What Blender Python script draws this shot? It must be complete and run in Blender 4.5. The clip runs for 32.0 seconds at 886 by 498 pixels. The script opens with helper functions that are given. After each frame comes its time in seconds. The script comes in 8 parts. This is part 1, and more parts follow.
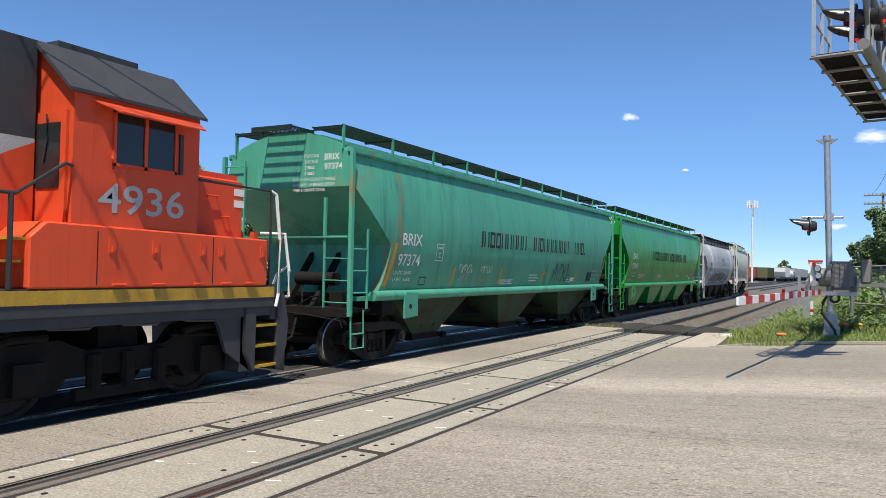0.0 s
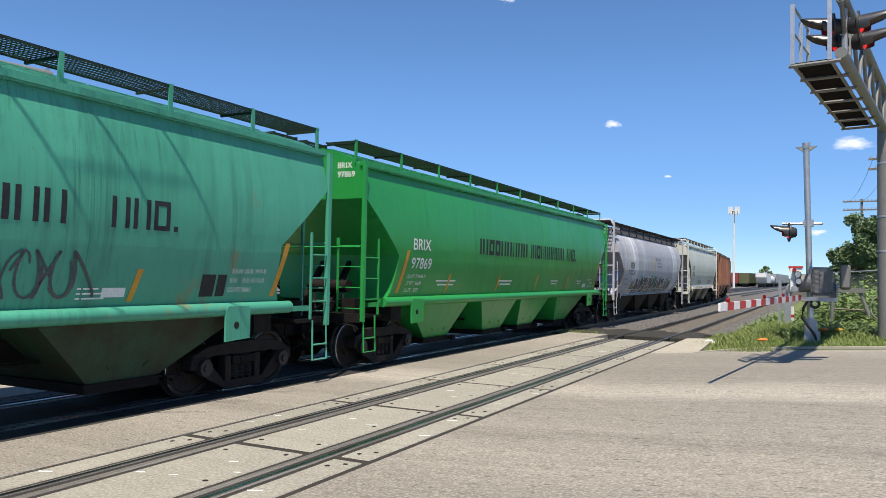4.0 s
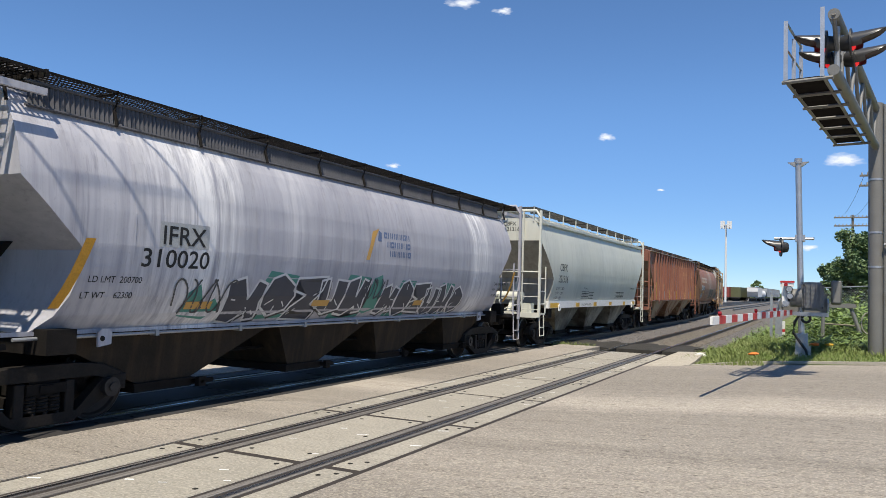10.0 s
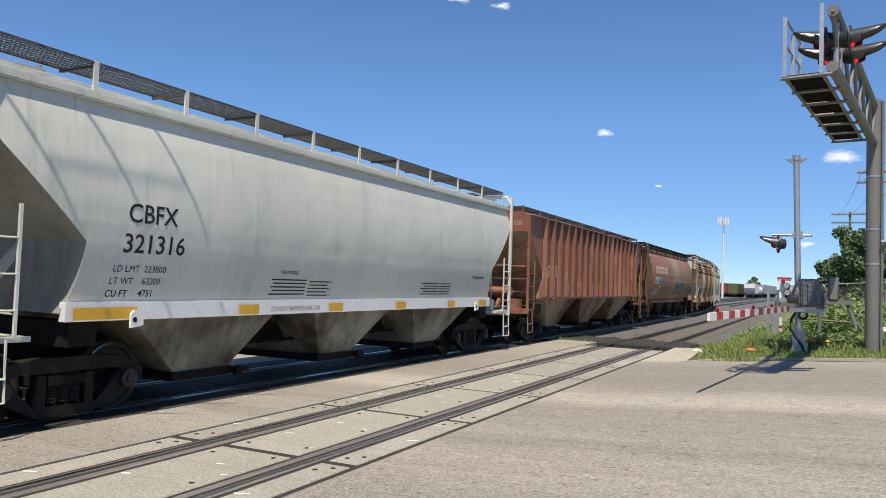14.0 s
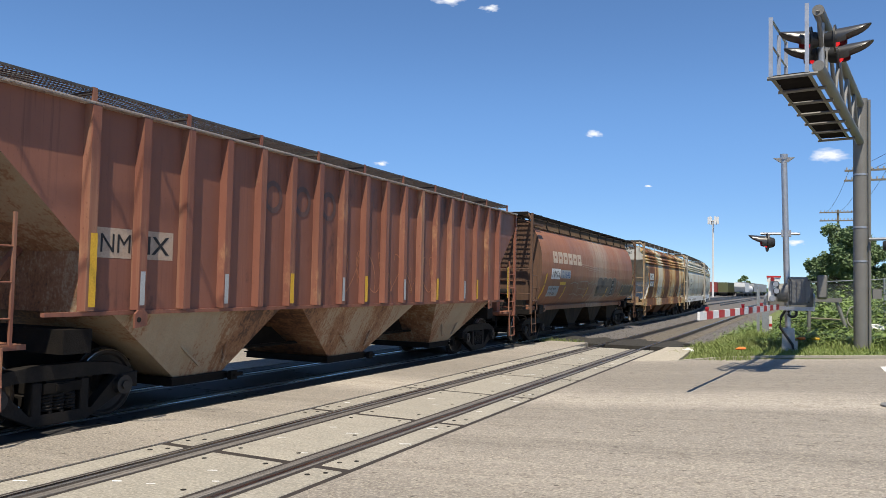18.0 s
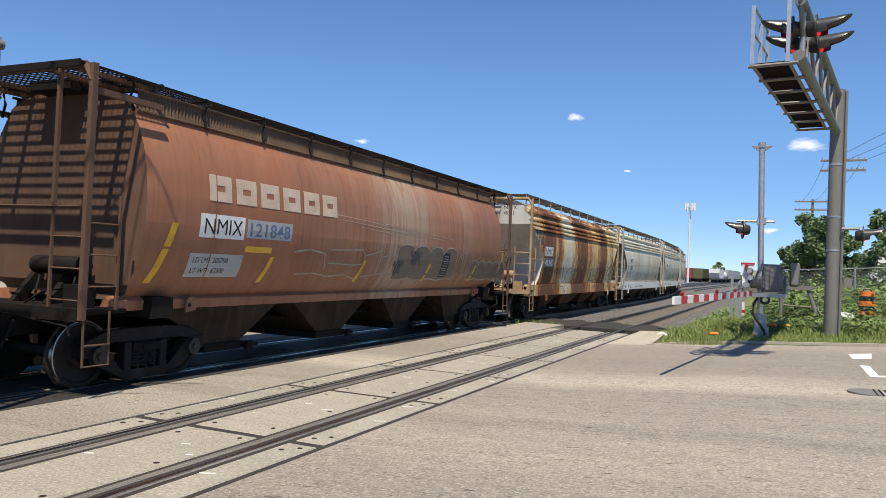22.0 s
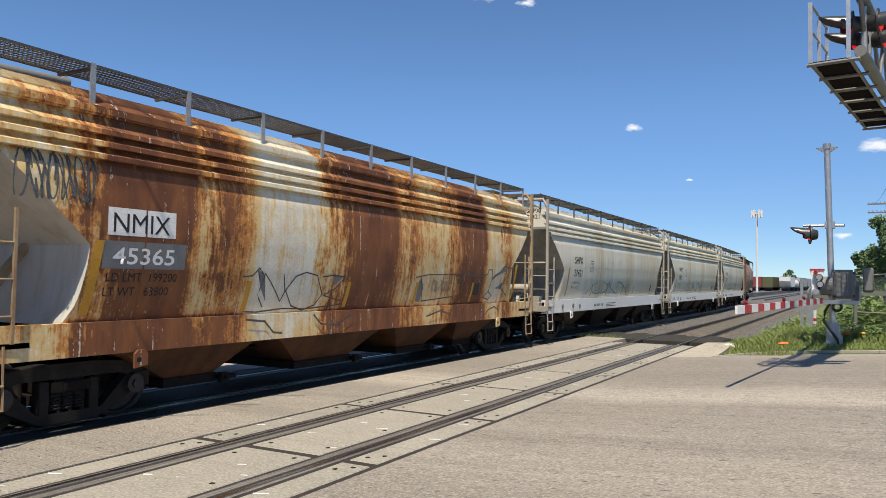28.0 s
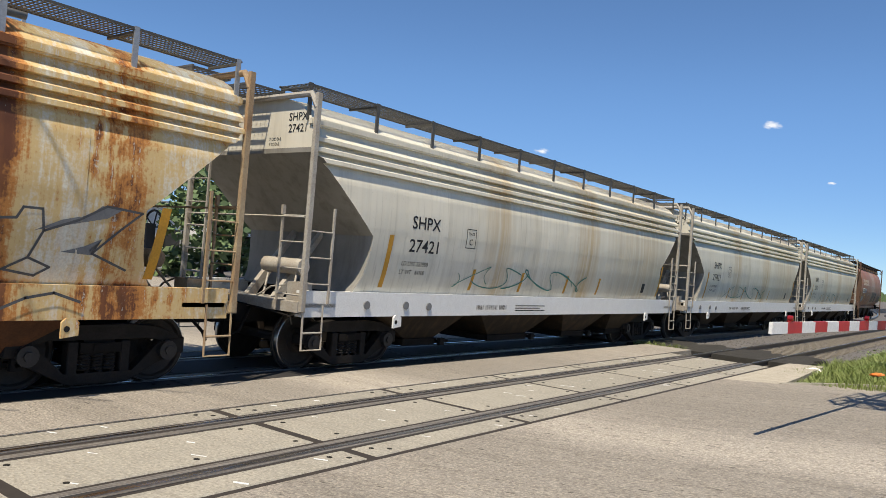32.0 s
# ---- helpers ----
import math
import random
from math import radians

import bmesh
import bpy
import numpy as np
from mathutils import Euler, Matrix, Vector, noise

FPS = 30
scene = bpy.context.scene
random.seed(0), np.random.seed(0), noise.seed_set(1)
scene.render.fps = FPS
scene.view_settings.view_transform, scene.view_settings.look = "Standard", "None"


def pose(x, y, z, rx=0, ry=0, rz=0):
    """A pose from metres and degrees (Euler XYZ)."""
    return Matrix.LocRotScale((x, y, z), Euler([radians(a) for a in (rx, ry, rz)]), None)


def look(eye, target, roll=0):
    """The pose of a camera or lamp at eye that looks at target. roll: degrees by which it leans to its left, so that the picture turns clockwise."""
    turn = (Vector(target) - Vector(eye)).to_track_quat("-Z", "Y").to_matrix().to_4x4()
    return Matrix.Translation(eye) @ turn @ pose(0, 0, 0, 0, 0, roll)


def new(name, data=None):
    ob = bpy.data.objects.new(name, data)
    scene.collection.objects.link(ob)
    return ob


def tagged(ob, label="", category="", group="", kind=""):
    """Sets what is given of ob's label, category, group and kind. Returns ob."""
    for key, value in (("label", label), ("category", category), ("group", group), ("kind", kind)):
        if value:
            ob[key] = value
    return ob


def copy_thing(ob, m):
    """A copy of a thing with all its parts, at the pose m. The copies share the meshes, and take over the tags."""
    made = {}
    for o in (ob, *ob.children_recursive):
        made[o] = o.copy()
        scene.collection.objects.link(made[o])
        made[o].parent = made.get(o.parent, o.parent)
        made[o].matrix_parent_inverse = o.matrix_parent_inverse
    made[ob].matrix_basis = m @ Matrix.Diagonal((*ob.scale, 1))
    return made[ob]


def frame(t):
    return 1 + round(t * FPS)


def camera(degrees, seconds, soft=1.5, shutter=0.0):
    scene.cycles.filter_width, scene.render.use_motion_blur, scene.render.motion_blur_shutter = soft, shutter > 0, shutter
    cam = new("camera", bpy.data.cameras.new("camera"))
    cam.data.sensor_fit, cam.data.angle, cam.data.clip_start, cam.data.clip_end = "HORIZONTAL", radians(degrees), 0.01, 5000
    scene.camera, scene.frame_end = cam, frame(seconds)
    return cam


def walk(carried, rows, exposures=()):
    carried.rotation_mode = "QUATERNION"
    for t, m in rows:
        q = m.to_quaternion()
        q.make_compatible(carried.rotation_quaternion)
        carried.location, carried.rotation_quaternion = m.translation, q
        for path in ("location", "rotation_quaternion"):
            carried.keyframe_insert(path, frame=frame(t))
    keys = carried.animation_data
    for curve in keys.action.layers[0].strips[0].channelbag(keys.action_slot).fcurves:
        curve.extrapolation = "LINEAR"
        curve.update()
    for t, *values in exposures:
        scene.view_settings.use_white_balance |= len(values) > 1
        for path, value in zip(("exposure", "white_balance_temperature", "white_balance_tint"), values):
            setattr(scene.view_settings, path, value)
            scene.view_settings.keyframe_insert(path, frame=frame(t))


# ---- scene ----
import colorsys

# ---------------------------------------------------------------- camera
cam = camera(60.9, 32.0, soft=0.8)
PATH = [
    (0, (5.439, -6.512, 1.899), (4.488, -4.753, 1.950), 1.14),
    (0.5, (5.442, -6.509, 1.902), (4.498, -4.747, 1.952), 1.21),
    (1, (5.438, -6.502, 1.903), (4.500, -4.736, 1.953), 1.27),
    (1.5, (5.437, -6.501, 1.901), (4.506, -4.732, 1.953), 1.29),
    (2, (5.429, -6.495, 1.902), (4.505, -4.722, 1.956), 1.29),
    (2.5, (5.435, -6.502, 1.903), (4.513, -4.728, 1.961), 1.19),
    (3, (5.439, -6.506, 1.905), (4.521, -4.731, 1.968), 1.04),
    (3.5, (5.435, -6.508, 1.905), (4.519, -4.731, 1.972), 0.96),
    (4, (5.447, -6.508, 1.910), (4.533, -4.730, 1.979), 0.97),
    (4.5, (5.446, -6.517, 1.913), (4.534, -4.738, 1.979), 1.11),
    (6.5, (5.439, -6.523, 1.917), (4.526, -4.745, 1.992), 1.51),
    (7, (5.448, -6.518, 1.911), (4.535, -4.740, 1.992), 1.44),
    (7.5, (5.436, -6.514, 1.907), (4.526, -4.736, 1.994), 1.45),
    (8, (5.441, -6.521, 1.907), (4.532, -4.742, 1.999), 1.49),
    (8.5, (5.442, -6.522, 1.910), (4.536, -4.742, 2.006), 1.55),
    (9, (5.436, -6.521, 1.904), (4.534, -4.739, 2.002), 1.61),
    (9.5, (5.437, -6.520, 1.903), (4.538, -4.736, 2.001), 1.61),
    (10, (5.440, -6.522, 1.905), (4.543, -4.737, 2.002), 1.70),
    (10.5, (5.441, -6.507, 1.909), (4.546, -4.722, 2.002), 1.79),
    (11, (5.440, -6.508, 1.906), (4.544, -4.722, 1.995), 1.81),
    (11.5, (5.446, -6.513, 1.905), (4.550, -4.727, 1.990), 1.78),
    (12, (5.439, -6.510, 1.906), (4.544, -4.724, 1.988), 1.81),
    (12.5, (5.441, -6.504, 1.904), (4.545, -4.718, 1.985), 1.79),
    (13, (5.446, -6.503, 1.907), (4.550, -4.716, 1.989), 1.86),
    (13.5, (5.433, -6.508, 1.905), (4.541, -4.720, 1.988), 1.93),
    (14, (5.431, -6.511, 1.905), (4.540, -4.723, 1.989), 1.95),
    (14.5, (5.428, -6.499, 1.902), (4.537, -4.710, 1.986), 1.93),
    (16.5, (5.449, -6.501, 1.913), (4.556, -4.714, 2.005), 1.35),
    (17, (5.452, -6.506, 1.909), (4.565, -4.716, 2.002), 1.23),
    (17.5, (5.453, -6.511, 1.911), (4.575, -4.717, 2.003), 1.24),
    (18, (5.445, -6.512, 1.910), (4.575, -4.714, 2.001), 1.24),
    (18.5, (5.450, -6.520, 1.916), (4.590, -4.717, 2.004), 1.48),
    (19, (5.444, -6.510, 1.913), (4.597, -4.700, 1.995), 1.92),
    (19.5, (5.438, -6.509, 1.905), (4.607, -4.691, 1.975), 2.50),
    (20, (5.434, -6.511, 1.904), (4.615, -4.687, 1.958), 3.01),
    (20.5, (5.422, -6.496, 1.899), (4.608, -4.670, 1.939), 3.23),
    (21, (5.428, -6.495, 1.900), (4.616, -4.668, 1.931), 3.12),
    (21.5, (5.437, -6.502, 1.897), (4.623, -4.676, 1.930), 2.82),
    (22, (5.441, -6.512, 1.899), (4.623, -4.687, 1.939), 2.53),
    (22.5, (5.446, -6.511, 1.906), (4.625, -4.688, 1.954), 2.26),
    (23, (5.447, -6.511, 1.913), (4.619, -4.692, 1.969), 2.02),
    (23.5, (5.453, -6.515, 1.913), (4.613, -4.701, 1.974), 1.62),
    (24, (5.457, -6.508, 1.908), (4.602, -4.700, 1.972), 1.25),
    (24.5, (5.454, -6.514, 1.907), (4.587, -4.713, 1.970), 0.90),
    (25, (5.441, -6.512, 1.905), (4.562, -4.716, 1.971), 0.72),
    (25.5, (5.451, -6.514, 1.906), (4.562, -4.724, 1.976), 0.56),
    (27.5, (5.504, -6.454, 1.896), (4.566, -4.689, 1.981), 0.74),
    (28, (5.530, -6.396, 1.883), (4.569, -4.644, 1.964), 0.82),
    (28.5, (5.516, -6.224, 1.859), (4.537, -4.481, 1.931), 0.96),
    (29, (5.503, -5.864, 1.866), (4.518, -4.125, 1.930), 1.44),
    (29.5, (5.602, -5.359, 1.881), (4.609, -3.624, 1.938), 2.29),
    (30, (5.726, -4.796, 1.883), (4.718, -3.070, 1.930), 3.32),
    (30.5, (5.807, -4.267, 1.896), (4.762, -2.561, 1.934), 4.19),
    (31, (5.869, -3.748, 1.897), (4.768, -2.078, 1.931), 4.63),
    (31.5, (5.970, -3.176, 1.872), (4.806, -1.550, 1.899), 4.73),
    (32, (6.052, -2.509, 1.897), (4.832, -0.925, 1.934), 4.57),
]
TRAVEL = [(0, 0.00), (1, -4.20), (2, -8.44), (3, -12.73), (4, -17.10), (5, -21.36), (6, -25.55), (7, -29.84), (8, -34.30), (9, -38.83), (10, -43.31), (11, -47.76), (12, -52.19), (13, -56.58), (14, -60.98), (15.5, -67.34), (17, -73.59), (18, -77.75), (19, -81.85), (20, -85.93), (21, -89.92), (22, -93.83), (23, -97.67), (24, -101.45), (25, -105.05), (26.5, -109.83), (28, -114.34), (29, -117.03), (30, -119.45), (31, -121.67), (32, -123.71)]
walk(cam, [(t, look(e, g, r)) for t, e, g, r in PATH], exposures=[(0, 0.40, 6600, 10), (4, 0.40, 6600, 10), (8, 0.38, 6600, 10), (10, 0.31, 6650, 10), (14, 0.30, 6700, 10), (17, 0.33, 6750, 10), (20, 0.36, 6800, 10), (25, 0.33, 6800, 10), (27.5, 0.27, 6900, 10), (32, 0.27, 6950, 10)])

# ---------------------------------------------------------------- light
SUN = Vector((0.18, -0.46, 1.0)).normalized()
world = bpy.data.worlds.new("world")
scene.world = world
world.use_nodes = True
wn = world.node_tree.nodes
sky = wn.new("ShaderNodeTexSky")
sky.sky_type = "NISHITA"
sky.sun_disc = False
sky.sun_elevation = math.asin(SUN.z)
sky.sun_rotation = math.atan2(SUN.x, SUN.y)
sky.altitude = 2000
sky.air_density = 0.75
sky.dust_density = 0.0
sky.ozone_density = 3.0
wn["Background"].inputs[1].default_value = 0.132
tint = wn.new("ShaderNodeMix")     # the clear northern sky is a deeper blue than the model's
tint.data_type, tint.blend_type = "RGBA", "MULTIPLY"
tint.inputs[0].default_value = 1.0
tint.inputs[7].default_value = (0.765, 0.985, 1.12, 1)
world.node_tree.links.new(sky.outputs[0], tint.inputs[6])
haze = wn.new("ShaderNodeMix")     # and greyer towards the horizon, all round
haze.data_type, haze.blend_type = "RGBA", "MULTIPLY"
haze.inputs[0].default_value = 1.0
where = wn.new("ShaderNodeTexCoord")
split = wn.new("ShaderNodeSeparateXYZ")
fall = wn.new("ShaderNodeValToRGB")
fall.color_ramp.interpolation = "EASE"
fall.color_ramp.elements[0].position, fall.color_ramp.elements[0].color = 0.0, (0.68, 0.64, 0.66, 1)
fall.color_ramp.elements[1].position, fall.color_ramp.elements[1].color = 0.26, (1.0, 1.0, 1.0, 1)
world.node_tree.links.new(where.outputs["Generated"], split.inputs[0])
world.node_tree.links.new(split.outputs["Z"], fall.inputs[0])
world.node_tree.links.new(tint.outputs[2], haze.inputs[6])
world.node_tree.links.new(fall.outputs[0], haze.inputs[7])
world.node_tree.links.new(haze.outputs[2], wn["Background"].inputs[0])
sun_data = bpy.data.lights.new("sun", "SUN")
sun_data.energy = 5.0
sun_data.angle = radians(0.55)
sun_data.color = (1.0, 0.93, 0.80)
sun = new("sun", sun_data)
sun.matrix_world = look(SUN * 60, (0, 0, 0))


# ---------------------------------------------------------------- materials
def mat(name, c1, c2=None, rough=0.6, metal=0.0, scale=4.0, bump=0.0, streak=0.0, fade=0.5,
        dirt=None, dirt_amount=0.0, stretch=(1, 1, 1), random_tint=0.0, fine=40.0, spec=0.5, speck=0.35):
    """Two-scale noise between c1 and c2, with vertical run-off streaks and dirt patches on top."""
    m = bpy.data.materials.new(name)
    m.use_nodes = True
    n, l = m.node_tree.nodes, m.node_tree.links
    b = n["Principled BSDF"]
    b.inputs["Roughness"].default_value = rough
    b.inputs["Metallic"].default_value = metal
    b.inputs["Specular IOR Level"].default_value = spec
    c2 = c2 or tuple(v * 0.75 for v in c1)
    co = n.new("ShaderNodeTexCoord")

    def noise_of(sc, st=(1, 1, 1), detail=6.0, off=0.0):
        mp = n.new("ShaderNodeMapping")
        mp.inputs["Scale"].default_value = st
        mp.inputs["Location"].default_value = (off, off * 1.7, off * 0.3)
        l.new(co.outputs["Object"], mp.inputs[0])
        t = n.new("ShaderNodeTexNoise")
        t.inputs["Scale"].default_value = sc
        t.inputs["Detail"].default_value = detail
        t.inputs["Roughness"].default_value = 0.6
        l.new(mp.outputs[0], t.inputs["Vector"])
        return t.outputs["Fac"]

    def ramp(f, a, z):
        r = n.new("ShaderNodeMapRange")
        r.inputs["From Min"].default_value = a
        r.inputs["From Max"].default_value = z
        l.new(f, r.inputs["Value"])
        return r.outputs[0]

    def mix(f, a, z):
        x = n.new("ShaderNodeMix")
        x.data_type = "RGBA"
        for s, v in ((x.inputs[0], f), (x.inputs[6], a), (x.inputs[7], z)):
            if isinstance(v, tuple):
                s.default_value = (*v, 1)
            elif isinstance(v, float):
                s.default_value = v
            else:
                l.new(v, s)
        return x.outputs[2]

    def times(f, k):
        x = n.new("ShaderNodeMath")
        x.operation = "MULTIPLY"
        l.new(f, x.inputs[0])
        if isinstance(k, float):
            x.inputs[1].default_value = k
        else:
            l.new(k, x.inputs[1])
        return x.outputs[0]

    col = mix(ramp(noise_of(scale, stretch), 0.5 - fade / 2, 0.5 + fade / 2), c1, c2)
    col = mix(times(ramp(noise_of(fine, (1, 1, 1), 3.0), 0.42, 0.66), speck), col, tuple(v * 0.6 for v in c2))
    if streak:
        sf = times(ramp(noise_of(1.0, (5, 5, 0.35), 5.0, 3.0), 0.48, 0.72), streak)
        col = mix(sf, col, dirt or tuple(v * 0.45 for v in c1))
    if dirt_amount:
        edge = 0.68 - 0.4 * dirt_amount
        df = ramp(noise_of(0.9, (1, 1, 0.55), 9.0, 7.0), edge, edge + 0.12)
        col = mix(df, col, dirt)
    if random_tint:
        oi = n.new("ShaderNodeObjectInfo")
        hv = n.new("ShaderNodeHueSaturation")
        l.new(col, hv.inputs["Color"])
        l.new(ramp(oi.outputs["Random"], -0.0, 1.0), hv.inputs["Value"])
        rr = hv.inputs["Value"].links[0].from_node
        rr.inputs["To Min"].default_value = 1 - random_tint
        rr.inputs["To Max"].default_value = 1 + random_tint
        col = hv.outputs[0]
    l.new(col, b.inputs["Base Color"])
    if bump:
        bp = n.new("ShaderNodeBump")
        bp.inputs["Strength"].default_value = min(1.0, bump)
        bp.inputs["Distance"].default_value = 0.02
        l.new(noise_of(fine, (1, 1, 1), 4.0), bp.inputs["Height"])
        l.new(bp.outputs[0], b.inputs["Normal"])
    return m


def aggregate(m, dark, light, kd, kl, wear=(), fine=75.0, pits=0.0):
    """Worn concrete: exposed dark and pale stones, long scuffs along the traffic, wear lanes across y."""
    n, l = m.node_tree.nodes, m.node_tree.links
    bs = n["Principled BSDF"]
    col = bs.inputs["Base Color"].links[0].from_socket
    co = n.new("ShaderNodeTexCoord")

    def spots(sc, st, off, lo, hi, k, tone):
        nonlocal col
        mp = n.new("ShaderNodeMapping")
        mp.inputs["Scale"].default_value = st
        mp.inputs["Location"].default_value = (off, off * 0.7, 0)
        l.new(co.outputs["Object"], mp.inputs[0])
        t = n.new("ShaderNodeTexNoise")
        t.inputs["Scale"].default_value = sc
        t.inputs["Detail"].default_value = 2.5
        l.new(mp.outputs[0], t.inputs["Vector"])
        r = n.new("ShaderNodeMapRange")
        r.inputs["From Min"].default_value = lo
        r.inputs["From Max"].default_value = hi
        r.inputs["To Max"].default_value = k
        l.new(t.outputs["Fac"], r.inputs["Value"])
        x = n.new("ShaderNodeMix")
        x.data_type = "RGBA"
        l.new(r.outputs[0], x.inputs[0])
        l.new(col, x.inputs[6])
        x.inputs[7].default_value = (*tone, 1)
        col = x.outputs[2]

    spots(1.0, (0.25, 5.0, 1), 3.0, 0.52, 0.72, 0.45 * kd, dark)
    spots(1.0, (0.3, 7.0, 1), 13.0, 0.55, 0.75, 0.5 * kl, light)
    spots(fine, (0.6, 1, 1), 0.0, 0.50, 0.64, kd, dark)
    spots(fine * 0.22, (0.5, 1, 1), 9.0, 0.52, 0.70, 0.5 * kd, dark)
    spots(fine * 0.8, (1, 1, 1), 7.0, 0.52, 0.62, kl, light)
    if pits:
        spots(1.0, (6, 20, 10), 5.0, 0.67, 0.70, pits, tuple(v * 0.5 for v in dark))
    if wear:
        sp = n.new("ShaderNodeSeparateXYZ")
        l.new(co.outputs["Object"], sp.inputs[0])
        t = n.new("ShaderNodeTexNoise")
        t.inputs["Scale"].default_value = 0.5
        l.new(co.outputs["Object"], t.inputs["Vector"])
        y = n.new("ShaderNodeMath")
        y.operation = "MULTIPLY_ADD"
        l.new(t.outputs["Fac"], y.inputs[0])
        y.inputs[1].default_value = 1.2
        l.new(sp.outputs["Y"], y.inputs[2])
        q = n.new("ShaderNodeMapRange")
        q.inputs["From Min"].default_value = -5.4
        q.inputs["From Max"].default_value = 14.6
        l.new(y.outputs[0], q.inputs["Value"])
        cr = n.new("ShaderNodeValToRGB")
        while len(cr.color_ramp.elements) < len(wear):
            cr.color_ramp.elements.new(0.5)
        for el, (p, v) in zip(cr.color_ramp.elements, wear):
            el.position = (p + 6) / 20
        for el, (p, v) in zip(cr.color_ramp.elements, wear):
            el.color = (v, v * 0.985, v * 0.965, 1)
        l.new(q.outputs[0], cr.inputs[0])
        x = n.new("ShaderNodeMix")
        x.data_type, x.blend_type = "RGBA", "MULTIPLY"
        x.inputs[0].default_value = 1.0
        l.new(col, x.inputs[6])
        l.new(cr.outputs[0], x.inputs[7])
        col = x.outputs[2]
    l.new(col, bs.inputs["Base Color"])
    return m


def paint_mat(name, base, faded, run, rust, rough=0.5, runs=0.4, spots=0.1, panel=2.41, seed=0.0, blotch=0.6, fleck=0.3, zone=(), zone_tone=(0.8, 0.8, 0.8), gloss=0.22):
    """Old enamel on sheet steel: plate-to-plate tone, faded clouds, upright runs, rust blooms, shallow dents. zone lists (y, amount) of a chalky wash along the car."""
    m = bpy.data.materials.new(name)
    m.use_nodes = True
    n, l = m.node_tree.nodes, m.node_tree.links
    b = n["Principled BSDF"]
    b.inputs["Specular IOR Level"].default_value = gloss
    co = n.new("ShaderNodeTexCoord")
    sp = n.new("ShaderNodeSeparateXYZ")
    l.new(co.outputs["Object"], sp.inputs[0])

    def field(sc, st, off, detail=4.0, rgh=0.6):
        mp = n.new("ShaderNodeMapping")
        mp.inputs["Scale"].default_value = st
        mp.inputs["Location"].default_value = (seed + off, seed * 1.3 + off, off * 0.7)
        l.new(co.outputs["Object"], mp.inputs[0])
        t = n.new("ShaderNodeTexNoise")
        t.inputs["Scale"].default_value = sc
        t.inputs["Detail"].default_value = detail
        t.inputs["Roughness"].default_value = rgh
        l.new(mp.outputs[0], t.inputs["Vector"])
        return t.outputs["Fac"]

    def span(f, a, z, k=1.0, lo=0.0):
        r = n.new("ShaderNodeMapRange")
        for i, v in (("From Min", a), ("From Max", z), ("To Min", lo), ("To Max", k)):
            r.inputs[i].default_value = v
        l.new(f, r.inputs["Value"])
        return r.outputs[0]

    def calc(op, a, z):
        x = n.new("ShaderNodeMath")
        x.operation = op
        for i, v in ((0, a), (1, z)):
            if isinstance(v, float):
                x.inputs[i].default_value = v
            else:
                l.new(v, x.inputs[i])
        return x.outputs[0]

    def mix(f, a, z):
        x = n.new("ShaderNodeMix")
        x.data_type = "RGBA"
        l.new(f, x.inputs[0])
        for i, v in ((6, a), (7, z)):
            if isinstance(v, tuple):
                x.inputs[i].default_value = (*v, 1)
            else:
                l.new(v, x.inputs[i])
        return x.outputs[2]

    cloud_ = field(0.55, (1, 1, 0.5), 2.0, 5.0)
    col = mix(span(cloud_, 0.34, 0.66, blotch), base, faded)
    # each plate between two welds has aged a little differently
    pl = n.new("ShaderNodeTexWhiteNoise")
    pl.noise_dimensions = "1D"
    l.new(calc("FLOOR", calc("MULTIPLY", sp.outputs["Y"], 1.0 / panel), 0.0), pl.inputs["W"])
    col = mix(span(pl.outputs["Value"], 0.0, 1.0, 0.22), col, tuple(v * 0.72 for v in base))
    if zone:
        wv = calc("ADD", sp.outputs["Y"], span(field(1.0, (1.5, 3.0, 0.5), 31.0), 0.0, 1.0, 0.5, -0.5))
        cr = n.new("ShaderNodeValToRGB")
        while len(cr.color_ramp.elements) < len(zone):
            cr.color_ramp.elements.new(0.5)
        for el, (y, v) in zip(cr.color_ramp.elements, zone):
            el.position = y / 17.0
        for el, (y, v) in zip(cr.color_ramp.elements, zone):
            el.color = (v, v, v, 1)
        l.new(calc("MULTIPLY", wv, 1.0 / 17.0), cr.inputs[0])
        wash = calc("MULTIPLY", cr.outputs[0], span(field(1.0, (3.0, 9.0, 0.35), 23.0, 5.0), 0.30, 0.56))
        col = mix(wash, col, zone_tone)
    # upright runs, broad and thread-like, strongest where the noise gathers them
    gather = span(field(0.4, (1, 1.2, 0.3), 41.0, 2.0), 0.36, 0.62)
    broad = calc("MULTIPLY", span(field(1.0, (3.0, 4.2, 0.22), 7.0, 4.0), 0.50, 0.72, runs), gather)
    col = mix(broad, col, run)
    thin = calc("MULTIPLY", span(field(1.0, (9.0, 19.0, 0.42), 13.0, 3.0), 0.55, 0.74, runs * 0.9), gather)
    col = mix(thin, col, tuple(v * 0.8 for v in run))
    if fleck:
        col = mix(span(field(34.0, (1, 1, 0.6), 3.0, 2.0), 0.64, 0.72, fleck), col, tuple(v * 0.55 for v in base))
    if spots:
        e = 0.74 - 0.3 * spots
        sm = calc("MULTIPLY", span(field(0.9, (1, 1.1, 0.55), 17.0, 9.0, 0.68), e, e + 0.10), span(field(5.0, (1, 1.5, 0.4), 19.0, 5.0), 0.36, 0.56))
        col = mix(sm, col, rust)
    l.new(col, b.inputs["Base Color"])
    l.new(span(cloud_, 0.3, 0.7, rough + 0.1, rough - 0.08), b.inputs["Roughness"])
    bp = n.new("ShaderNodeBump")
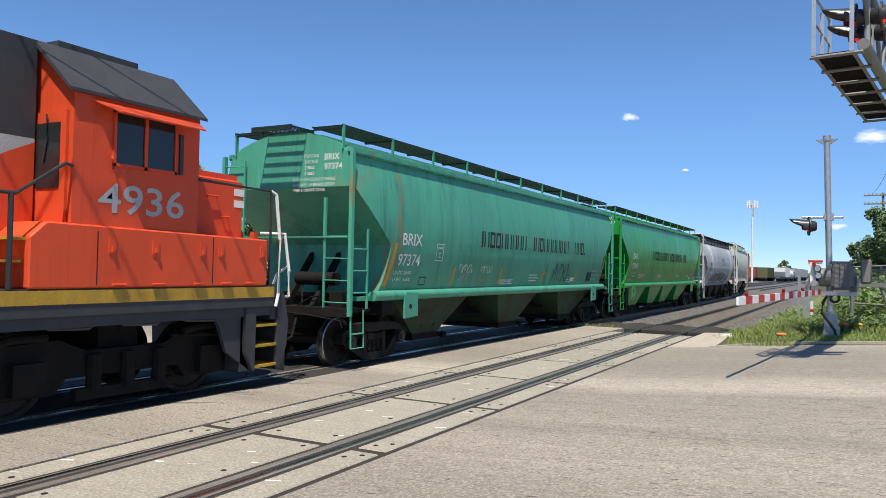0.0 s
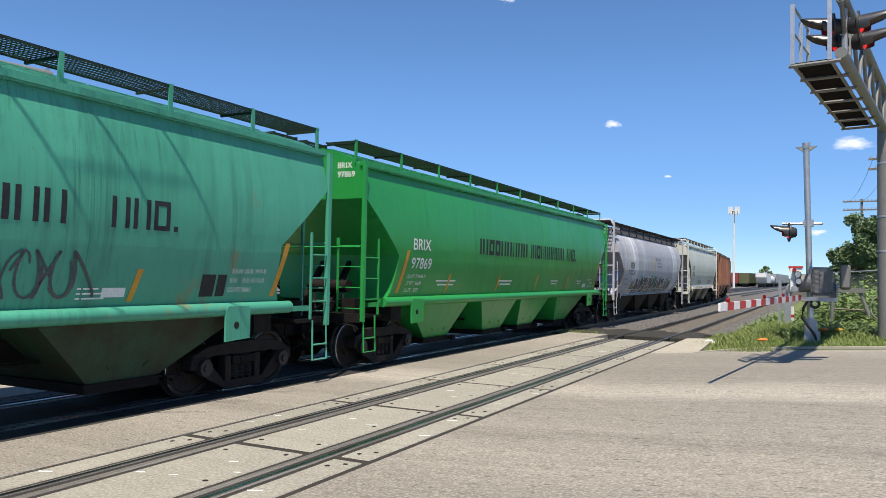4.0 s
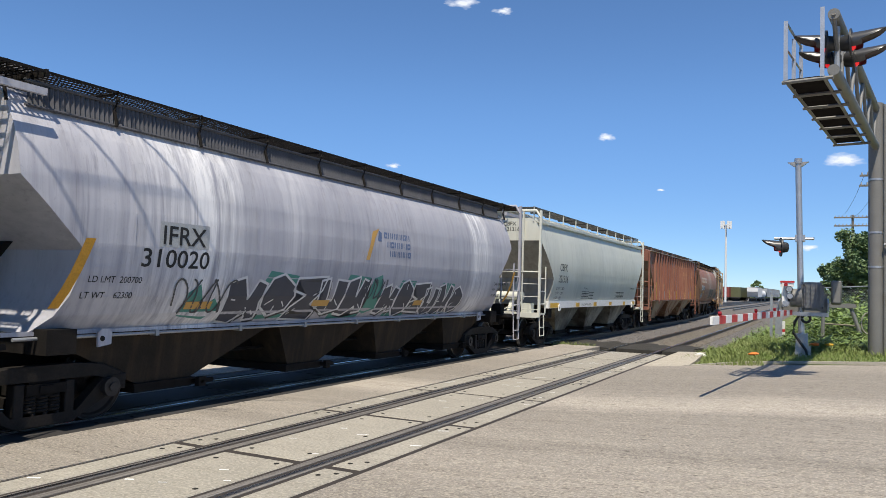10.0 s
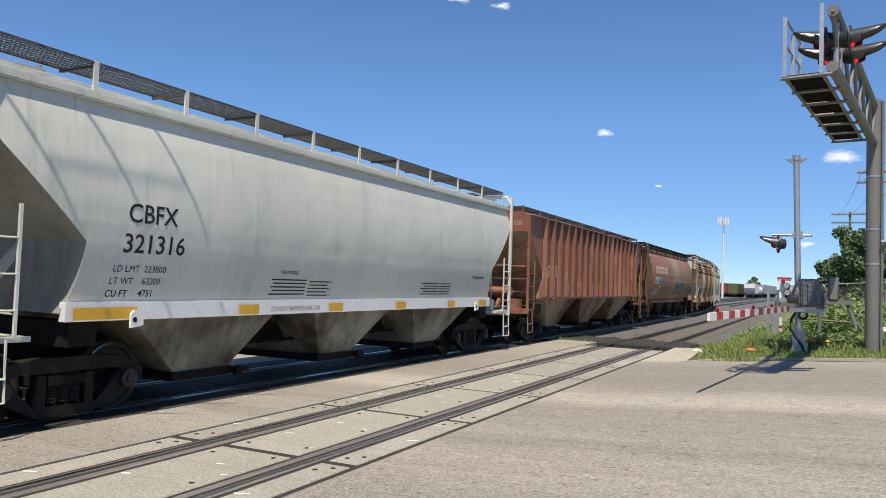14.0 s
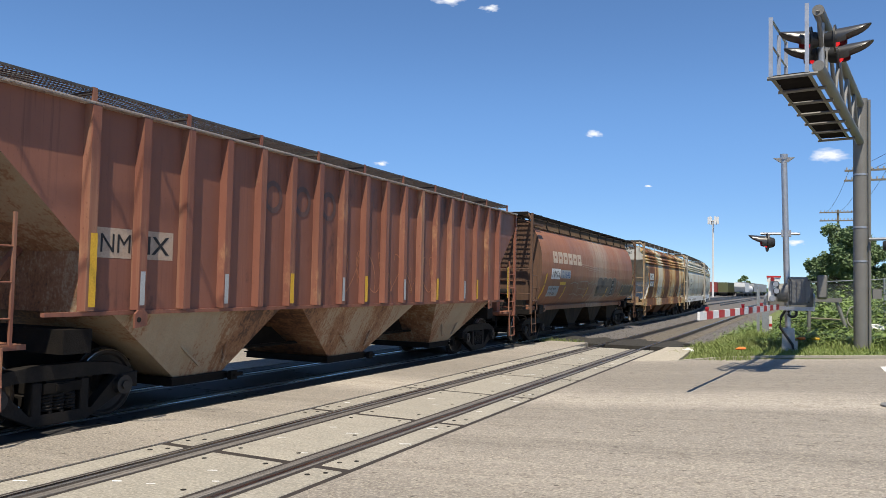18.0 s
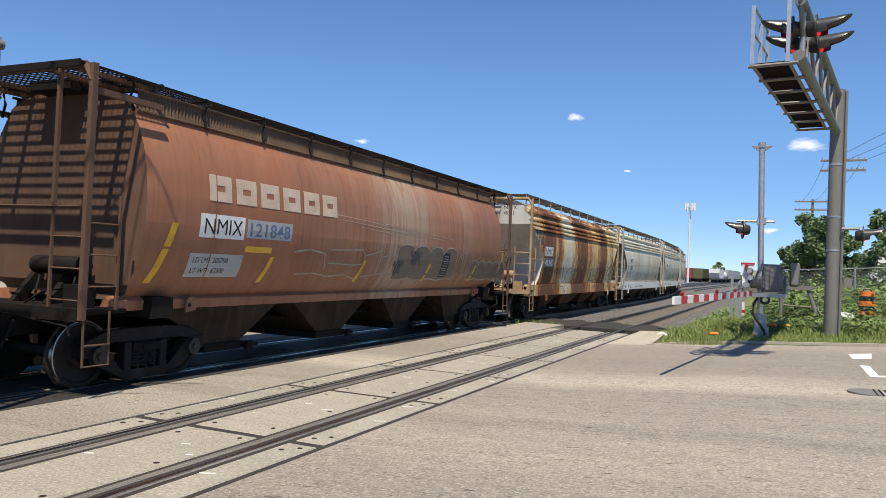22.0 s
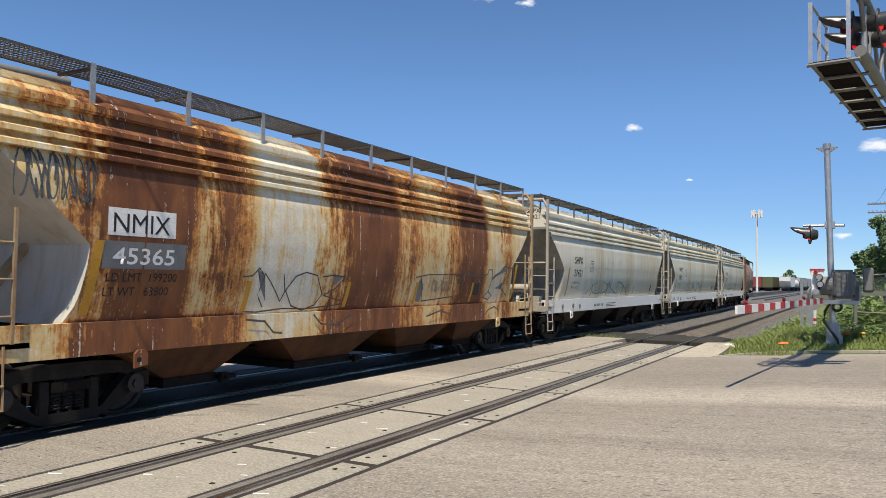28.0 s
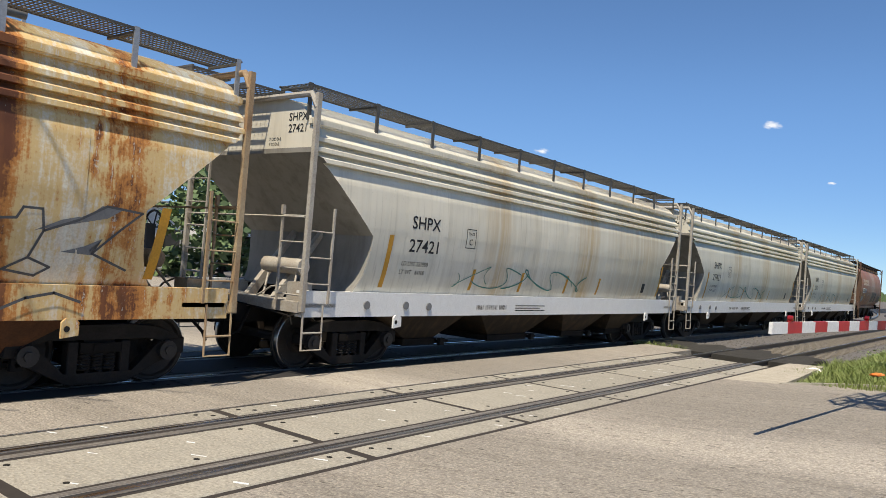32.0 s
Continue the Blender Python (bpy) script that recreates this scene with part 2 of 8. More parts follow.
    bp.inputs["Strength"].default_value = 0.55
    bp.inputs["Distance"].default_value = 0.05
    l.new(field(1.3, (1, 1, 0.7), 5.0, 2.0), bp.inputs["Height"])
    b2 = n.new("ShaderNodeBump")
    b2.inputs["Strength"].default_value = 0.2
    b2.inputs["Distance"].default_value = 0.006
    l.new(field(26.0, (1, 1, 1), 6.0, 3.0), b2.inputs["Height"])
    l.new(bp.outputs[0], b2.inputs["Normal"])
    l.new(b2.outputs[0], b.inputs["Normal"])
    return m


RUST = ((0.0, 0.16), (0.8, 0.24), (1.3, 0.44), (1.75, 0.72), (2.0, 0.88), (2.9, 0.80), (3.1, 0.42), (3.5, 0.62), (4.1, 0.42), (4.4, 0.0), (5.6, 0.0), (5.95, 0.36), (6.5, 0.60), (6.9, 0.92), (8.1, 0.88), (8.35, 0.40), (8.9, 0.50), (9.5, 0.28), (10.1, 0.26), (10.5, 0.46), (11.0, 0.62), (11.3, 0.88), (12.1, 0.88), (12.3, 0.60), (12.55, 0.20), (13.2, 0.16), (13.55, 0.46), (13.8, 0.44), (14.1, 0.12), (16.0, 0.10))


def rust_mat(name, paint, orange, brown, bias, seed, banded=False):
    """Old paint that has let go in wide upright bands: paint, orange bleed, solid brown rust, with runs between."""
    m = mat(name, paint, tuple(v * 0.82 for v in paint), rough=0.75, scale=1.5, streak=0.25, dirt=orange)
    n, l = m.node_tree.nodes, m.node_tree.links
    b = n["Principled BSDF"]
    base = b.inputs["Base Color"].links[0].from_socket
    co = n.new("ShaderNodeTexCoord")

    def field(sc, st, off, detail):
        mp = n.new("ShaderNodeMapping")
        mp.inputs["Scale"].default_value = st
        mp.inputs["Location"].default_value = (seed, off + seed, 0)
        l.new(co.outputs["Object"], mp.inputs[0])
        t = n.new("ShaderNodeTexNoise")
        t.inputs["Scale"].default_value = sc
        t.inputs["Detail"].default_value = detail
        t.inputs["Roughness"].default_value = 0.65
        l.new(mp.outputs[0], t.inputs["Vector"])
        return t.outputs["Fac"]

    wide = field(1.0, (0.2, 0.42, 0.1), 4.0, 2.0)
    runs = field(1.0, (2.0, 7.0, 0.6), 9.0, 5.0)
    fine = field(7.0, (1, 1, 0.6), 1.0, 6.0)

    def lin(a, ka, z, kz, c, kc, off):
        out = None
        for f, k in ((a, ka), (z, kz), (c, kc)):
            x = n.new("ShaderNodeMath")
            x.operation = "MULTIPLY_ADD"
            l.new(f, x.inputs[0])
            x.inputs[1].default_value = k
            if out is None:
                x.inputs[2].default_value = off
            else:
                l.new(out, x.inputs[2])
            out = x.outputs[0]
        return out

    if banded:
        sp = n.new("ShaderNodeSeparateXYZ")
        l.new(co.outputs["Object"], sp.inputs[0])
        wob = lin(sp.outputs["Y"], 1 / 16.0, runs, 0.05, fine, 0.03, -0.04)
        cr = n.new("ShaderNodeValToRGB")
        while len(cr.color_ramp.elements) < len(RUST):
            cr.color_ramp.elements.new(0.5)
        for el, (y, v) in zip(cr.color_ramp.elements, RUST):
            el.position = y / 16.0
        for el, (y, v) in zip(cr.color_ramp.elements, RUST):
            el.color = (v, v, v, 1)
        l.new(wob, cr.inputs[0])
        wide = cr.outputs[0]
    amount = lin(wide, 1.15 if banded else 2.6, runs, 0.95 if banded else 0.7, fine, 0.8 if banded else 0.7, bias - 0.69 if banded else bias - 0.1)
    thread = field(1.0, (5.0, 20.0, 0.9), 17.0, 4.0)
    crumb = field(22.0, (1, 1, 1), 2.0, 3.0)
    amount = lin(amount, 1.0, thread, 0.55, crumb, 0.5 if banded else 0.8, -0.52 if banded else -0.68)
    if banded:   # round blooms, and more paint left on the lower flank above the sill
        low = n.new("ShaderNodeValToRGB")
        for k, (z, v) in enumerate(((1.32, 0.62), (1.36, 0.36), (1.9, 0.42), (2.6, 0.5))):
            el = low.color_ramp.elements.new(z / 5) if k > 1 else low.color_ramp.elements[k]
            el.position = z / 5
            el.color = (v, v, v, 1)
        up = n.new("ShaderNodeMath")
        up.operation = "MULTIPLY"
        l.new(sp.outputs["Z"], up.inputs[0])
        up.inputs[1].default_value = 0.2
        l.new(up.outputs[0], low.inputs[0])
        amount = lin(amount, 1.0, low.outputs[0], 1.0, field(1.5, (1, 1, 0.9), 33.0, 6.0), 1.0, -0.92)
    ochre = (0.62, 0.44, 0.20) if banded else tuple(0.32 * o + 0.68 * p for o, p in zip(orange, paint))
    col = base
    tone = n.new("ShaderNodeMapRange")
    tone.inputs["From Min"].default_value = 0.38
    tone.inputs["From Max"].default_value = 0.64
    l.new(field(2.2, (1, 1.6, 0.5), 51.0, 9.0), tone.inputs["Value"])
    browns = n.new("ShaderNodeMix")
    browns.data_type = "RGBA"
    l.new(tone.outputs[0], browns.inputs[0])
    browns.inputs[6].default_value = (*(v * 0.82 for v in brown), 1)
    browns.inputs[7].default_value = (*(0.78 * p + 0.22 * o for p, o in zip(brown, orange)), 1)
    for a, z, c in ((-0.34, -0.06, ochre), (0.03, 0.20, orange), (0.24, 0.40, None)) if banded else ((-0.20, 0.02, ochre), (-0.02, 0.20, orange), (0.26, 0.48, None)):
        r = n.new("ShaderNodeMapRange")
        r.inputs["From Min"].default_value = a
        r.inputs["From Max"].default_value = z
        l.new(amount, r.inputs["Value"])
        x = n.new("ShaderNodeMix")
        x.data_type = "RGBA"
        l.new(r.outputs[0], x.inputs[0])
        l.new(col, x.inputs[6])
        if c is None:
            l.new(browns.outputs[2], x.inputs[7])
        else:
            x.inputs[7].default_value = (*c, 1)
        col = x.outputs[2]
    if banded:   # last flakes of paint left standing in the rust
        fl = n.new("ShaderNodeMapRange")
        fl.inputs["From Min"].default_value = 1.13
        fl.inputs["From Max"].default_value = 1.20
        fl.inputs["To Max"].default_value = 0.8
        l.new(lin(thread, 0.9, crumb, 0.5, runs, 0.55, 0.0), fl.inputs["Value"])
        x = n.new("ShaderNodeMix")
        x.data_type = "RGBA"
        l.new(fl.outputs[0], x.inputs[0])
        l.new(col, x.inputs[6])
        x.inputs[7].default_value = (*(v * 0.8 for v in paint), 1)
        col = x.outputs[2]
    l.new(col, b.inputs["Base Color"])
    return m


M = {}
M["road"] = aggregate(mat("road_concrete", (0.335, 0.303, 0.262), (0.257, 0.234, 0.204), rough=0.9, scale=0.9, stretch=(0.05, 0.6, 1), bump=1.0, fine=45, fade=0.5, speck=0.3), (0.115, 0.0986, 0.0801), (0.554, 0.501, 0.408), 0.55, 0.40, ((-6, 0.95), (-1.5, 0.96), (0.2, 1.04), (0.9, 1.12), (1.5, 1.06), (1.9, 0.86), (2.3, 1.08), (3.6, 0.94), (4.8, 0.94), (5.7, 1.42), (6.4, 1.28), (7.5, 0.90), (9.4, 0.86), (12.0, 0.92), (14, 1.08)), 42.0, 0.8)
M["apron"] = aggregate(mat("apron_concrete", (0.477, 0.424, 0.339), (0.385, 0.347, 0.277), rough=0.9, scale=1.2, bump=0.5, fine=50, speck=0.3), (0.169, 0.146, 0.115), (0.616, 0.562, 0.462), 0.5, 0.4, (), 45.0)
M["panel"] = aggregate(mat("panel_concrete", (0.343, 0.315, 0.262), (0.267, 0.249, 0.208), rough=0.85, scale=1.2, bump=0.3, random_tint=0.09, fine=45, speck=0.25), (0.146, 0.127, 0.1), (0.508, 0.462, 0.37), 0.45, 0.4, (), 40.0)
M["rubber"] = aggregate(mat("rubber_flangeway", (0.231, 0.212, 0.189), (0.077, 0.0678, 0.0601), rough=0.55, scale=9, stretch=(5, 0.05, 1), fade=0.2, speck=0.2), (0.0462, 0.0385, 0.0331), (0.323, 0.308, 0.277), 0.3, 0.2, (), 40.0)
M["rail"] = mat("rail_steel", (0.16, 0.14, 0.13), (0.10, 0.085, 0.075), rough=0.5, metal=0.6, scale=5, stretch=(1, 0.1, 1))
M["railtop"] = mat("rail_polish", (0.75, 0.74, 0.73), (0.42, 0.41, 0.40), rough=0.24, metal=1.0, scale=6, stretch=(14, 0.08, 1), fade=0.25)
M["joint"] = mat("joint_rubber", (0.022, 0.018, 0.015), (0.04, 0.03, 0.024), rough=0.9, scale=6)
# Crossing panels under the train: same concrete, its shade painted into the colour.
M["panel_shade"] = mat("shaded_concrete", (0.055, 0.052, 0.05), (0.03, 0.028, 0.027), rough=0.7, scale=1.2, speck=0.5, spec=0.25)
M["hole"] = mat("dark_pocket", (0.03, 0.028, 0.025), rough=0.9, spec=0.1)
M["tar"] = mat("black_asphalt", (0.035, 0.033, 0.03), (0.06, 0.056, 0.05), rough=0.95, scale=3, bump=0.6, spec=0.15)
M["ballast"] = mat("ballast_stone", (0.17, 0.157, 0.145), (0.085, 0.0765, 0.0723), rough=0.95, scale=14, bump=1.0, fine=22)
M["dirt"] = mat("dry_ground", (0.204, 0.178, 0.128), (0.102, 0.111, 0.051), rough=0.95, scale=0.4, bump=0.4)
M["grassland"] = mat("mown_grass", (0.11, 0.17, 0.04), (0.17, 0.17, 0.065), rough=0.95, scale=1.3, bump=0.4)
M["blade"] = mat("grass_blade", (0.145, 0.217, 0.0425), (0.23, 0.255, 0.0808), rough=0.6, scale=0.8)
M["weed"] = mat("weed_leaf", (0.12, 0.20, 0.045), (0.20, 0.265, 0.075), rough=0.6, scale=1.5)
M["leaf"] = mat("tree_leaf", (0.095, 0.155, 0.062), (0.14, 0.20, 0.082), rough=0.6, scale=0.6)
M["bark"] = mat("bark", (0.13, 0.10, 0.07), rough=0.95, scale=8)
M["kerb"] = mat("kerb_concrete", (0.385, 0.354, 0.293), (0.308, 0.285, 0.239), rough=0.9, scale=2, bump=0.2)
M["galv"] = mat("galvanised_steel", (0.42, 0.43, 0.44), (0.33, 0.34, 0.35), rough=0.5, metal=0.55, scale=9)
M["alu"] = mat("aluminium", (0.55, 0.55, 0.56), (0.42, 0.42, 0.43), rough=0.42, metal=0.75, scale=6)
M["polegrey"] = mat("grey_paint", (0.20, 0.195, 0.18), (0.16, 0.155, 0.145), rough=0.6, metal=0.1, scale=2)
M["black"] = mat("black_paint", (0.015, 0.015, 0.017), (0.03, 0.03, 0.03), rough=0.5)
# Even near-black; the pale top is sun glare off the gloss.
M["visor"] = mat("glossy_black_metal", (0.05, 0.05, 0.052), (0.03, 0.03, 0.032), rough=0.32, scale=3, spec=0.7)
# Grimy steel, taken nearly to black to deepen the shade beneath the cars.
M["grime"] = mat("truck_grime_shade", (0.007, 0.0065, 0.006), (0.018, 0.015, 0.013), rough=0.8, scale=5, bump=0.3, spec=0.15)
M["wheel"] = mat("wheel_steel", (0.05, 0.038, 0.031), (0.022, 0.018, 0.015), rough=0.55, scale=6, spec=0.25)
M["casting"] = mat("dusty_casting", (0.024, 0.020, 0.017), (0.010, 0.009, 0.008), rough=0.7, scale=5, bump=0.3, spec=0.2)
M["bearing"] = mat("bearing_cap", (0.05, 0.046, 0.044), (0.03, 0.028, 0.027), rough=0.5, metal=0.3, scale=8, spec=0.3)
M["tread"] = mat("wheel_tread", (0.5, 0.49, 0.48), rough=0.3, metal=1.0)
M["white"] = mat("white_paint", (0.78, 0.78, 0.76), (0.7, 0.69, 0.66), rough=0.6, scale=6)
M["black_letter"] = mat("black_lettering", (0.014, 0.014, 0.015), (0.035, 0.035, 0.035), rough=0.6, scale=8, spec=0.25)
M["yellow"] = mat("yellow_reflector", (0.72, 0.42, 0.03), (0.6, 0.33, 0.02), rough=0.5, scale=5)
M["amber"] = mat("amber_reflector", (0.62, 0.30, 0.02), (0.5, 0.24, 0.02), rough=0.5, scale=5)
M["red"] = mat("red_paint", (0.55, 0.03, 0.03), (0.42, 0.025, 0.025), rough=0.5, scale=4)
M["orange"] = mat("orange_plastic", (0.80, 0.20, 0.03), (0.7, 0.16, 0.03), rough=0.5)
M["lens"] = mat("red_lens", (0.45, 0.01, 0.02), (0.32, 0.006, 0.012), rough=0.15)
lens_bsdf = M["lens"].node_tree.nodes["Principled BSDF"]
lens_bsdf.inputs["Emission Color"].default_value = (1.0, 0.02, 0.03, 1)
lens_bsdf.inputs["Emission Strength"].default_value = 0.5
M["glass"] = mat("dark_glass", (0.015, 0.018, 0.02), (0.025, 0.03, 0.03), rough=0.06, scale=1)
M["wood"] = mat("weathered_wood", (0.23, 0.20, 0.16), (0.15, 0.13, 0.10), rough=0.9, scale=9, stretch=(4, 4, 0.3))
M["wire"] = mat("wire", (0.05, 0.05, 0.05), rough=0.7)
M["loco_red"] = paint_mat("loco_red", (0.60, 0.068, 0.024), (0.66, 0.085, 0.03), (0.36, 0.05, 0.025), (0.22, 0.06, 0.03), 0.42, 0.4, 0.1, 1.9, 2.0, 0.8, 0.1)
M["loco_black"] = mat("loco_black", (0.035, 0.037, 0.042), (0.055, 0.055, 0.06), rough=0.6, scale=3, spec=0.3)
M["loco_grey"] = mat("loco_pale_grey", (0.45, 0.45, 0.45), rough=0.5, scale=3)
M["loco_yellow"] = mat("loco_yellow", (0.55, 0.33, 0.02), (0.35, 0.20, 0.02), rough=0.6, scale=3, streak=0.4, dirt=(0.12, 0.08, 0.03))
M["teal"] = paint_mat("teal_paint", (0.062, 0.298, 0.195), (0.078, 0.355, 0.24), (0.034, 0.145, 0.10), (0.27, 0.155, 0.055), 0.42, 0.8, 0.42, 2.41, 4.0, 0.9, gloss=0.3)
M["green"] = paint_mat("green_paint", (0.021, 0.265, 0.054), (0.025, 0.295, 0.062), (0.018, 0.20, 0.04), (0.10, 0.16, 0.05), 0.32, 0.25, 0.0, 2.49, 9.0, 0.5, 0.0, gloss=0.4)
M["lilac"] = paint_mat("faded_grey_paint", (0.305, 0.305, 0.345), (0.395, 0.39, 0.43), (0.225, 0.22, 0.245), (0.24, 0.17, 0.12), 0.5, 0.6, 0.14, 1.16, 14.0, 0.9, 0.2, ((0.0, 0.3), (1.6, 0.15), (3.2, 0.7), (3.6, 1.0), (4.1, 0.9), (4.5, 0.2), (5.3, 0.1), (5.6, 0.4), (6.2, 0.1), (10.2, 0.1), (12.7, 0.15), (13.0, 0.95), (13.6, 0.75), (14.0, 0.1)), (0.74, 0.73, 0.73))
M["pale"] = paint_mat("pale_grey_paint", (0.57, 0.57, 0.50), (0.63, 0.63, 0.555), (0.37, 0.375, 0.33), (0.36, 0.27, 0.16), 0.45, 0.45, 0.1, 1.9, 23.0, 0.8, 0.15)
M["brown"] = paint_mat("brown_paint", (0.200, 0.082, 0.056), (0.275, 0.118, 0.080), (0.115, 0.056, 0.045), (0.065, 0.038, 0.035), 0.45, 0.8, 0.55, 0.79, 3.0, 0.9, 0.3)
M["rib_brown"] = paint_mat("worn_rib_paint", (0.20, 0.080, 0.055), (0.27, 0.112, 0.075), (0.42, 0.26, 0.16), (0.40, 0.22, 0.12), 0.5, 0.5, 0.6, 0.8, 8.0, 0.9, 0.4)
M["emblem"] = mat("ghost_emblem", (0.085, 0.055, 0.050), (0.12, 0.06, 0.05), rough=0.6, scale=3)
M["lens_dark"] = mat("dark_red_lens", (0.30, 0.012, 0.015), (0.22, 0.01, 0.012), rough=0.2)
# Lower end plates: dirty grey, with the shade below the overhang painted in.
M["end_dirty_shade"] = mat("shaded_dirty_plate", (0.30, 0.29, 0.26), (0.20, 0.19, 0.17), rough=0.7, scale=0.9, streak=0.5, dirt=(0.12, 0.10, 0.08), speck=0.1, spec=0.2)
# Sunlight along the roof edge, painted into the strip as a pale colour.
M["eave_sunlit"] = mat("sunlit_eave_strip", (0.5, 0.47, 0.43), (0.3, 0.2, 0.15), rough=0.5, scale=2.0)
M["procor"] = paint_mat("worn_brown_tank", (0.245, 0.098, 0.054), (0.325, 0.124, 0.062), (0.165, 0.08, 0.052), (0.095, 0.056, 0.04), 0.5, 0.7, 0.22, 2.28, 11.0, 0.9, 0.35, ((0.0, 0.15), (4.2, 0.1), (6.4, 0.25), (7.0, 0.2), (8.3, 0.85), (9.7, 0.7), (10.3, 0.3), (11.6, 0.15), (12.2, 0.4), (13.2, 0.15), (16.0, 0.1)), (0.40, 0.32, 0.235))
M["rusty"] = rust_mat("rusted_white_paint", (0.78, 0.73, 0.60), (0.47, 0.19, 0.045), (0.15, 0.048, 0.018), -0.57, 5.0, True)
M["shpx"] = paint_mat("chalky_white_paint", (0.66, 0.625, 0.52), (0.73, 0.70, 0.60), (0.49, 0.45, 0.36), (0.42, 0.25, 0.10), 0.55, 0.7, 0.34, 1.7, 21.0, 0.9, 0.25, ((0.0, 0.1), (4.6, 0.05), (5.4, 0.8), (5.9, 0.1), (8.4, 0.1), (9.2, 0.9), (9.7, 0.1), (13.0, 0.6), (14.5, 0.2)), (0.48, 0.34, 0.17))
M["gate_grey"] = mat("dull_cast_grey", (0.21, 0.215, 0.22), (0.15, 0.15, 0.15), rough=0.55, scale=4, streak=0.2, dirt=(0.08, 0.07, 0.06))
M["ladder_rust"] = mat("rusted_cream_steel", (0.44, 0.35, 0.22), (0.24, 0.13, 0.06), rough=0.75, scale=2.2, streak=0.4, dirt=(0.16, 0.07, 0.03))
M["ladder_grey"] = mat("weathered_grey_steel", (0.46, 0.44, 0.39), (0.30, 0.26, 0.21), rough=0.7, scale=2.5, streak=0.3, dirt=(0.22, 0.13, 0.07))
M["ghost_pale"] = mat("faded_cream_lettering", (0.60, 0.50, 0.39), (0.46, 0.34, 0.25), rough=0.7, scale=3)
# Funnel stains, with the base darkened further for the shade under the bodies.
M["stain_shade"] = mat("hopper_stain_shade", (0.045, 0.034, 0.024), (0.02, 0.016, 0.012), rough=0.8, scale=1.3, streak=0.5, dirt=(0.085, 0.055, 0.03), spec=0.15)
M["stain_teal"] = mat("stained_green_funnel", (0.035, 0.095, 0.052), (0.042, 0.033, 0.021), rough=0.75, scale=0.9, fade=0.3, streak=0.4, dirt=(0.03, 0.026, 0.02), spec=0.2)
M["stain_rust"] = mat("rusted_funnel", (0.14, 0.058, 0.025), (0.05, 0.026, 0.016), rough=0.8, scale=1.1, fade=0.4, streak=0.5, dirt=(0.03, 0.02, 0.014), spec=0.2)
M["end_grey"] = mat("chalky_end_plate", (0.56, 0.55, 0.50), (0.42, 0.41, 0.37), rough=0.65, scale=0.9, streak=0.5, dirt=(0.30, 0.20, 0.11), speck=0.1)
# Darker brown than the flank paint, with still darker runs.
M["end_brown"] = mat("dark_brown_plate", (0.15, 0.085, 0.055), (0.085, 0.052, 0.038), rough=0.7, scale=1.1, streak=0.4, dirt=(0.05, 0.035, 0.028), speck=0.15, spec=0.2)
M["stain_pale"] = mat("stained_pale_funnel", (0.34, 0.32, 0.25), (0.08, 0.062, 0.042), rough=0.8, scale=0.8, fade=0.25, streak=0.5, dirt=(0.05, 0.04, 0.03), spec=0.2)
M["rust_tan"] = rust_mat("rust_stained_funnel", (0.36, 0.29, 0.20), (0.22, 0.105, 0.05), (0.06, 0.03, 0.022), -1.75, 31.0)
M["walk_grey"] = mat("weathered_grating", (0.10, 0.10, 0.095), (0.06, 0.058, 0.055), rough=0.6, scale=3, spec=0.25)
M["screen_grey"] = mat("dusty_dark_steel", (0.10, 0.10, 0.11), (0.06, 0.06, 0.065), rough=0.6, scale=3, spec=0.3)
M["screen_rust"] = mat("rusty_screen", (0.17, 0.115, 0.07), (0.075, 0.045, 0.033), rough=0.75, scale=1.2, spec=0.2)
M["dark_teal"] = mat("dark_teal_steel", (0.012, 0.035, 0.025), (0.02, 0.025, 0.022), rough=0.6, scale=3, spec=0.25)
M["dark_green"] = mat("dark_green_steel", (0.012, 0.04, 0.018), (0.02, 0.026, 0.02), rough=0.6, scale=3, spec=0.25)
M["patch"] = mat("patch_grey", (0.20, 0.20, 0.20), (0.15, 0.15, 0.15), rough=0.6)
M["ghost"] = mat("ghost_lettering", (0.50, 0.40, 0.31), (0.36, 0.25, 0.18), rough=0.7, scale=3)
M["blue_letter"] = mat("blue_lettering", (0.12, 0.17, 0.30), rough=0.6)
M["graf"] = mat("spray_black", (0.05, 0.05, 0.055), (0.10, 0.10, 0.10), rough=0.6, scale=3)
M["graf_pale"] = mat("spray_pale", (0.21, 0.175, 0.135), (0.15, 0.115, 0.085), rough=0.7, scale=2)
M["graf_navy"] = mat("spray_navy", (0.028, 0.033, 0.05), (0.05, 0.055, 0.075), rough=0.55, scale=1.4, speck=0.0)
M["graf_edge"] = mat("spray_silver", (0.66, 0.66, 0.66), (0.50, 0.51, 0.53), rough=0.5, scale=2.0, speck=0.1)
M["graf_line"] = mat("spray_beige", (0.40, 0.34, 0.27), (0.27, 0.22, 0.17), rough=0.7, scale=2.0, speck=0.1)
M["ochre"] = mat("worn_ochre", (0.55, 0.30, 0.05), (0.46, 0.28, 0.10), rough=0.6, scale=3, speck=0.2)
M["graf_orange"] = mat("spray_orange", (0.52, 0.22, 0.11), (0.40, 0.17, 0.09), rough=0.7, scale=2)
M["graf_teal"] = mat("spray_teal", (0.05, 0.20, 0.16), (0.07, 0.24, 0.20), rough=0.6, scale=1.5, speck=0.1)
M["cloud"] = bpy.data.materials.new("cloud_white")
M["cloud"].use_nodes = True
ct_ = M["cloud"].node_tree
cb_ = ct_.nodes["Principled BSDF"]
cb_.inputs["Base Color"].default_value = (0.0, 0.0, 0.0, 1)
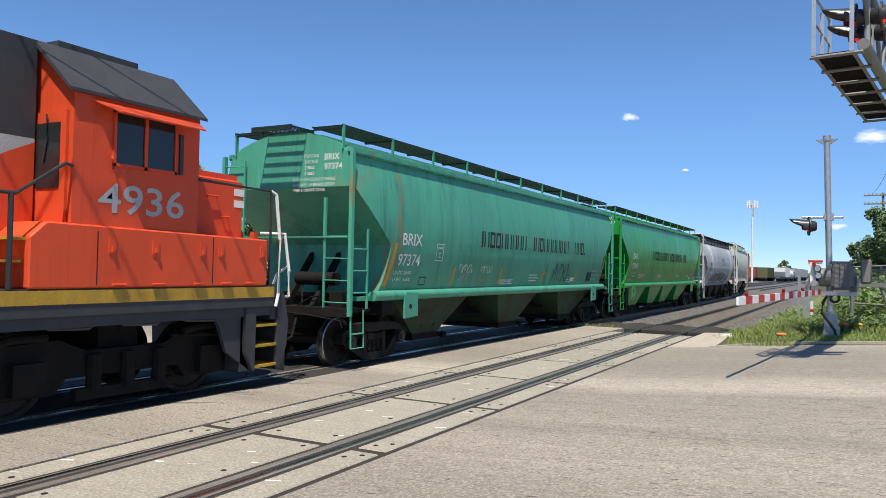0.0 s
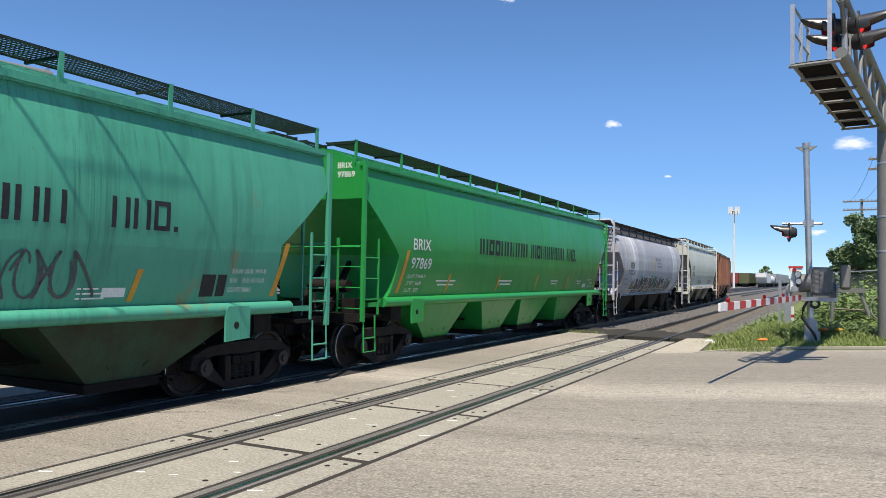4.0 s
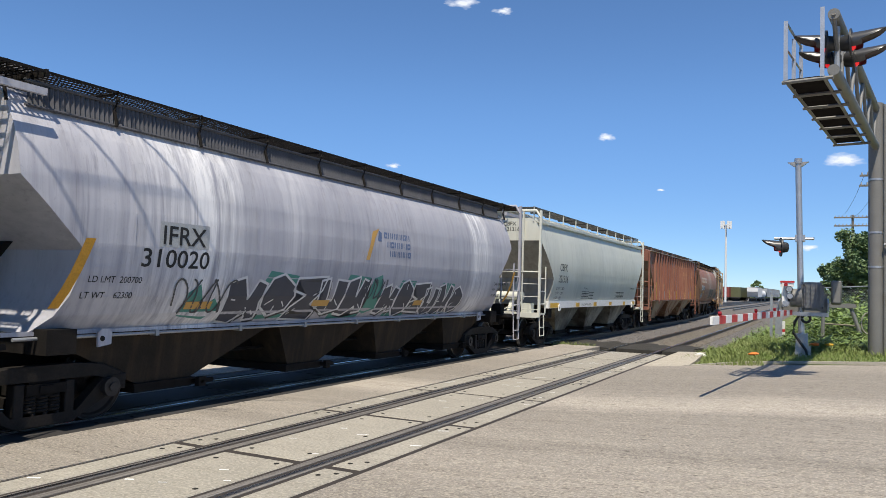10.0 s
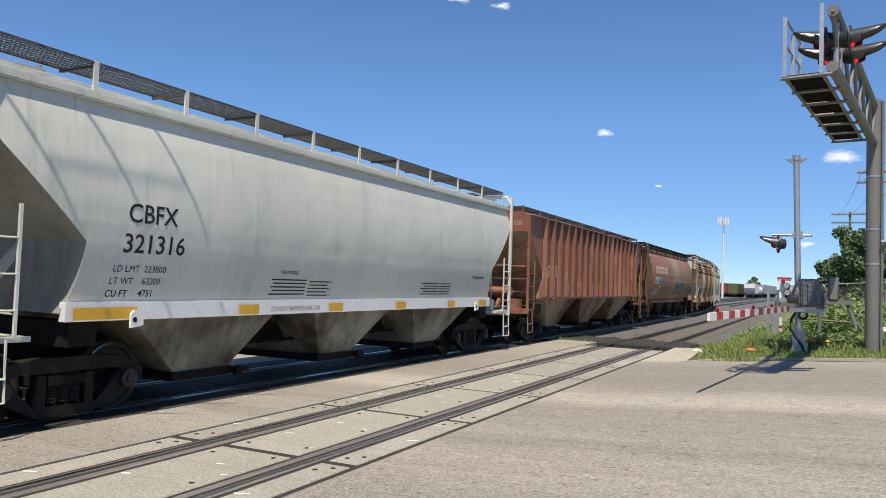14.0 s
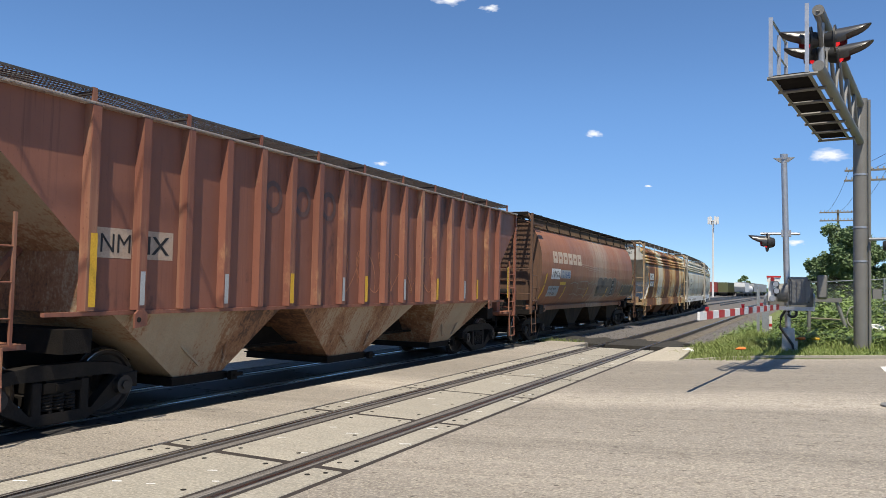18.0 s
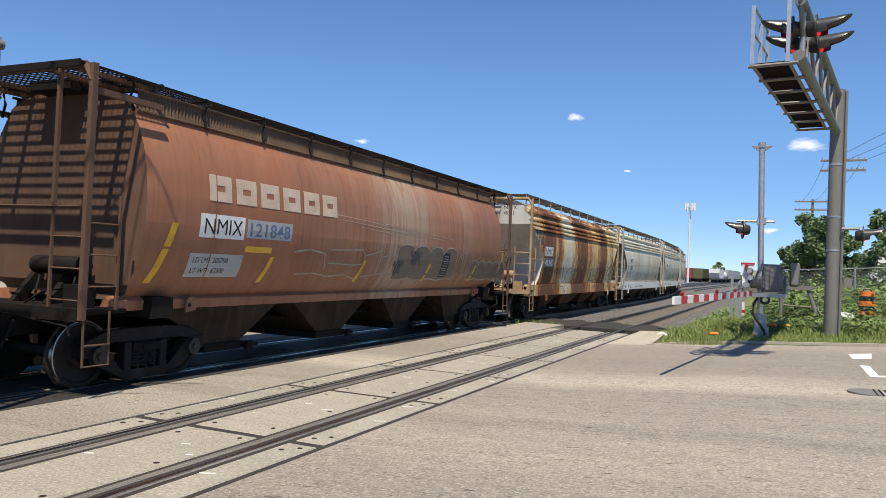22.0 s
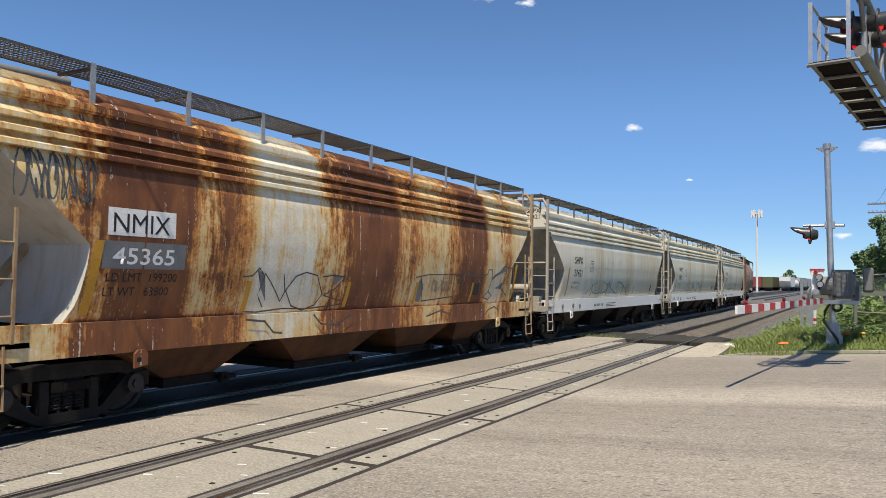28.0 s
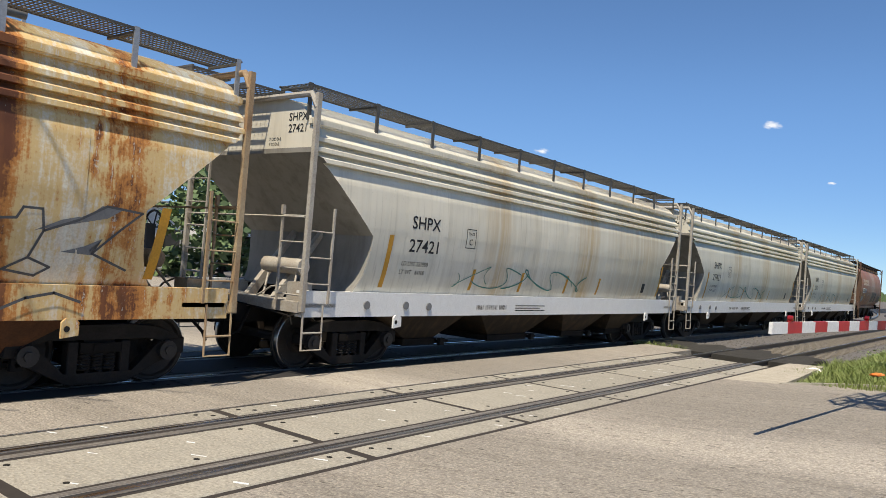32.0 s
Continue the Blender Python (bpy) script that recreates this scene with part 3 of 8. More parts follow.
cb_.inputs["Specular IOR Level"].default_value = 0.0
cb_.inputs["Emission Color"].default_value = (0.86, 0.91, 1.0, 1)
cb_.inputs["Emission Strength"].default_value = 0.9
co_ = ct_.nodes.new("ShaderNodeTexCoord")
oi_ = ct_.nodes.new("ShaderNodeObjectInfo")
cn_ = ct_.nodes.new("ShaderNodeTexNoise")
cn_.noise_dimensions = "4D"
cn_.inputs["Scale"].default_value = 3.2
cn_.inputs["Detail"].default_value = 6.0
cw_ = ct_.nodes.new("ShaderNodeMath")
cw_.operation = "MULTIPLY"
cw_.inputs[1].default_value = 40.0
ct_.links.new(oi_.outputs["Random"], cw_.inputs[0])
ct_.links.new(cw_.outputs[0], cn_.inputs["W"])
ct_.links.new(co_.outputs["Generated"], cn_.inputs["Vector"])
cm_ = ct_.nodes.new("ShaderNodeMapping")
cm_.inputs["Location"].default_value = (-1.0, -1.0, 0)
cm_.inputs["Scale"].default_value = (2.0, 2.0, 0.0)
ct_.links.new(co_.outputs["Generated"], cm_.inputs[0])
cl_ = ct_.nodes.new("ShaderNodeVectorMath")
cl_.operation = "LENGTH"
ct_.links.new(cm_.outputs[0], cl_.inputs[0])
ca_ = ct_.nodes.new("ShaderNodeMath")
ca_.operation = "MULTIPLY_ADD"
ca_.inputs[1].default_value = -0.62
ct_.links.new(cl_.outputs["Value"], ca_.inputs[0])
ct_.links.new(cn_.outputs["Fac"], ca_.inputs[2])
cr_ = ct_.nodes.new("ShaderNodeMapRange")
cr_.inputs["From Min"].default_value = 0.04
cr_.inputs["From Max"].default_value = 0.42
cr_.inputs["To Max"].default_value = 0.95
ct_.links.new(ca_.outputs[0], cr_.inputs["Value"])
ct_.links.new(cr_.outputs[0], cb_.inputs["Alpha"])
M["far_grey"] = mat("far_grey", (0.42, 0.43, 0.43), (0.34, 0.35, 0.35), rough=0.7, scale=1)
M["far_red"] = mat("far_red", (0.28, 0.05, 0.04), rough=0.7, scale=1)
M["far_black"] = mat("far_black", (0.03, 0.03, 0.03), rough=0.7)
M["olive"] = mat("olive_paint", (0.12, 0.13, 0.06), rough=0.7)


# ---------------------------------------------------------------- mesh helpers
def box(bm, x0, x1, y0, y1, z0, z1):
    vs = [bm.verts.new((x, y, z)) for x in (x0, x1) for y in (y0, y1) for z in (z0, z1)]
    for f in ((0, 1, 3, 2), (4, 6, 7, 5), (0, 4, 5, 1), (2, 3, 7, 6), (0, 2, 6, 4), (1, 5, 7, 3)):
        bm.faces.new([vs[i] for i in f])
    return vs


def prism(bm, pts, x0, x1):
    """A (y, z) outline drawn out along x."""
    a = [bm.verts.new((x0, y, z)) for y, z in pts]
    b = [bm.verts.new((x1, y, z)) for y, z in pts]
    k = len(pts)
    bm.faces.new(a[::-1])
    bm.faces.new(b)
    for i in range(k):
        bm.faces.new((a[i], a[(i + 1) % k], b[(i + 1) % k], b[i]))


def ring(c, d, r, seg):
    q = Vector(d).to_track_quat("Z", "Y")
    return [Vector(c) + q @ Vector((r * math.cos(2 * math.pi * i / seg), r * math.sin(2 * math.pi * i / seg), 0)) for i in range(seg)]


def tube(bm, pts, r, seg=8, close=True, r2=None):
    """A round bar through the points."""
    pts = [Vector(p) for p in pts]
    rows = []
    for i, p in enumerate(pts):
        d = (pts[min(i + 1, len(pts) - 1)] - pts[max(i - 1, 0)])
        rr = r if r2 is None else r + (r2 - r) * i / (len(pts) - 1)
        rows.append([bm.verts.new(v) for v in ring(p, d, rr, seg)])
    for a, b in zip(rows, rows[1:]):
        for i in range(seg):
            bm.faces.new((a[i], a[(i + 1) % seg], b[(i + 1) % seg], b[i]))
    if close:
        bm.faces.new(rows[0][::-1])
        bm.faces.new(rows[-1])


def frustum(bm, x0, x1, y0, y1, z1, u0, u1, v0, v1, z0):
    """A four-sided funnel from the rectangle x, y at z1 down to u, v at z0."""
    t = [bm.verts.new(p) for p in ((x0, y0, z1), (x1, y0, z1), (x1, y1, z1), (x0, y1, z1))]
    b = [bm.verts.new(p) for p in ((u0, v0, z0), (u1, v0, z0), (u1, v1, z0), (u0, v1, z0))]
    bm.faces.new(t)
    bm.faces.new(b[::-1])
    for i in range(4):
        bm.faces.new((t[i], b[i], b[(i + 1) % 4], t[(i + 1) % 4]))


def mesh_of(bm, name, material, smooth=35):
    bmesh.ops.recalc_face_normals(bm, faces=bm.faces)
    me = bpy.data.meshes.new(name)
    bm.to_mesh(me)
    bm.free()
    if smooth:
        me.polygons.foreach_set("use_smooth", [True] * len(me.polygons))
        me.set_sharp_from_angle(angle=radians(smooth))
    me.materials.append(material)
    return me


def place(name, me, parent=None, m=None, label=""):
    ob = new(name, me)
    ob.parent = parent
    if m is not None:
        ob.matrix_basis = m
    if label:
        tagged(ob, label)
    return ob


def part(name, bm, material, parent, label="", smooth=35):
    return place(name, mesh_of(bm, name, material, smooth), parent, None, label)


def make(name, material, parent, fill, *a, label="", smooth=35):
    """A part filled by one call of a mesh helper."""
    bm = bmesh.new()
    fill(bm, *a)
    return part(name, bm, material, parent, label, smooth)


def thing(name, label, category, group="", kind="", at=None):
    ob = new(name)
    if at is not None:
        ob.matrix_basis = at
    return tagged(ob, label, category, group, kind)


def text_mesh(words, size, width=None, squash=1.0):
    cu = bpy.data.curves.new("lettering", "FONT")
    cu.body = words
    cu.size = size * 1.38
    cu.resolution_u = 3
    cu.offset = 0.0 if "M" in words or "W" in words else size * 0.014
    ob = bpy.data.objects.new("lettering", cu)
    scene.collection.objects.link(ob)
    me = bpy.data.meshes.new_from_object(ob.evaluated_get(bpy.context.evaluated_depsgraph_get()))
    bpy.data.objects.remove(ob)
    bpy.data.curves.remove(cu)
    if len(me.vertices):
        xs = [v.co.x for v in me.vertices]
        x0, k = min(xs), squash if width is None else width / (max(xs) - min(xs))
        for v in me.vertices:
            v.co.x = (v.co.x - x0) * k
    return me


# ---------------------------------------------------------------- ground and tracks
TX = -4.0            # centre line of the train's track; the near track's centre line is x = 0
PANEL = 2.862        # length of a crossing panel
BEND_Y, BEND_R = 43.0, 400.0


def bend(y):
    """How far the tracks swing to the left past the crossing."""
    return -max(0.0, y - BEND_Y) ** 2 / (2 * BEND_R)


def sheet(name, pts, z, material, label, category, thick=0.0, kind="structure"):
    bm = bmesh.new()
    top = [bm.verts.new((x, y, z)) for x, y in pts]
    bm.faces.new(top)
    if thick:
        low = [bm.verts.new((x, y, z - thick)) for x, y in pts]
        bm.faces.new(low[::-1])
        for i in range(len(pts)):
            bm.faces.new((top[i], low[i], low[(i + 1) % len(pts)], top[(i + 1) % len(pts)]))
    ob = part(name, bm, material, None, "", 0)
    return tagged(ob, label, category, "", kind)


sheet("ground", [(-3000, -3000), (3000, -3000), (3000, 3000), (-3000, 3000)], -0.30, M["dirt"], "flat dry ground with sparse grass", "ground")


def rise(x):
    """The road climbs gently away from the rails."""
    return 0.062 * (max(1.335, min(x, 14.0)) - 1.335)


def sloped(name, pts, up, material, label, category, thick=0.3, kind="structure"):
    """A slab whose top follows the rise of the road."""
    bm = bmesh.new()
    top = [bm.verts.new((x, y, rise(x) + up)) for x, y in pts]
    low = [bm.verts.new((x, y, rise(x) + up - thick)) for x, y in pts]
    bm.faces.new(top)
    bm.faces.new(low[::-1])
    for i in range(len(pts)):
        bm.faces.new((top[i], low[i], low[(i + 1) % len(pts)], top[(i + 1) % len(pts)]))
    return tagged(part(name, bm, material, None, "", 0), label, category, "", kind)


KERB = [(2.45, 13.3), (2.9, 13.75), (3.6, 14.0), (4.6, 14.1), (6.0, 14.05), (7.6, 14.0), (14.0, 14.1)]
sloped("road", [(1.335, -40), (14.0, -40), (14.0, 14.1)] + KERB[-2::-1] + [(1.335, 13.3)], 0.0, M["road"], "wide grey concrete road worn by wheel tracks", "road", 0.5)
sheet("road_side", [(14.0, -40), (90, -40), (90, 14.1), (14.0, 14.1)], rise(14), M["road"], "wide grey concrete road", "road", 0.5)
sheet("road_between", [(-2.62, -40), (-1.275, -40), (-1.275, 18.9), (-2.62, 18.9)], 0.0, M["road"], "grey concrete strip between the two tracks", "road", 0.28)
sheet("road_beyond", [(-120, -60), (-5.40, -60), (-5.40, 18.9), (-30, 19.4), (-120, 21)], 0.0, M["road"], "concrete road running on past the tracks", "road", 0.28)
sloped("apron", [(1.335, 13.3), (2.45, 13.3), (2.4, 15.0), (2.2, 18.6), (1.335, 18.8)], 0.0, M["apron"], "pale concrete apron by the rails", "pavement", 0.4)
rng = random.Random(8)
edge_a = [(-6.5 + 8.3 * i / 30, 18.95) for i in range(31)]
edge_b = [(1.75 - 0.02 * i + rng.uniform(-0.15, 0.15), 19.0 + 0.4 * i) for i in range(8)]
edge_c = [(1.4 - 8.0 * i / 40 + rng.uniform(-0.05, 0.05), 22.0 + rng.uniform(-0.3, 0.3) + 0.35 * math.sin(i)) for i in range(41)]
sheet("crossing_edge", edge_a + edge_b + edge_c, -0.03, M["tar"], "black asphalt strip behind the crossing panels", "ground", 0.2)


def strip_along(bm, x0, x1, y0, y1, z0, z1, step=6.0, bent=True):
    """A bar along the track that follows its bend."""
    n = max(1, int((y1 - y0) / step)) if y1 > BEND_Y else 1
    ys = [y0 + (y1 - y0) * i / n for i in range(n + 1)]
    rows = [[bm.verts.new((x + (bend(y) if bent else 0.0), y, z)) for x, z in ((x0, z0), (x1, z0), (x1, z1), (x0, z1))] for y in ys]
    for a, b in zip(rows, rows[1:]):
        for i in range(4):
            bm.faces.new((a[i], a[(i + 1) % 4], b[(i + 1) % 4], b[i]))
    bm.faces.new(rows[0][::-1])
    bm.faces.new(rows[-1])


def rail_line(cx, y0, y1, label, bent=True):
    t = thing("railway_track", label, "railway track", kind="structure")
    for s in (-1, 1):
        bm = bmesh.new()
        strip_along(bm, cx + s * 0.7525 - 0.012, cx + s * 0.7525 + 0.012, y0, y1, -0.14, -0.03, 6.0, bent)
        strip_along(bm, cx + s * 0.7525 - 0.036, cx + s * 0.7525 + 0.036, y0, y1, -0.035, -0.002, 6.0, bent)
        strip_along(bm, cx + s * 0.7525 - 0.07, cx + s * 0.7525 + 0.07, y0, y1, -0.165, -0.14, 6.0, bent)
        part("rail", bm, M["rail"], t, "rusty brown steel rail")
        bm = bmesh.new()
        strip_along(bm, cx + s * 0.7525 - 0.026, cx + s * 0.7525 + 0.026, y0, y1, -0.003, 0.002, 6.0, bent)
        part("rail_head", bm, M["railtop"], t, "bright running surface of the rail")
    return t


near_track = rail_line(0.0, -40, 400, "near railway track with worn steel rails", False)
main_track = rail_line(TX, -40, 400, "railway track under the train")
for cx, y0, y1, bent in ((4.6 * -2, 26, 400, True), (-13.6, 26, 400, True), (-5.2, 95, 420, False), (-9.6, 110, 420, False), (-12.75, 130, 420, False)):
    rail_line(cx, y0, y1, "yard track with rusty rails", bent)

bm = bmesh.new()
strip_along(bm, -75, 3.2, 19.2, 440, -0.32, -0.17, 6.0, False)
tagged(part("ballast", bm, M["ballast"], None, "", 0), "grey crushed stone ballast under the yard tracks", "ballast", "", "structure")

# loose stones on the ballast nearest to the road
rng = random.Random(4)
bm = bmesh.new()
for k in range(5200):
    y = 19.6 + 40 * rng.random() ** 1.8
    x = rng.uniform(-6.3, 3.0)
    r = rng.uniform(0.02, 0.045)
    c = Vector((x, y, -0.16))
    vs = [bm.verts.new(c + Vector(p) * r * rng.uniform(0.7, 1.3)) for p in ((1, 0, 0), (-0.6, 0.8, 0), (-0.5, -0.9, 0), (0.1, 0.0, 1))]
    for f in ((0, 1, 3), (1, 2, 3), (2, 0, 3)):
        bm.faces.new([vs[i] for i in f])
tagged(part("ballast_stones", bm, M["ballast"], None, "", 0), "loose grey ballast stones between the rails", "stones", "", "stuff")

# sleepers of the near track past the crossing
bm = bmesh.new()
box(bm, -1.3, 1.3, -0.11, 0.11, -0.33, -0.145)
sleeper = mesh_of(bm, "sleeper", M["wood"], 0)
for i in range(66):
    y = 22.6 + 0.56 * i
    place("sleeper", sleeper, near_track, pose(0, y, 0))


# ---------------------------------------------------------------- covered hoppers
def lerp_table(tab, z):
    for (z0, w0), (z1, w1) in zip(tab, tab[1:]):
        if z <= z1:
            k = (z - z0) / (z1 - z0)
            return w0 + (w1 - w0) * max(0.0, min(1.0, k))
    return tab[-1][1]


CURVED = [(1.36, 1.37), (1.6, 1.44), (1.9, 1.51), (2.2, 1.565), (2.5, 1.595), (2.75, 1.60), (3.0, 1.59), (3.3, 1.56), (3.6, 1.512), (3.85, 1.455), (3.98, 1.42)]
ROUND = [(1.20, 1.12), (1.4, 1.32), (1.65, 1.46), (1.95, 1.55), (2.3, 1.60), (2.7, 1.61), (3.05, 1.575), (3.35, 1.50), (3.6, 1.40), (3.85, 1.24)]
FLAT = [(1.45, 1.53), (2.5, 1.53), (4.0, 1.53)]
FLUTED = [(1.28, 1.40), (1.6, 1.49), (2.0, 1.56), (2.4, 1.598), (2.7, 1.60), (3.0, 1.583), (3.20, 1.555), (3.27, 1.505), (3.275, 1.60), (3.335, 1.595), (3.38, 1.49), (3.43, 1.455), (3.435, 1.56), (3.495, 1.555), (3.54, 1.445), (3.59, 1.41), (3.595, 1.52), (3.655, 1.515), (3.72, 1.42), (3.85, 1.36)]
WHEEL_R = 0.457


def truck_meshes():
    out = {}
    bm = bmesh.new()   # cast side frame: outline with two openings
    for a, b, c in (((-1.18, 0.62), (-1.18, 0.36), -0.80), ((0.80, 0.64), (0.80, 0.36), 1.18)):
        prism(bm, [(a[0] + 0.04, 0.44), (c - 0.02, 0.40), (c - 0.02, 0.62), (a[0] + 0.06, 0.60)], 0.90, 1.10)
    prism(bm, [(-1.06, 0.52), (-0.66, 0.63), (0.66, 0.63), (1.06, 0.52), (1.10, 0.64), (0.78, 0.77), (0.40, 0.80), (-0.40, 0.80), (-0.78, 0.77), (-1.10, 0.64)], 0.91, 1.09)
    prism(bm, [(-0.98, 0.36), (-0.82, 0.30), (-0.38, 0.07), (0.38, 0.07), (0.84, 0.32), (0.98, 0.40), (0.82, 0.60), (0.70, 0.47), (0.44, 0.20), (-0.44, 0.20), (-0.70, 0.47), (-0.82, 0.60)], 0.92, 1.08)
    for s in (-1, 1):
        prism(bm, [(s * 0.40, 0.2), (s * 0.27, 0.2), (s * 0.27, 0.6), (s * 0.40, 0.6)], 0.92, 1.08)
    bmesh.ops.bevel(bm, geom=[e for e in bm.edges], offset=0.012, segments=1, affect="EDGES")
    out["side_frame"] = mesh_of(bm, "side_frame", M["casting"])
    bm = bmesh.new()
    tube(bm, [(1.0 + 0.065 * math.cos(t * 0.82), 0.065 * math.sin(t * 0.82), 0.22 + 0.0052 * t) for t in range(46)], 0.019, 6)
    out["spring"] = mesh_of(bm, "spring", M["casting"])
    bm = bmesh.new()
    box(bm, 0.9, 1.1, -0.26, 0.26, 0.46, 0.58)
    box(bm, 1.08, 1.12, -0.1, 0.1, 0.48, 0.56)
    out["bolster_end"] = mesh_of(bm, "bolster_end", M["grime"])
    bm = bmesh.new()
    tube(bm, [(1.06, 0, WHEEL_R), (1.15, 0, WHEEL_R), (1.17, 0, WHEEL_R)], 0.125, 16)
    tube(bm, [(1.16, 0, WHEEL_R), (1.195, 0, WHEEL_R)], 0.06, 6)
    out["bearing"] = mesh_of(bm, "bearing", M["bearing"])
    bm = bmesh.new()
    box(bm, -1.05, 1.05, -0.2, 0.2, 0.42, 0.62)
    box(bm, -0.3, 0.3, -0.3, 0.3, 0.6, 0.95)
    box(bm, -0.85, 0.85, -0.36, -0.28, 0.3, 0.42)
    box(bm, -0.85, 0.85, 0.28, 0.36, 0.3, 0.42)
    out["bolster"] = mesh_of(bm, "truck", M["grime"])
    bm = bmesh.new()   # wheelset turning on x through its origin
    tube(bm, [(-1.0, 0, 0), (1.0, 0, 0)], 0.08, 10)
    for s in (-1, 1):
        prof = [(0.66, 0.10), (0.66, 0.20), (0.70, 0.38), (0.675, 0.40), (0.675, 0.485), (0.71, 0.485), (0.72, 0.46), (0.80, WHEEL_R), (0.806, 0.445), (0.80, 0.40), (0.765, 0.375), (0.74, 0.20), (0.80, 0.17), (0.80, 0.10)]
        rows = []
        for k in range(28):
            a = 2 * math.pi * k / 28
            rows.append([bm.verts.new((s * x, r * math.cos(a), r * math.sin(a))) for x, r in prof])
        for k in range(28):
            a, b = rows[k], rows[(k + 1) % 28]
            for i in range(len(prof) - 1):
                bm.faces.new((a[i], a[i + 1], b[i + 1], b[i])).material_index = 1 if i in (6, 7) else 0
    box(bm, 0.735, 0.755, -0.06, 0.06, 0.26, 0.34)
    out["wheelset"] = mesh_of(bm, "wheelset", M["wheel"])
    out["wheelset"].materials.append(M["tread"])
    return out


TRUCK = truck_meshes()
WHEELS = []          # (wheelset, y, z) to be turned
CARS = []            # (car, y of its origin at the start, truck positions)


def add_truck(car, y):
    t = place("truck", TRUCK["bolster"], car, pose(0, y, 0))
    for s in (0, 180):
        for k in ("side_frame", "bolster_end"):
            place(k, TRUCK[k], t, pose(0, 0, 0, 0, 0, s))
        for dy in (-0.89, 0.89):
            place("bearing", TRUCK["bearing"], t, pose(0, 0, 0, 0, 0, s) @ pose(0, dy, 0))
        for dy in (-0.16, 0.0, 0.16):
            place("spring", TRUCK["spring"], t, pose(0, 0, 0, 0, 0, s) @ pose(0, dy, 0))
    for dy in (-0.89, 0.89):
        w = place("wheelset", TRUCK["wheelset"], t, pose(0, dy, WHEEL_R))
        WHEELS.append((w, dy, WHEEL_R))
    return t


def grating(bm, x0, x1, y0, y1, z, pitch=0.075, lengths=4):
    """An open steel grating: two deep edge bars, thin cross strips, a few long ones."""
    for x in (x0, x1):
        box(bm, x - 0.008, x + 0.008, y0, y1, z - 0.015, z + 0.018)
    n = int((y1 - y0) / pitch)
    for i in range(n + 1):
        y = y0 + (y1 - y0) * i / n
        box(bm, min(x0, x1), max(x0, x1), y - 0.2 * pitch, y + 0.2 * pitch, z - 0.004, z + 0.004)
    for k in range(1, lengths):
        x = x0 + (x1 - x0) * k / lengths
        box(bm, x - 0.005, x + 0.005, y0, y1, z - 0.004, z + 0.006)


def wrap(bm, W, off, step=0.11):
    """Lays a flat drawing in the y, z plane onto the flank, off metres proud of it."""
    zs = [v.co.z for v in bm.verts]
    z = math.floor(min(zs) / step) * step + step
    while z < max(zs):
        bmesh.ops.bisect_plane(bm, geom=list(bm.verts) + list(bm.edges) + list(bm.faces), plane_co=(0, 0, z), plane_no=(0, 0, 1))
        z += step
    for v in bm.verts:
        v.co.x = W(v.co.z) + off


def patch(car, name, polys, material, W, off, label):
    """Painted shapes, each an outline of (y, z) points."""
    bm = bmesh.new()
    for pts in polys:
        bm.faces.new([bm.verts.new((0, y, z)) for y, z in pts])
    bmesh.ops.triangulate(bm, faces=list(bm.faces))
    wrap(bm, W, off)
    ob = part(name, bm, material, car, label, 0)
    return tagged(ob, kind="stuff") if len(polys) > 1 else ob


def line_poly(pts, r):
    """Quads along a polyline, r wide to each side."""
    out = []
    for (a, b), (c, d) in zip(pts, pts[1:]):
        v = Vector((c - a, d - b))
        if v.length < 1e-4:
            continue
        e = v.normalized() * r * 0.7
        q = Vector((-v.y, v.x)).normalized() * r
        out.append([(a - e.x + q.x, b - e.y + q.y), (a - e.x - q.x, b - e.y - q.y), (c + e.x - q.x, d + e.y - q.y), (c + e.x + q.x, d + e.y + q.y)])
    return out


def stroke(car, lines, r, material, W, off, label):
    return patch(car, "graffiti", [q for pts in lines for q in line_poly(pts, r)], material, W, off, label)


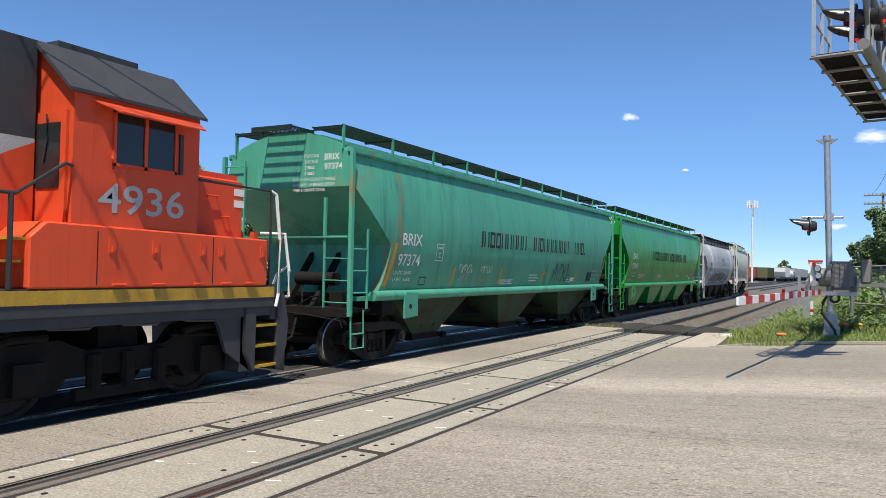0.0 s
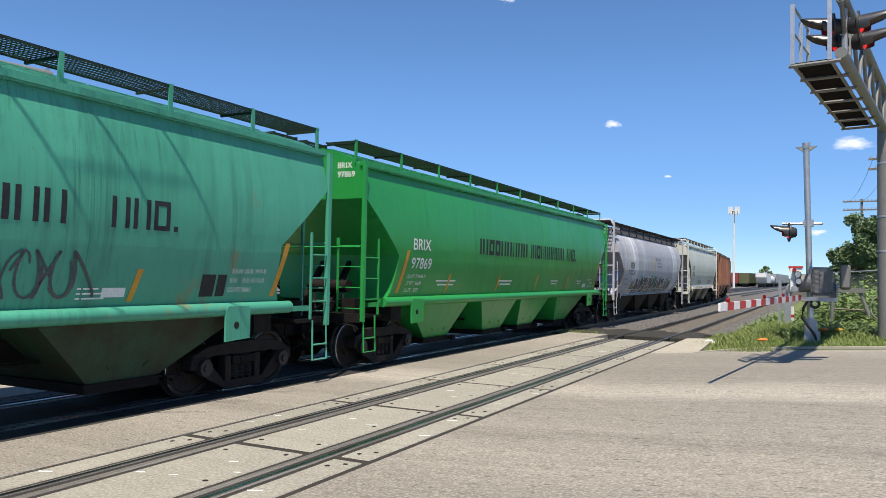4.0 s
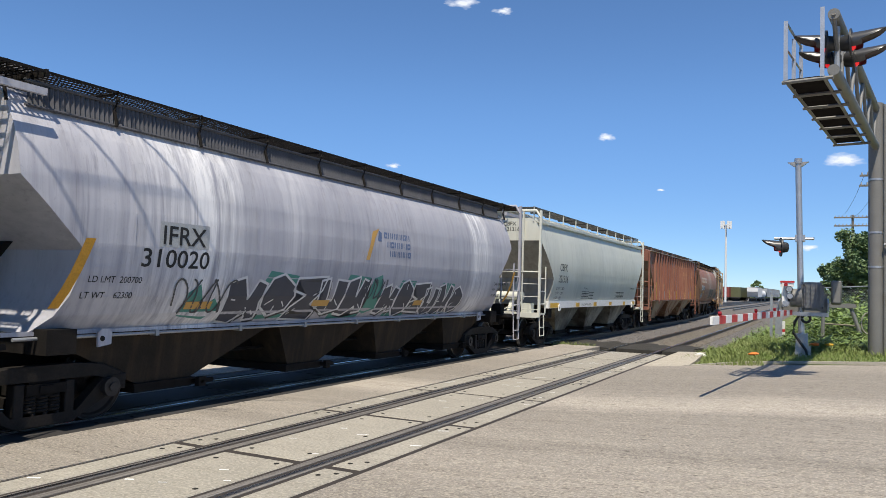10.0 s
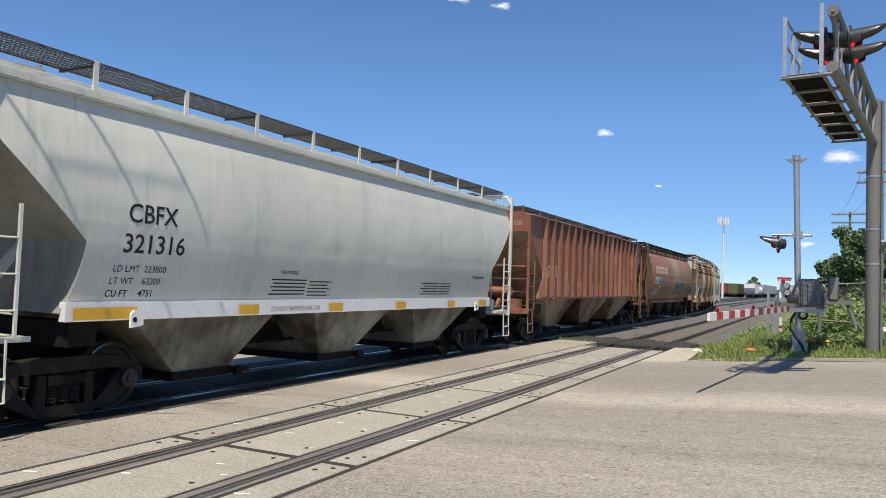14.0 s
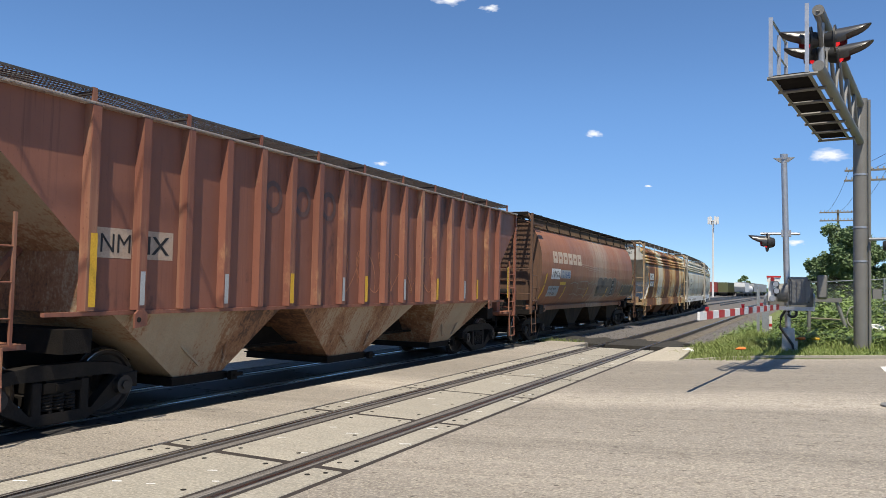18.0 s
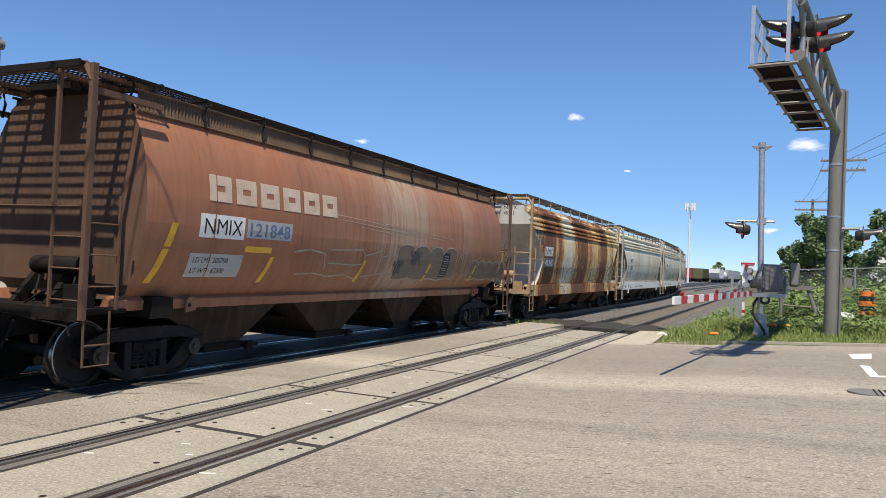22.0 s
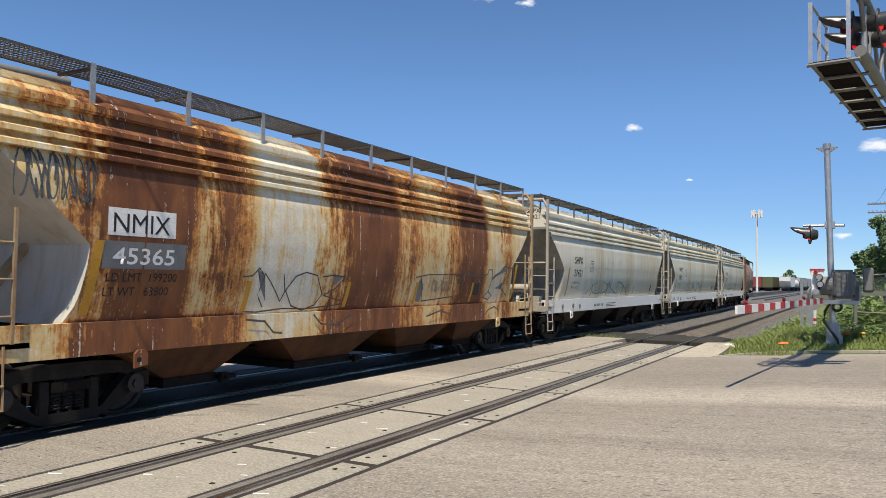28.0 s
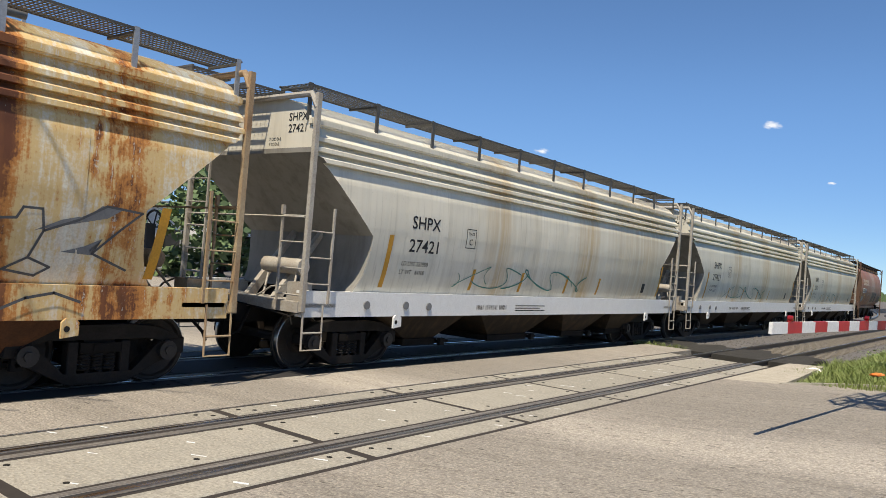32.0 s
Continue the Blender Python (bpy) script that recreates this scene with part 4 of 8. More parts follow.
def burner(car, W, y0, y1, z0, z1, n, seed):
    """Chunky sprayed forms with a pale edge round a dark filling, no letters."""
    g = random.Random(seed)
    edge, fill, shine, fade, shadow = [], [], [], [], []
    w = (y1 - y0) / n
    for k in range(n):
        a, b = y0 + w * k - 0.06 * w, y0 + w * (k + 1) + 0.05 * w
        lean, top, low = g.uniform(-0.10, 0.16), z1 - g.uniform(0.0, 0.16), z0 + g.uniform(-0.06, 0.08)
        mid = low + (top - low) * g.uniform(0.4, 0.6)
        kind = k % 4
        if kind == 0:
            p = [(a, low), (a + lean * 0.4, mid), (a + lean, top - 0.05), (a + lean + 0.45 * w, top + 0.04), (a + 0.6 * w, mid), (b - 0.3 * w, top), (b, top - 0.06), (b - 0.08, mid - 0.05), (b, low + 0.03), (b - 0.3 * w, low), (b - 0.4 * w, mid - 0.2), (a + 0.4 * w, low - 0.04)]
        elif kind == 1:
            p = [(a + 0.1 * w, low + 0.1), (a + 0.04 * w, mid), (a + 0.25 * w, top - 0.03), (a + 0.6 * w, top + 0.05), (b - 0.06 * w, top - 0.14), (b, mid), (b - 0.15 * w, low + 0.06), (a + 0.5 * w, low - 0.05)]
        elif kind == 2:
            p = [(a, low), (a + 0.1 * w, low + 0.2), (a + 0.5 * w, mid + 0.02), (a + 0.04 * w, mid + 0.1), (a + 0.1 * w, top), (b + 0.1 * w, top + 0.05), (b, mid + 0.12), (b - 0.3 * w, low + 0.26), (b, low + 0.2), (b - 0.02, low - 0.04)]
        else:
            p = [(a + 0.05 * w, low + 0.08), (a, top - 0.03), (a + 0.34 * w, top + 0.02), (a + 0.38 * w, mid - 0.08), (a + 0.6 * w, mid - 0.1), (a + 0.64 * w, top), (b, top - 0.02), (b - 0.05 * w, low + 0.05), (a + 0.5 * w, low - 0.05)]
        c = Vector((sum(q[0] for q in p) / len(p), sum(q[1] for q in p) / len(p)))
        fill.append(p)
        shadow.append([(y + 0.05, z - 0.05) for y, z in p])
        edge += line_poly(p + p[:1], 0.02)
        for j in range(3):
            h = Vector(p[g.randrange(len(p))])
            e = h + (c - h) * g.uniform(0.4, 0.75)
            shine += line_poly([tuple(h + (c - h) * 0.25), tuple(e)], 0.011)
        fade.append([(a - 0.1, low - 0.1), (a - 0.16, mid), (a + 0.1, top + g.uniform(0.02, 0.1)), (b, top + 0.03), (b + 0.1, mid), (b + 0.06, low - 0.08)])
    patch(car, "graffiti", fade[1::3], M["graf_teal"], W, 0.003, "dull teal sprayed ground")
    patch(car, "graffiti", shadow, M["black"], W, 0.0045, "black sprayed backing")
    patch(car, "graffiti", fill, M["graf_navy"], W, 0.006, "dark navy sprayed forms")
    patch(car, "graffiti", edge, M["graf_edge"], W, 0.0075, "pale edge of the sprayed forms")
    patch(car, "graffiti", shine, M["graf_edge"], W, 0.009, "pale highlights on the sprayed forms")


def lettering(car, words, size, side, y, z, material, label="", width=None, width_at=None):
    """Painted words: side 's' on the flank that faces +x, 'e' on the near end; y is the start along the flank or x on the end."""
    me = text_mesh(words, size, width)
    if not len(me.vertices):
        return None
    bm = bmesh.new()
    bm.from_mesh(me)
    bpy.data.meshes.remove(me)
    for v in bm.verts:
        v.co = (0, y + v.co.x, z + v.co.y) if side == "s" else (y + v.co.x, width_at - 0.004, z + v.co.y)
    if side == "s":
        wrap(bm, width_at, 0.0055)
    return tagged(part("lettering", bm, material, car, label or "painted words", 0), kind="stuff")


def marks(car, spans, z, h, material, width_at, label, off=0.0045):
    """Upright painted blocks on the flank, one after another; spans are (start, end) along it."""
    return patch(car, "marking", [[(a, z), (b, z), (b, z + h), (a, z + h)] for a, b in spans], material, width_at, off, label)


def blocks(car, spans, z, h, material, width_at, label, weight=0.2):
    """Company lettering as plain bars: each word a string of b (one bar), n (two bars) and o (closed frame), set over its span."""
    for word, a, b in spans:
        units = sum(0.42 if c == "b" else 1.0 for c in word)
        u = (b - a) / units
        y = a
        for c in word:
            w = (0.42 if c == "b" else 1.0) * u
            y0, y1, t = y + 0.09 * u, y + w - 0.09 * u, weight * u
            if c == "b":
                rects = [(y0, y1, z, z + h)]
            else:
                rects = [(y0, y0 + t, z, z + h), (y1 - t, y1, z, z + h)]
                if c == "o":
                    rects += [(y0 + t, y1 - t, z, z + t), (y0 + t, y1 - t, z + h - t, z + h)]
            patch(car, "marking", [[(p, r), (q, r), (q, v), (p, v)] for p, q, r, v in rects], material, width_at, 0.0045, label)
            y += w


def scrawl(car, y, z, w, h, material, width_at, seed, label, n=5, r=0.02, off=0.010):
    """Spray-painted loops and zigzags, no letters."""
    g = random.Random(seed)
    bm = bmesh.new()
    for k in range(n):
        c = y + w * (k + 0.5) / n
        pts = []
        ph, lo = g.uniform(0, 6), g.uniform(0.6, 1.6)
        for i in range(26):
            a = i / 25
            py = c + (a - 0.5) * w / n * 1.5 + 0.28 * w / n * math.sin(ph + 9 * lo * a)
            pz = z + h * (0.5 + 0.48 * math.sin(ph * 2 + 6.5 * lo * a))
            pts.append((py, pz))
        rr = r * g.uniform(0.7, 1.4)
        for m_, ((a, b), (c2, d)) in enumerate(zip(pts, pts[1:])):
            v = Vector((c2 - a, d - b))
            if v.length < 1e-4:
                continue
            q = Vector((-v.y, v.x)).normalized() * rr
            e = v.normalized() * rr * 0.6
            bm.faces.new([bm.verts.new((width_at(pz) + off + 0.0005 * k + 0.0022 * (m_ % 2), py, pz)) for py, pz in
                          ((a - e.x + q.x, b - e.y + q.y), (a - e.x - q.x, b - e.y - q.y), (c2 + e.x - q.x, d + e.y - q.y), (c2 + e.x + q.x, d + e.y + q.y))])
    return tagged(part("graffiti", bm, material, car, label, 0), kind="stuff")


def ladder(bm, a, b, z0, z1, r=0.013, step=0.38, rail=0.017, first=0.15):
    """Two stiles at the plan points a and b, and rungs between them."""
    for p in (a, b):
        box(bm, p[0] - rail, p[0] + rail, p[1] - rail, p[1] + rail, z0, z1)
    z = z0 + first
    while z < z1 - 0.05:
        tube(bm, [(*a, z), (*b, z)], r, 6)
        z += step


def hopper(y0, L, tab, ztop, paint, label, cut=(3.05, 2.15, 1.5, 1.22), sill="pipe", sill_mat=None, post_z=None,
           hopper_mat=None, ladder_mat=None, shell_in=0.05, board=True, ribs=0, flare=0.0, board_mat=None, board_z=None, stile=2.6, funnels=(), arch=False, end_mat=None, end_top=9.0, post_mat=None):
    """A covered hopper car. Its origin lies on the track at its near corner posts; it reaches to y = L."""
    car = thing("hopper_car", label, "rail car", "train")
    car.matrix_basis = pose(TX, y0, 0)
    zb, z1, dy, dy0 = cut
    zs = [z for z, w in tab]
    zlow, zeave = zs[0], zs[-1]
    W = lambda z: lerp_table(tab, z)
    ladder_mat = ladder_mat or paint
    sill_mat = sill_mat or paint
    hopper_mat = hopper_mat or M["stain_shade"]
    board_mat = board_mat or M["grime"]

    def start(z):
        if z >= zb:
            return shell_in
        if z >= z1:
            return shell_in + (dy - shell_in) * (zb - z) / (zb - z1)
        k = (z1 - z) / max(0.01, z1 - zlow)
        return dy0 + (dy - dy0) * math.sqrt(max(0.0, 1 - k * k * 0.92))

    rows = sorted(set(zs + [zb, z1] + [zlow + (zeave - zlow) * i / 12 for i in range(13)]))
    sect = [(W(z), z, start(z)) for z in rows]
    we = W(zeave)
    for i in range(1, 7):
        a = math.pi / 2 * i / 6
        if arch:
            k = 1 - i / 6
            sect.append((we * k, zeave + 0.08 + (ztop - zeave - 0.08) * (1 - k * k), shell_in))
        else:
            sect.append((we * math.cos(a), zeave + (ztop - zeave) * math.sin(a), shell_in))
    nc = 14
    bm = bmesh.new()
    grid = {}
    for s in (1, -1):
        for i, (w, z, st) in enumerate(sect):
            if w < 0.01 and s == -1:
                for j in range(nc + 1):
                    grid[s, i, j] = grid[1, i, j]
                continue
            for j in range(nc + 1):
                grid[s, i, j] = bm.verts.new((s * max(w, 0.0), st + (L - 2 * st) * j / nc, z))
        for i in range(len(sect) - 1):
            for j in range(nc):
                vs = [grid[s, i, j], grid[s, i, j + 1], grid[s, i + 1, j + 1], grid[s, i + 1, j]]
                bm.faces.new(list(dict.fromkeys(vs)))
    for j in (0, nc):
        for i in range(len(sect) - 1):
            vs = list(dict.fromkeys([grid[1, i, j], grid[1, i + 1, j], grid[-1, i + 1, j], grid[-1, i, j]]))
            if len(vs) > 2:
                bm.faces.new(vs).material_index = 1 if end_mat and sect[i + 1][1] < end_top else 0
    bm.faces.new([grid[1, 0, j] for j in range(nc + 1)] + [grid[-1, 0, j] for j in range(nc, -1, -1)])
    body = part("body", bm, paint, car, "", 32)
    if end_mat:
        body.data.materials.append(end_mat)

    # top chord that overhangs the flank
    if (zeave > 3.82 or flare) and shell_in < 0.5:
        for s in (1, -1):
            bm = bmesh.new()
            if ribs:
                box(bm, s * (we - 0.03), s * (we + 0.12), 0.02, L - 0.02, zeave + 0.0, zeave + 0.035)
            else:
                box(bm, s * (we - 0.03), s * (we + 0.085), 0.02, L - 0.02, zeave - 0.02, zeave + 0.10)
            bmesh.ops.bevel(bm, geom=list(bm.edges), offset=0.012 if ribs else 0.025, segments=2, affect="EDGES")
            part("top_chord", bm, M["eave_sunlit"] if ribs else paint, car)

    # side sill
    for s in (1, -1):
        bm = bmesh.new()
        w = W(zlow)
        if sill == "pipe":
            tube(bm, [(s * (w + 0.06), 0.9, zlow - 0.02), (s * (w + 0.06), L - 0.9, zlow - 0.02)], 0.10, 12)
            box(bm, s * (w - 0.06), s * (w + 0.08), 0.35, L - 0.35, zlow - 0.10, zlow - 0.02)
        elif sill == "deep":
            pp = [(w - 0.05, zlow + 0.03), (w + 0.10, zlow + 0.03), (w + 0.10, zlow - 0.37), (w - 0.05, zlow - 0.37), (w - 0.05, zlow - 0.33), (w + 0.04, zlow - 0.33), (w + 0.04, zlow - 0.01), (w - 0.05, zlow - 0.01)]
            a = [bm.verts.new((s * x, 0.05, z)) for x, z in pp]
            b = [bm.verts.new((s * x, L - 0.05, z)) for x, z in pp]
            bm.faces.new(a)
            bm.faces.new(b)
            for i in range(8):
                bm.faces.new((a[i], a[(i + 1) % 8], b[(i + 1) % 8], b[i]))
        elif sill == "band":
            box(bm, s * (w - 0.02), s * (w + 0.09), 1.2, L - 1.2, zlow - 0.10, zlow + 0.14)
        elif sill == "angle":
            box(bm, s * (w - 0.02), s * (w + 0.05), 0.9, L - 0.9, zlow - 0.03, zlow + 0.02)
        elif sill == "fold":
            prism_pts = [(w - 0.1, zlow - 0.16), (w + 0.10, zlow - 0.14), (w + 0.12, zlow + 0.0), (w + 0.02, zlow + 0.06)]
            a = [bm.verts.new((s * x, 0.7, z)) for x, z in prism_pts]
            b = [bm.verts.new((s * x, L - 0.7, z)) for x, z in prism_pts]
            bm.faces.new(a)
            bm.faces.new(b)
            for i in range(4):
                bm.faces.new((a[i], a[(i + 1) % 4], b[(i + 1) % 4], b[i]))
        part("side_sill", bm, sill_mat, car)
        if sill == "angle" and not ribs:
            bm = bmesh.new()
            tube(bm, [(s * (w + 0.10), 1.0, zlow - 0.06), (s * (w + 0.10), L - 1.0, zlow - 0.06)], 0.022, 8)
            for k in range(9):
                y = 1.4 + (L - 2.8) * k / 8
                box(bm, s * (w + 0.02), s * (w + 0.14), y - 0.03, y + 0.03, zlow - 0.10, zlow - 0.02)
            part("sill_rod", bm, M["galv"], car, "long steel rod clipped along the sill")

    # funnels and gates
    wb = W(zlow) - 0.03
    zf = zlow - (0.36 if sill == "deep" else 0.14 if sill == "fold" else 0.02)
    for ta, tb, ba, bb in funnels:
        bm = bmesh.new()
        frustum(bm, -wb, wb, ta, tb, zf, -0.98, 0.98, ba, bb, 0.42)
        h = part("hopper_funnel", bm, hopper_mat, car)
        bm = bmesh.new()
        box(bm, -1.0, 1.0, ba - 0.05, bb + 0.05, 0.30, 0.43)
        box(bm, -1.03, 1.03, ba - 0.09, bb + 0.09, 0.40, 0.43)
        for x in (-0.94, 0.94):
            box(bm, x - 0.03, x + 0.03, bb, bb + 0.55, 0.31, 0.37)
        tube(bm, [(-1.12, bb + 0.16, 0.36), (1.12, bb + 0.16, 0.36)], 0.03, 6)
        for x in (-1.1, 1.06):
            box(bm, x - 0.02, x + 0.06, bb + 0.09, bb + 0.23, 0.29, 0.43)
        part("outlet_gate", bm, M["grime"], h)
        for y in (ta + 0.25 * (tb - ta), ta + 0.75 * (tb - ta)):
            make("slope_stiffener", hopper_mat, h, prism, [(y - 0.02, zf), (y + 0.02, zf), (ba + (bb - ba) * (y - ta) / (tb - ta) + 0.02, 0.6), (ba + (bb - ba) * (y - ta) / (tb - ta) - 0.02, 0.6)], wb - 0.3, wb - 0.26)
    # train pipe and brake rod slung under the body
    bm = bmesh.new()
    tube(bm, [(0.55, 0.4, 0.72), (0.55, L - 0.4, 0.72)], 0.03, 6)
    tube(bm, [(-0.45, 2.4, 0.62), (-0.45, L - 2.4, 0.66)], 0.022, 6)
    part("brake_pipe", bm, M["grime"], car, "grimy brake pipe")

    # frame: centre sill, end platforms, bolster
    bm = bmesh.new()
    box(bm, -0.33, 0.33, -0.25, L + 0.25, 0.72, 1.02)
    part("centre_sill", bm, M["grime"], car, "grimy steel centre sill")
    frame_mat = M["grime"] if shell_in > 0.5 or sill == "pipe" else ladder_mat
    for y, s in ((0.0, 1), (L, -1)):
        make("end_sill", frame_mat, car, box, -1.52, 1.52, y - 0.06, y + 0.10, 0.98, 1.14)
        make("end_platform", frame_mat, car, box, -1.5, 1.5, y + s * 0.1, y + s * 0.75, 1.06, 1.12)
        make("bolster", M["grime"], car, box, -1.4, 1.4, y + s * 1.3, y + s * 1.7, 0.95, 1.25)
        for x in (-0.34, 0.34):
            make("end_brace", frame_mat, car, prism, [(y + s * 0.4, 1.1), (y + s * 0.6, 1.1), (y + s * 1.5, 2.3), (y + s * 1.4, 2.3)], x - 0.05, x + 0.05)
    for y, s in ((0, -1), (L, 1)):
        bm = bmesh.new()
        box(bm, -0.13, 0.13, y, y + s * 0.46, 0.74, 0.98)
        box(bm, -0.17, 0.17, y + s * 0.38, y + s * 0.56, 0.70, 1.0)
        tube(bm, [(0.35, y, 0.95), (0.5, y + s * 0.3, 0.6), (0.3, y + s * 0.5, 0.45)], 0.025, 6)
        tube(bm, [(0.2, y + s * 0.35, 1.06), (0.8, y + s * 0.2, 1.0), (1.4, y + s * 0.08, 0.92), (1.45, y + s * 0.08, 0.8)], 0.014, 6)
        part("coupler", bm, M["grime"], car, "rusty knuckle coupler with its lever")

    # corner posts and ladders
    pz = post_z or zeave + 0.05
    for y, s in ((0.0, 1), (L, -1)):
        for x in (1, -1):
            make("corner_post", ladder_mat, car, box, x * 1.515, x * 1.585, y - 0.04, y + 0.04, 1.0, pz)
            bm = bmesh.new()
            ladder(bm, (x * 1.56, y + s * 0.01), (x * 1.575, y + s * 0.50), 1.12, 2.60, step=0.40, first=0.30)
            tube(bm, [(x * 1.56, y + s * 0.02, 1.02), (x * 1.58, y + s * 0.02, 0.42), (x * 1.58, y + s * 0.42, 0.42), (x * 1.56, y + s * 0.42, 1.1)], 0.018, 6)
            tube(bm, [(x * 1.58, y + s * 0.02, 0.68), (x * 1.58, y + s * 0.42, 0.68)], 0.016, 6)
            part("side_ladder", bm, ladder_mat, car)
        bm = bmesh.new()
        ladder(bm, (1.54, y - s * 0.02), (0.98, y - s * 0.02), 1.12, 2.50, step=0.40, first=0.12)
        box(bm, 0.955, 1.005, y - s * 0.02 - 0.025, y - s * 0.02 + 0.025, 2.45, stile)
        tube(bm, [(1.5, y - s * 0.05, 2.42), (-1.5, y - s * 0.05, 2.42)], 0.016, 6)
        part("end_ladder", bm, ladder_mat, car)
        bm = bmesh.new()
        ladder(bm, (-1.54, y - s * 0.02), (-1.0, y - s * 0.02), 1.12, pz - 0.1, step=0.40, first=0.30)
        part("end_ladder", bm, ladder_mat, car)

    # brake gear on both ends
    for y, s in ((0.0, 1), (L, -1)):
        bm = bmesh.new()
        tube(bm, [(-0.2, y + s * 0.7, 1.65), (0.75, y + s * 0.7, 1.65)], 0.13, 12)
        for x in (-0.1, 0.6):
            tube(bm, [(x, y + s * 0.7, 1.6), (x + 0.25, y + s * 0.4, 1.15)], 0.018, 6)
        tube(bm, [(1.1, y + s * 0.3, 1.1), (0.9, y + s * 0.5, 1.4), (0.4, y + s * 0.35, 1.3), (0.1, y + s * 0.3, 1.12)], 0.015, 6)
        box(bm, 0.9, 1.2, y + s * 0.25, y + s * 0.5, 1.12, 1.42)
        part("brake_gear", bm, frame_mat, car)
    bm = bmesh.new()
    c = Vector((-0.75, L + 0.12, 2.1))
    wheel = [c + Vector((0.26 * math.cos(a), 0, 0.26 * math.sin(a))) for a in [2 * math.pi * i / 20 for i in range(21)]]
    tube(bm, wheel, 0.018, 6)
    for i in range(5):
        a = 2 * math.pi * i / 5
        tube(bm, [c, c + Vector((0.26 * math.cos(a), 0, 0.26 * math.sin(a)))], 0.012, 5)
    box(bm, -0.85, -0.65, L - 0.05, L + 0.1, 1.6, 2.15)
    part("brake_wheel", bm, M["black"], car, "black hand brake wheel")

    # roof walkways
    if board:
        z = board_z or ztop + 0.14
        ya0, yb0 = (shell_in - 0.1, L - shell_in + 0.1) if shell_in > 0.5 else (0.0, L)
        for s in (1, -1):
            bm = bmesh.new()
            grating(bm, s * 0.62, s * 1.30, ya0, yb0, z, 0.055, 7)
            part("roof_walkway", bm, board_mat, car, "dark steel grating walkway", 0)
        for ya, yb in ((-0.42, 0.22), (L - 0.22, L + 0.42)) if shell_in < 0.5 else ((-0.12, shell_in + 0.35), (L - shell_in - 0.35, L + 0.12)):
            hw = 0.46 if shell_in < 0.5 else 1.42
            bm = bmesh.new()
            grating(bm, -hw, hw, ya, yb, z - 0.03, 0.07 if shell_in > 0.5 else 0.09, 24 if shell_in > 0.5 else 9)
            for y in (ya, yb):
                box(bm, -hw - 0.02, hw + 0.02, y - 0.015, y + 0.015, z - 0.09, z + 0.0)
            tagged(part("end_walkway", bm, board_mat, car, "steel grating crossover", 0), kind="stuff")
        nb = 10
        for i in range(nb + 1):
            y = ya0 + 0.05 + (yb0 - ya0 - 0.1) * i / nb
            for s in (1, -1):
                bm = bmesh.new()
                if shell_in > 0.5:
                    tube(bm, [(s * 1.30, y, z + 0.02), (s * 1.32, y, z - 0.10), (s * 1.27, y, z - 0.24), (s * 1.33, y, z - 0.44)], 0.022, 6)
                    tube(bm, [(s * 0.64, y - 0.04, z - 0.03), (s * 1.30, y - 0.04, z - 0.03)], 0.02, 6)
                else:
                    zr = zeave + 0.06
                    prism(bm, [(y - 0.035, zr), (y + 0.035, zr), (y + 0.035, z + 0.03), (y - 0.035, z + 0.03)], s * 1.285, s * 1.31)
                    arm = bmesh.new()
                    prism(arm, [(y - 0.018, z - 0.055), (y + 0.018, z - 0.055), (y + 0.018, z - 0.018), (y - 0.018, z - 0.018)], s * 0.62, s * 1.28)
                    part("walkway_arm", arm, board_mat, car, "", 0)
                part("walkway_bracket", bm, board_mat if shell_in > 0.5 else post_mat or ladder_mat, car, "", 0)
        for i in range(9):
            y = 1.4 + (L - 2.8) * i / 8
            bm = bmesh.new()
            hz = ztop + (0.06 if shell_in > 0.5 else 0.012)
            box(bm, -0.40, 0.40, y - (L - 2.8) / 16.4, y + (L - 2.8) / 16.4, ztop - 0.09, hz)
            for d in (-0.6, 0.0, 0.6) if shell_in > 0.5 else ():
                box(bm, -0.43, 0.43, y + d - 0.03, y + d + 0.03, hz - 0.08, hz + 0.025)
            part("roof_hatch", bm, board_mat if shell_in > 0.5 else paint, car, "", 0)
    # frame that carries the end of the walkway
    if pz > zeave + 0.3 or shell_in > 0.5:
        for y, s in ((0.0, 1), (L, -1)):
            bm = bmesh.new()
            tube(bm, [(1.54, y, pz - 0.22), (1.40, y, pz), (-1.40, y, pz), (-1.54, y, pz - 0.22)], 0.05, 8)
            if shell_in > 0.5:
                for x in (-1.2, -0.72, 0.72, 1.2):
                    box(bm, x - 0.04, x + 0.04, y, y + s * (shell_in + 0.3), pz - 0.06, pz)
                for x in (1.5, -1.5):
                    box(bm, x - 0.03, x + 0.03, y, y + s * (shell_in + 0.3), pz - 0.36, pz - 0.28)
            part("end_frame", bm, ladder_mat, car)

    # ribs
    for i in range(ribs):
        y = 1.45 + (L - 2.9) * i / (ribs - 1)
        for s in (1, -1):
            bm = bmesh.new()
            w = W(2.5)
            z0 = zlow + 0.03
            prof = ((0.0, -0.09), (0.115, -0.062), (0.115, 0.062), (0.0, 0.09))
            a = [bm.verts.new((s * (w + p), y + q, z0)) for p, q in prof]
            b = [bm.verts.new((s * (w + p), y + q, zeave - 0.004)) for p, q in prof]
            for k in range(3):
                bm.faces.new((a[k], a[k + 1], b[k + 1], b[k]))
            bm.faces.new(a)
            bm.faces.new(b)
            part("rib", bm, M["rib_brown"], car, "", 0)
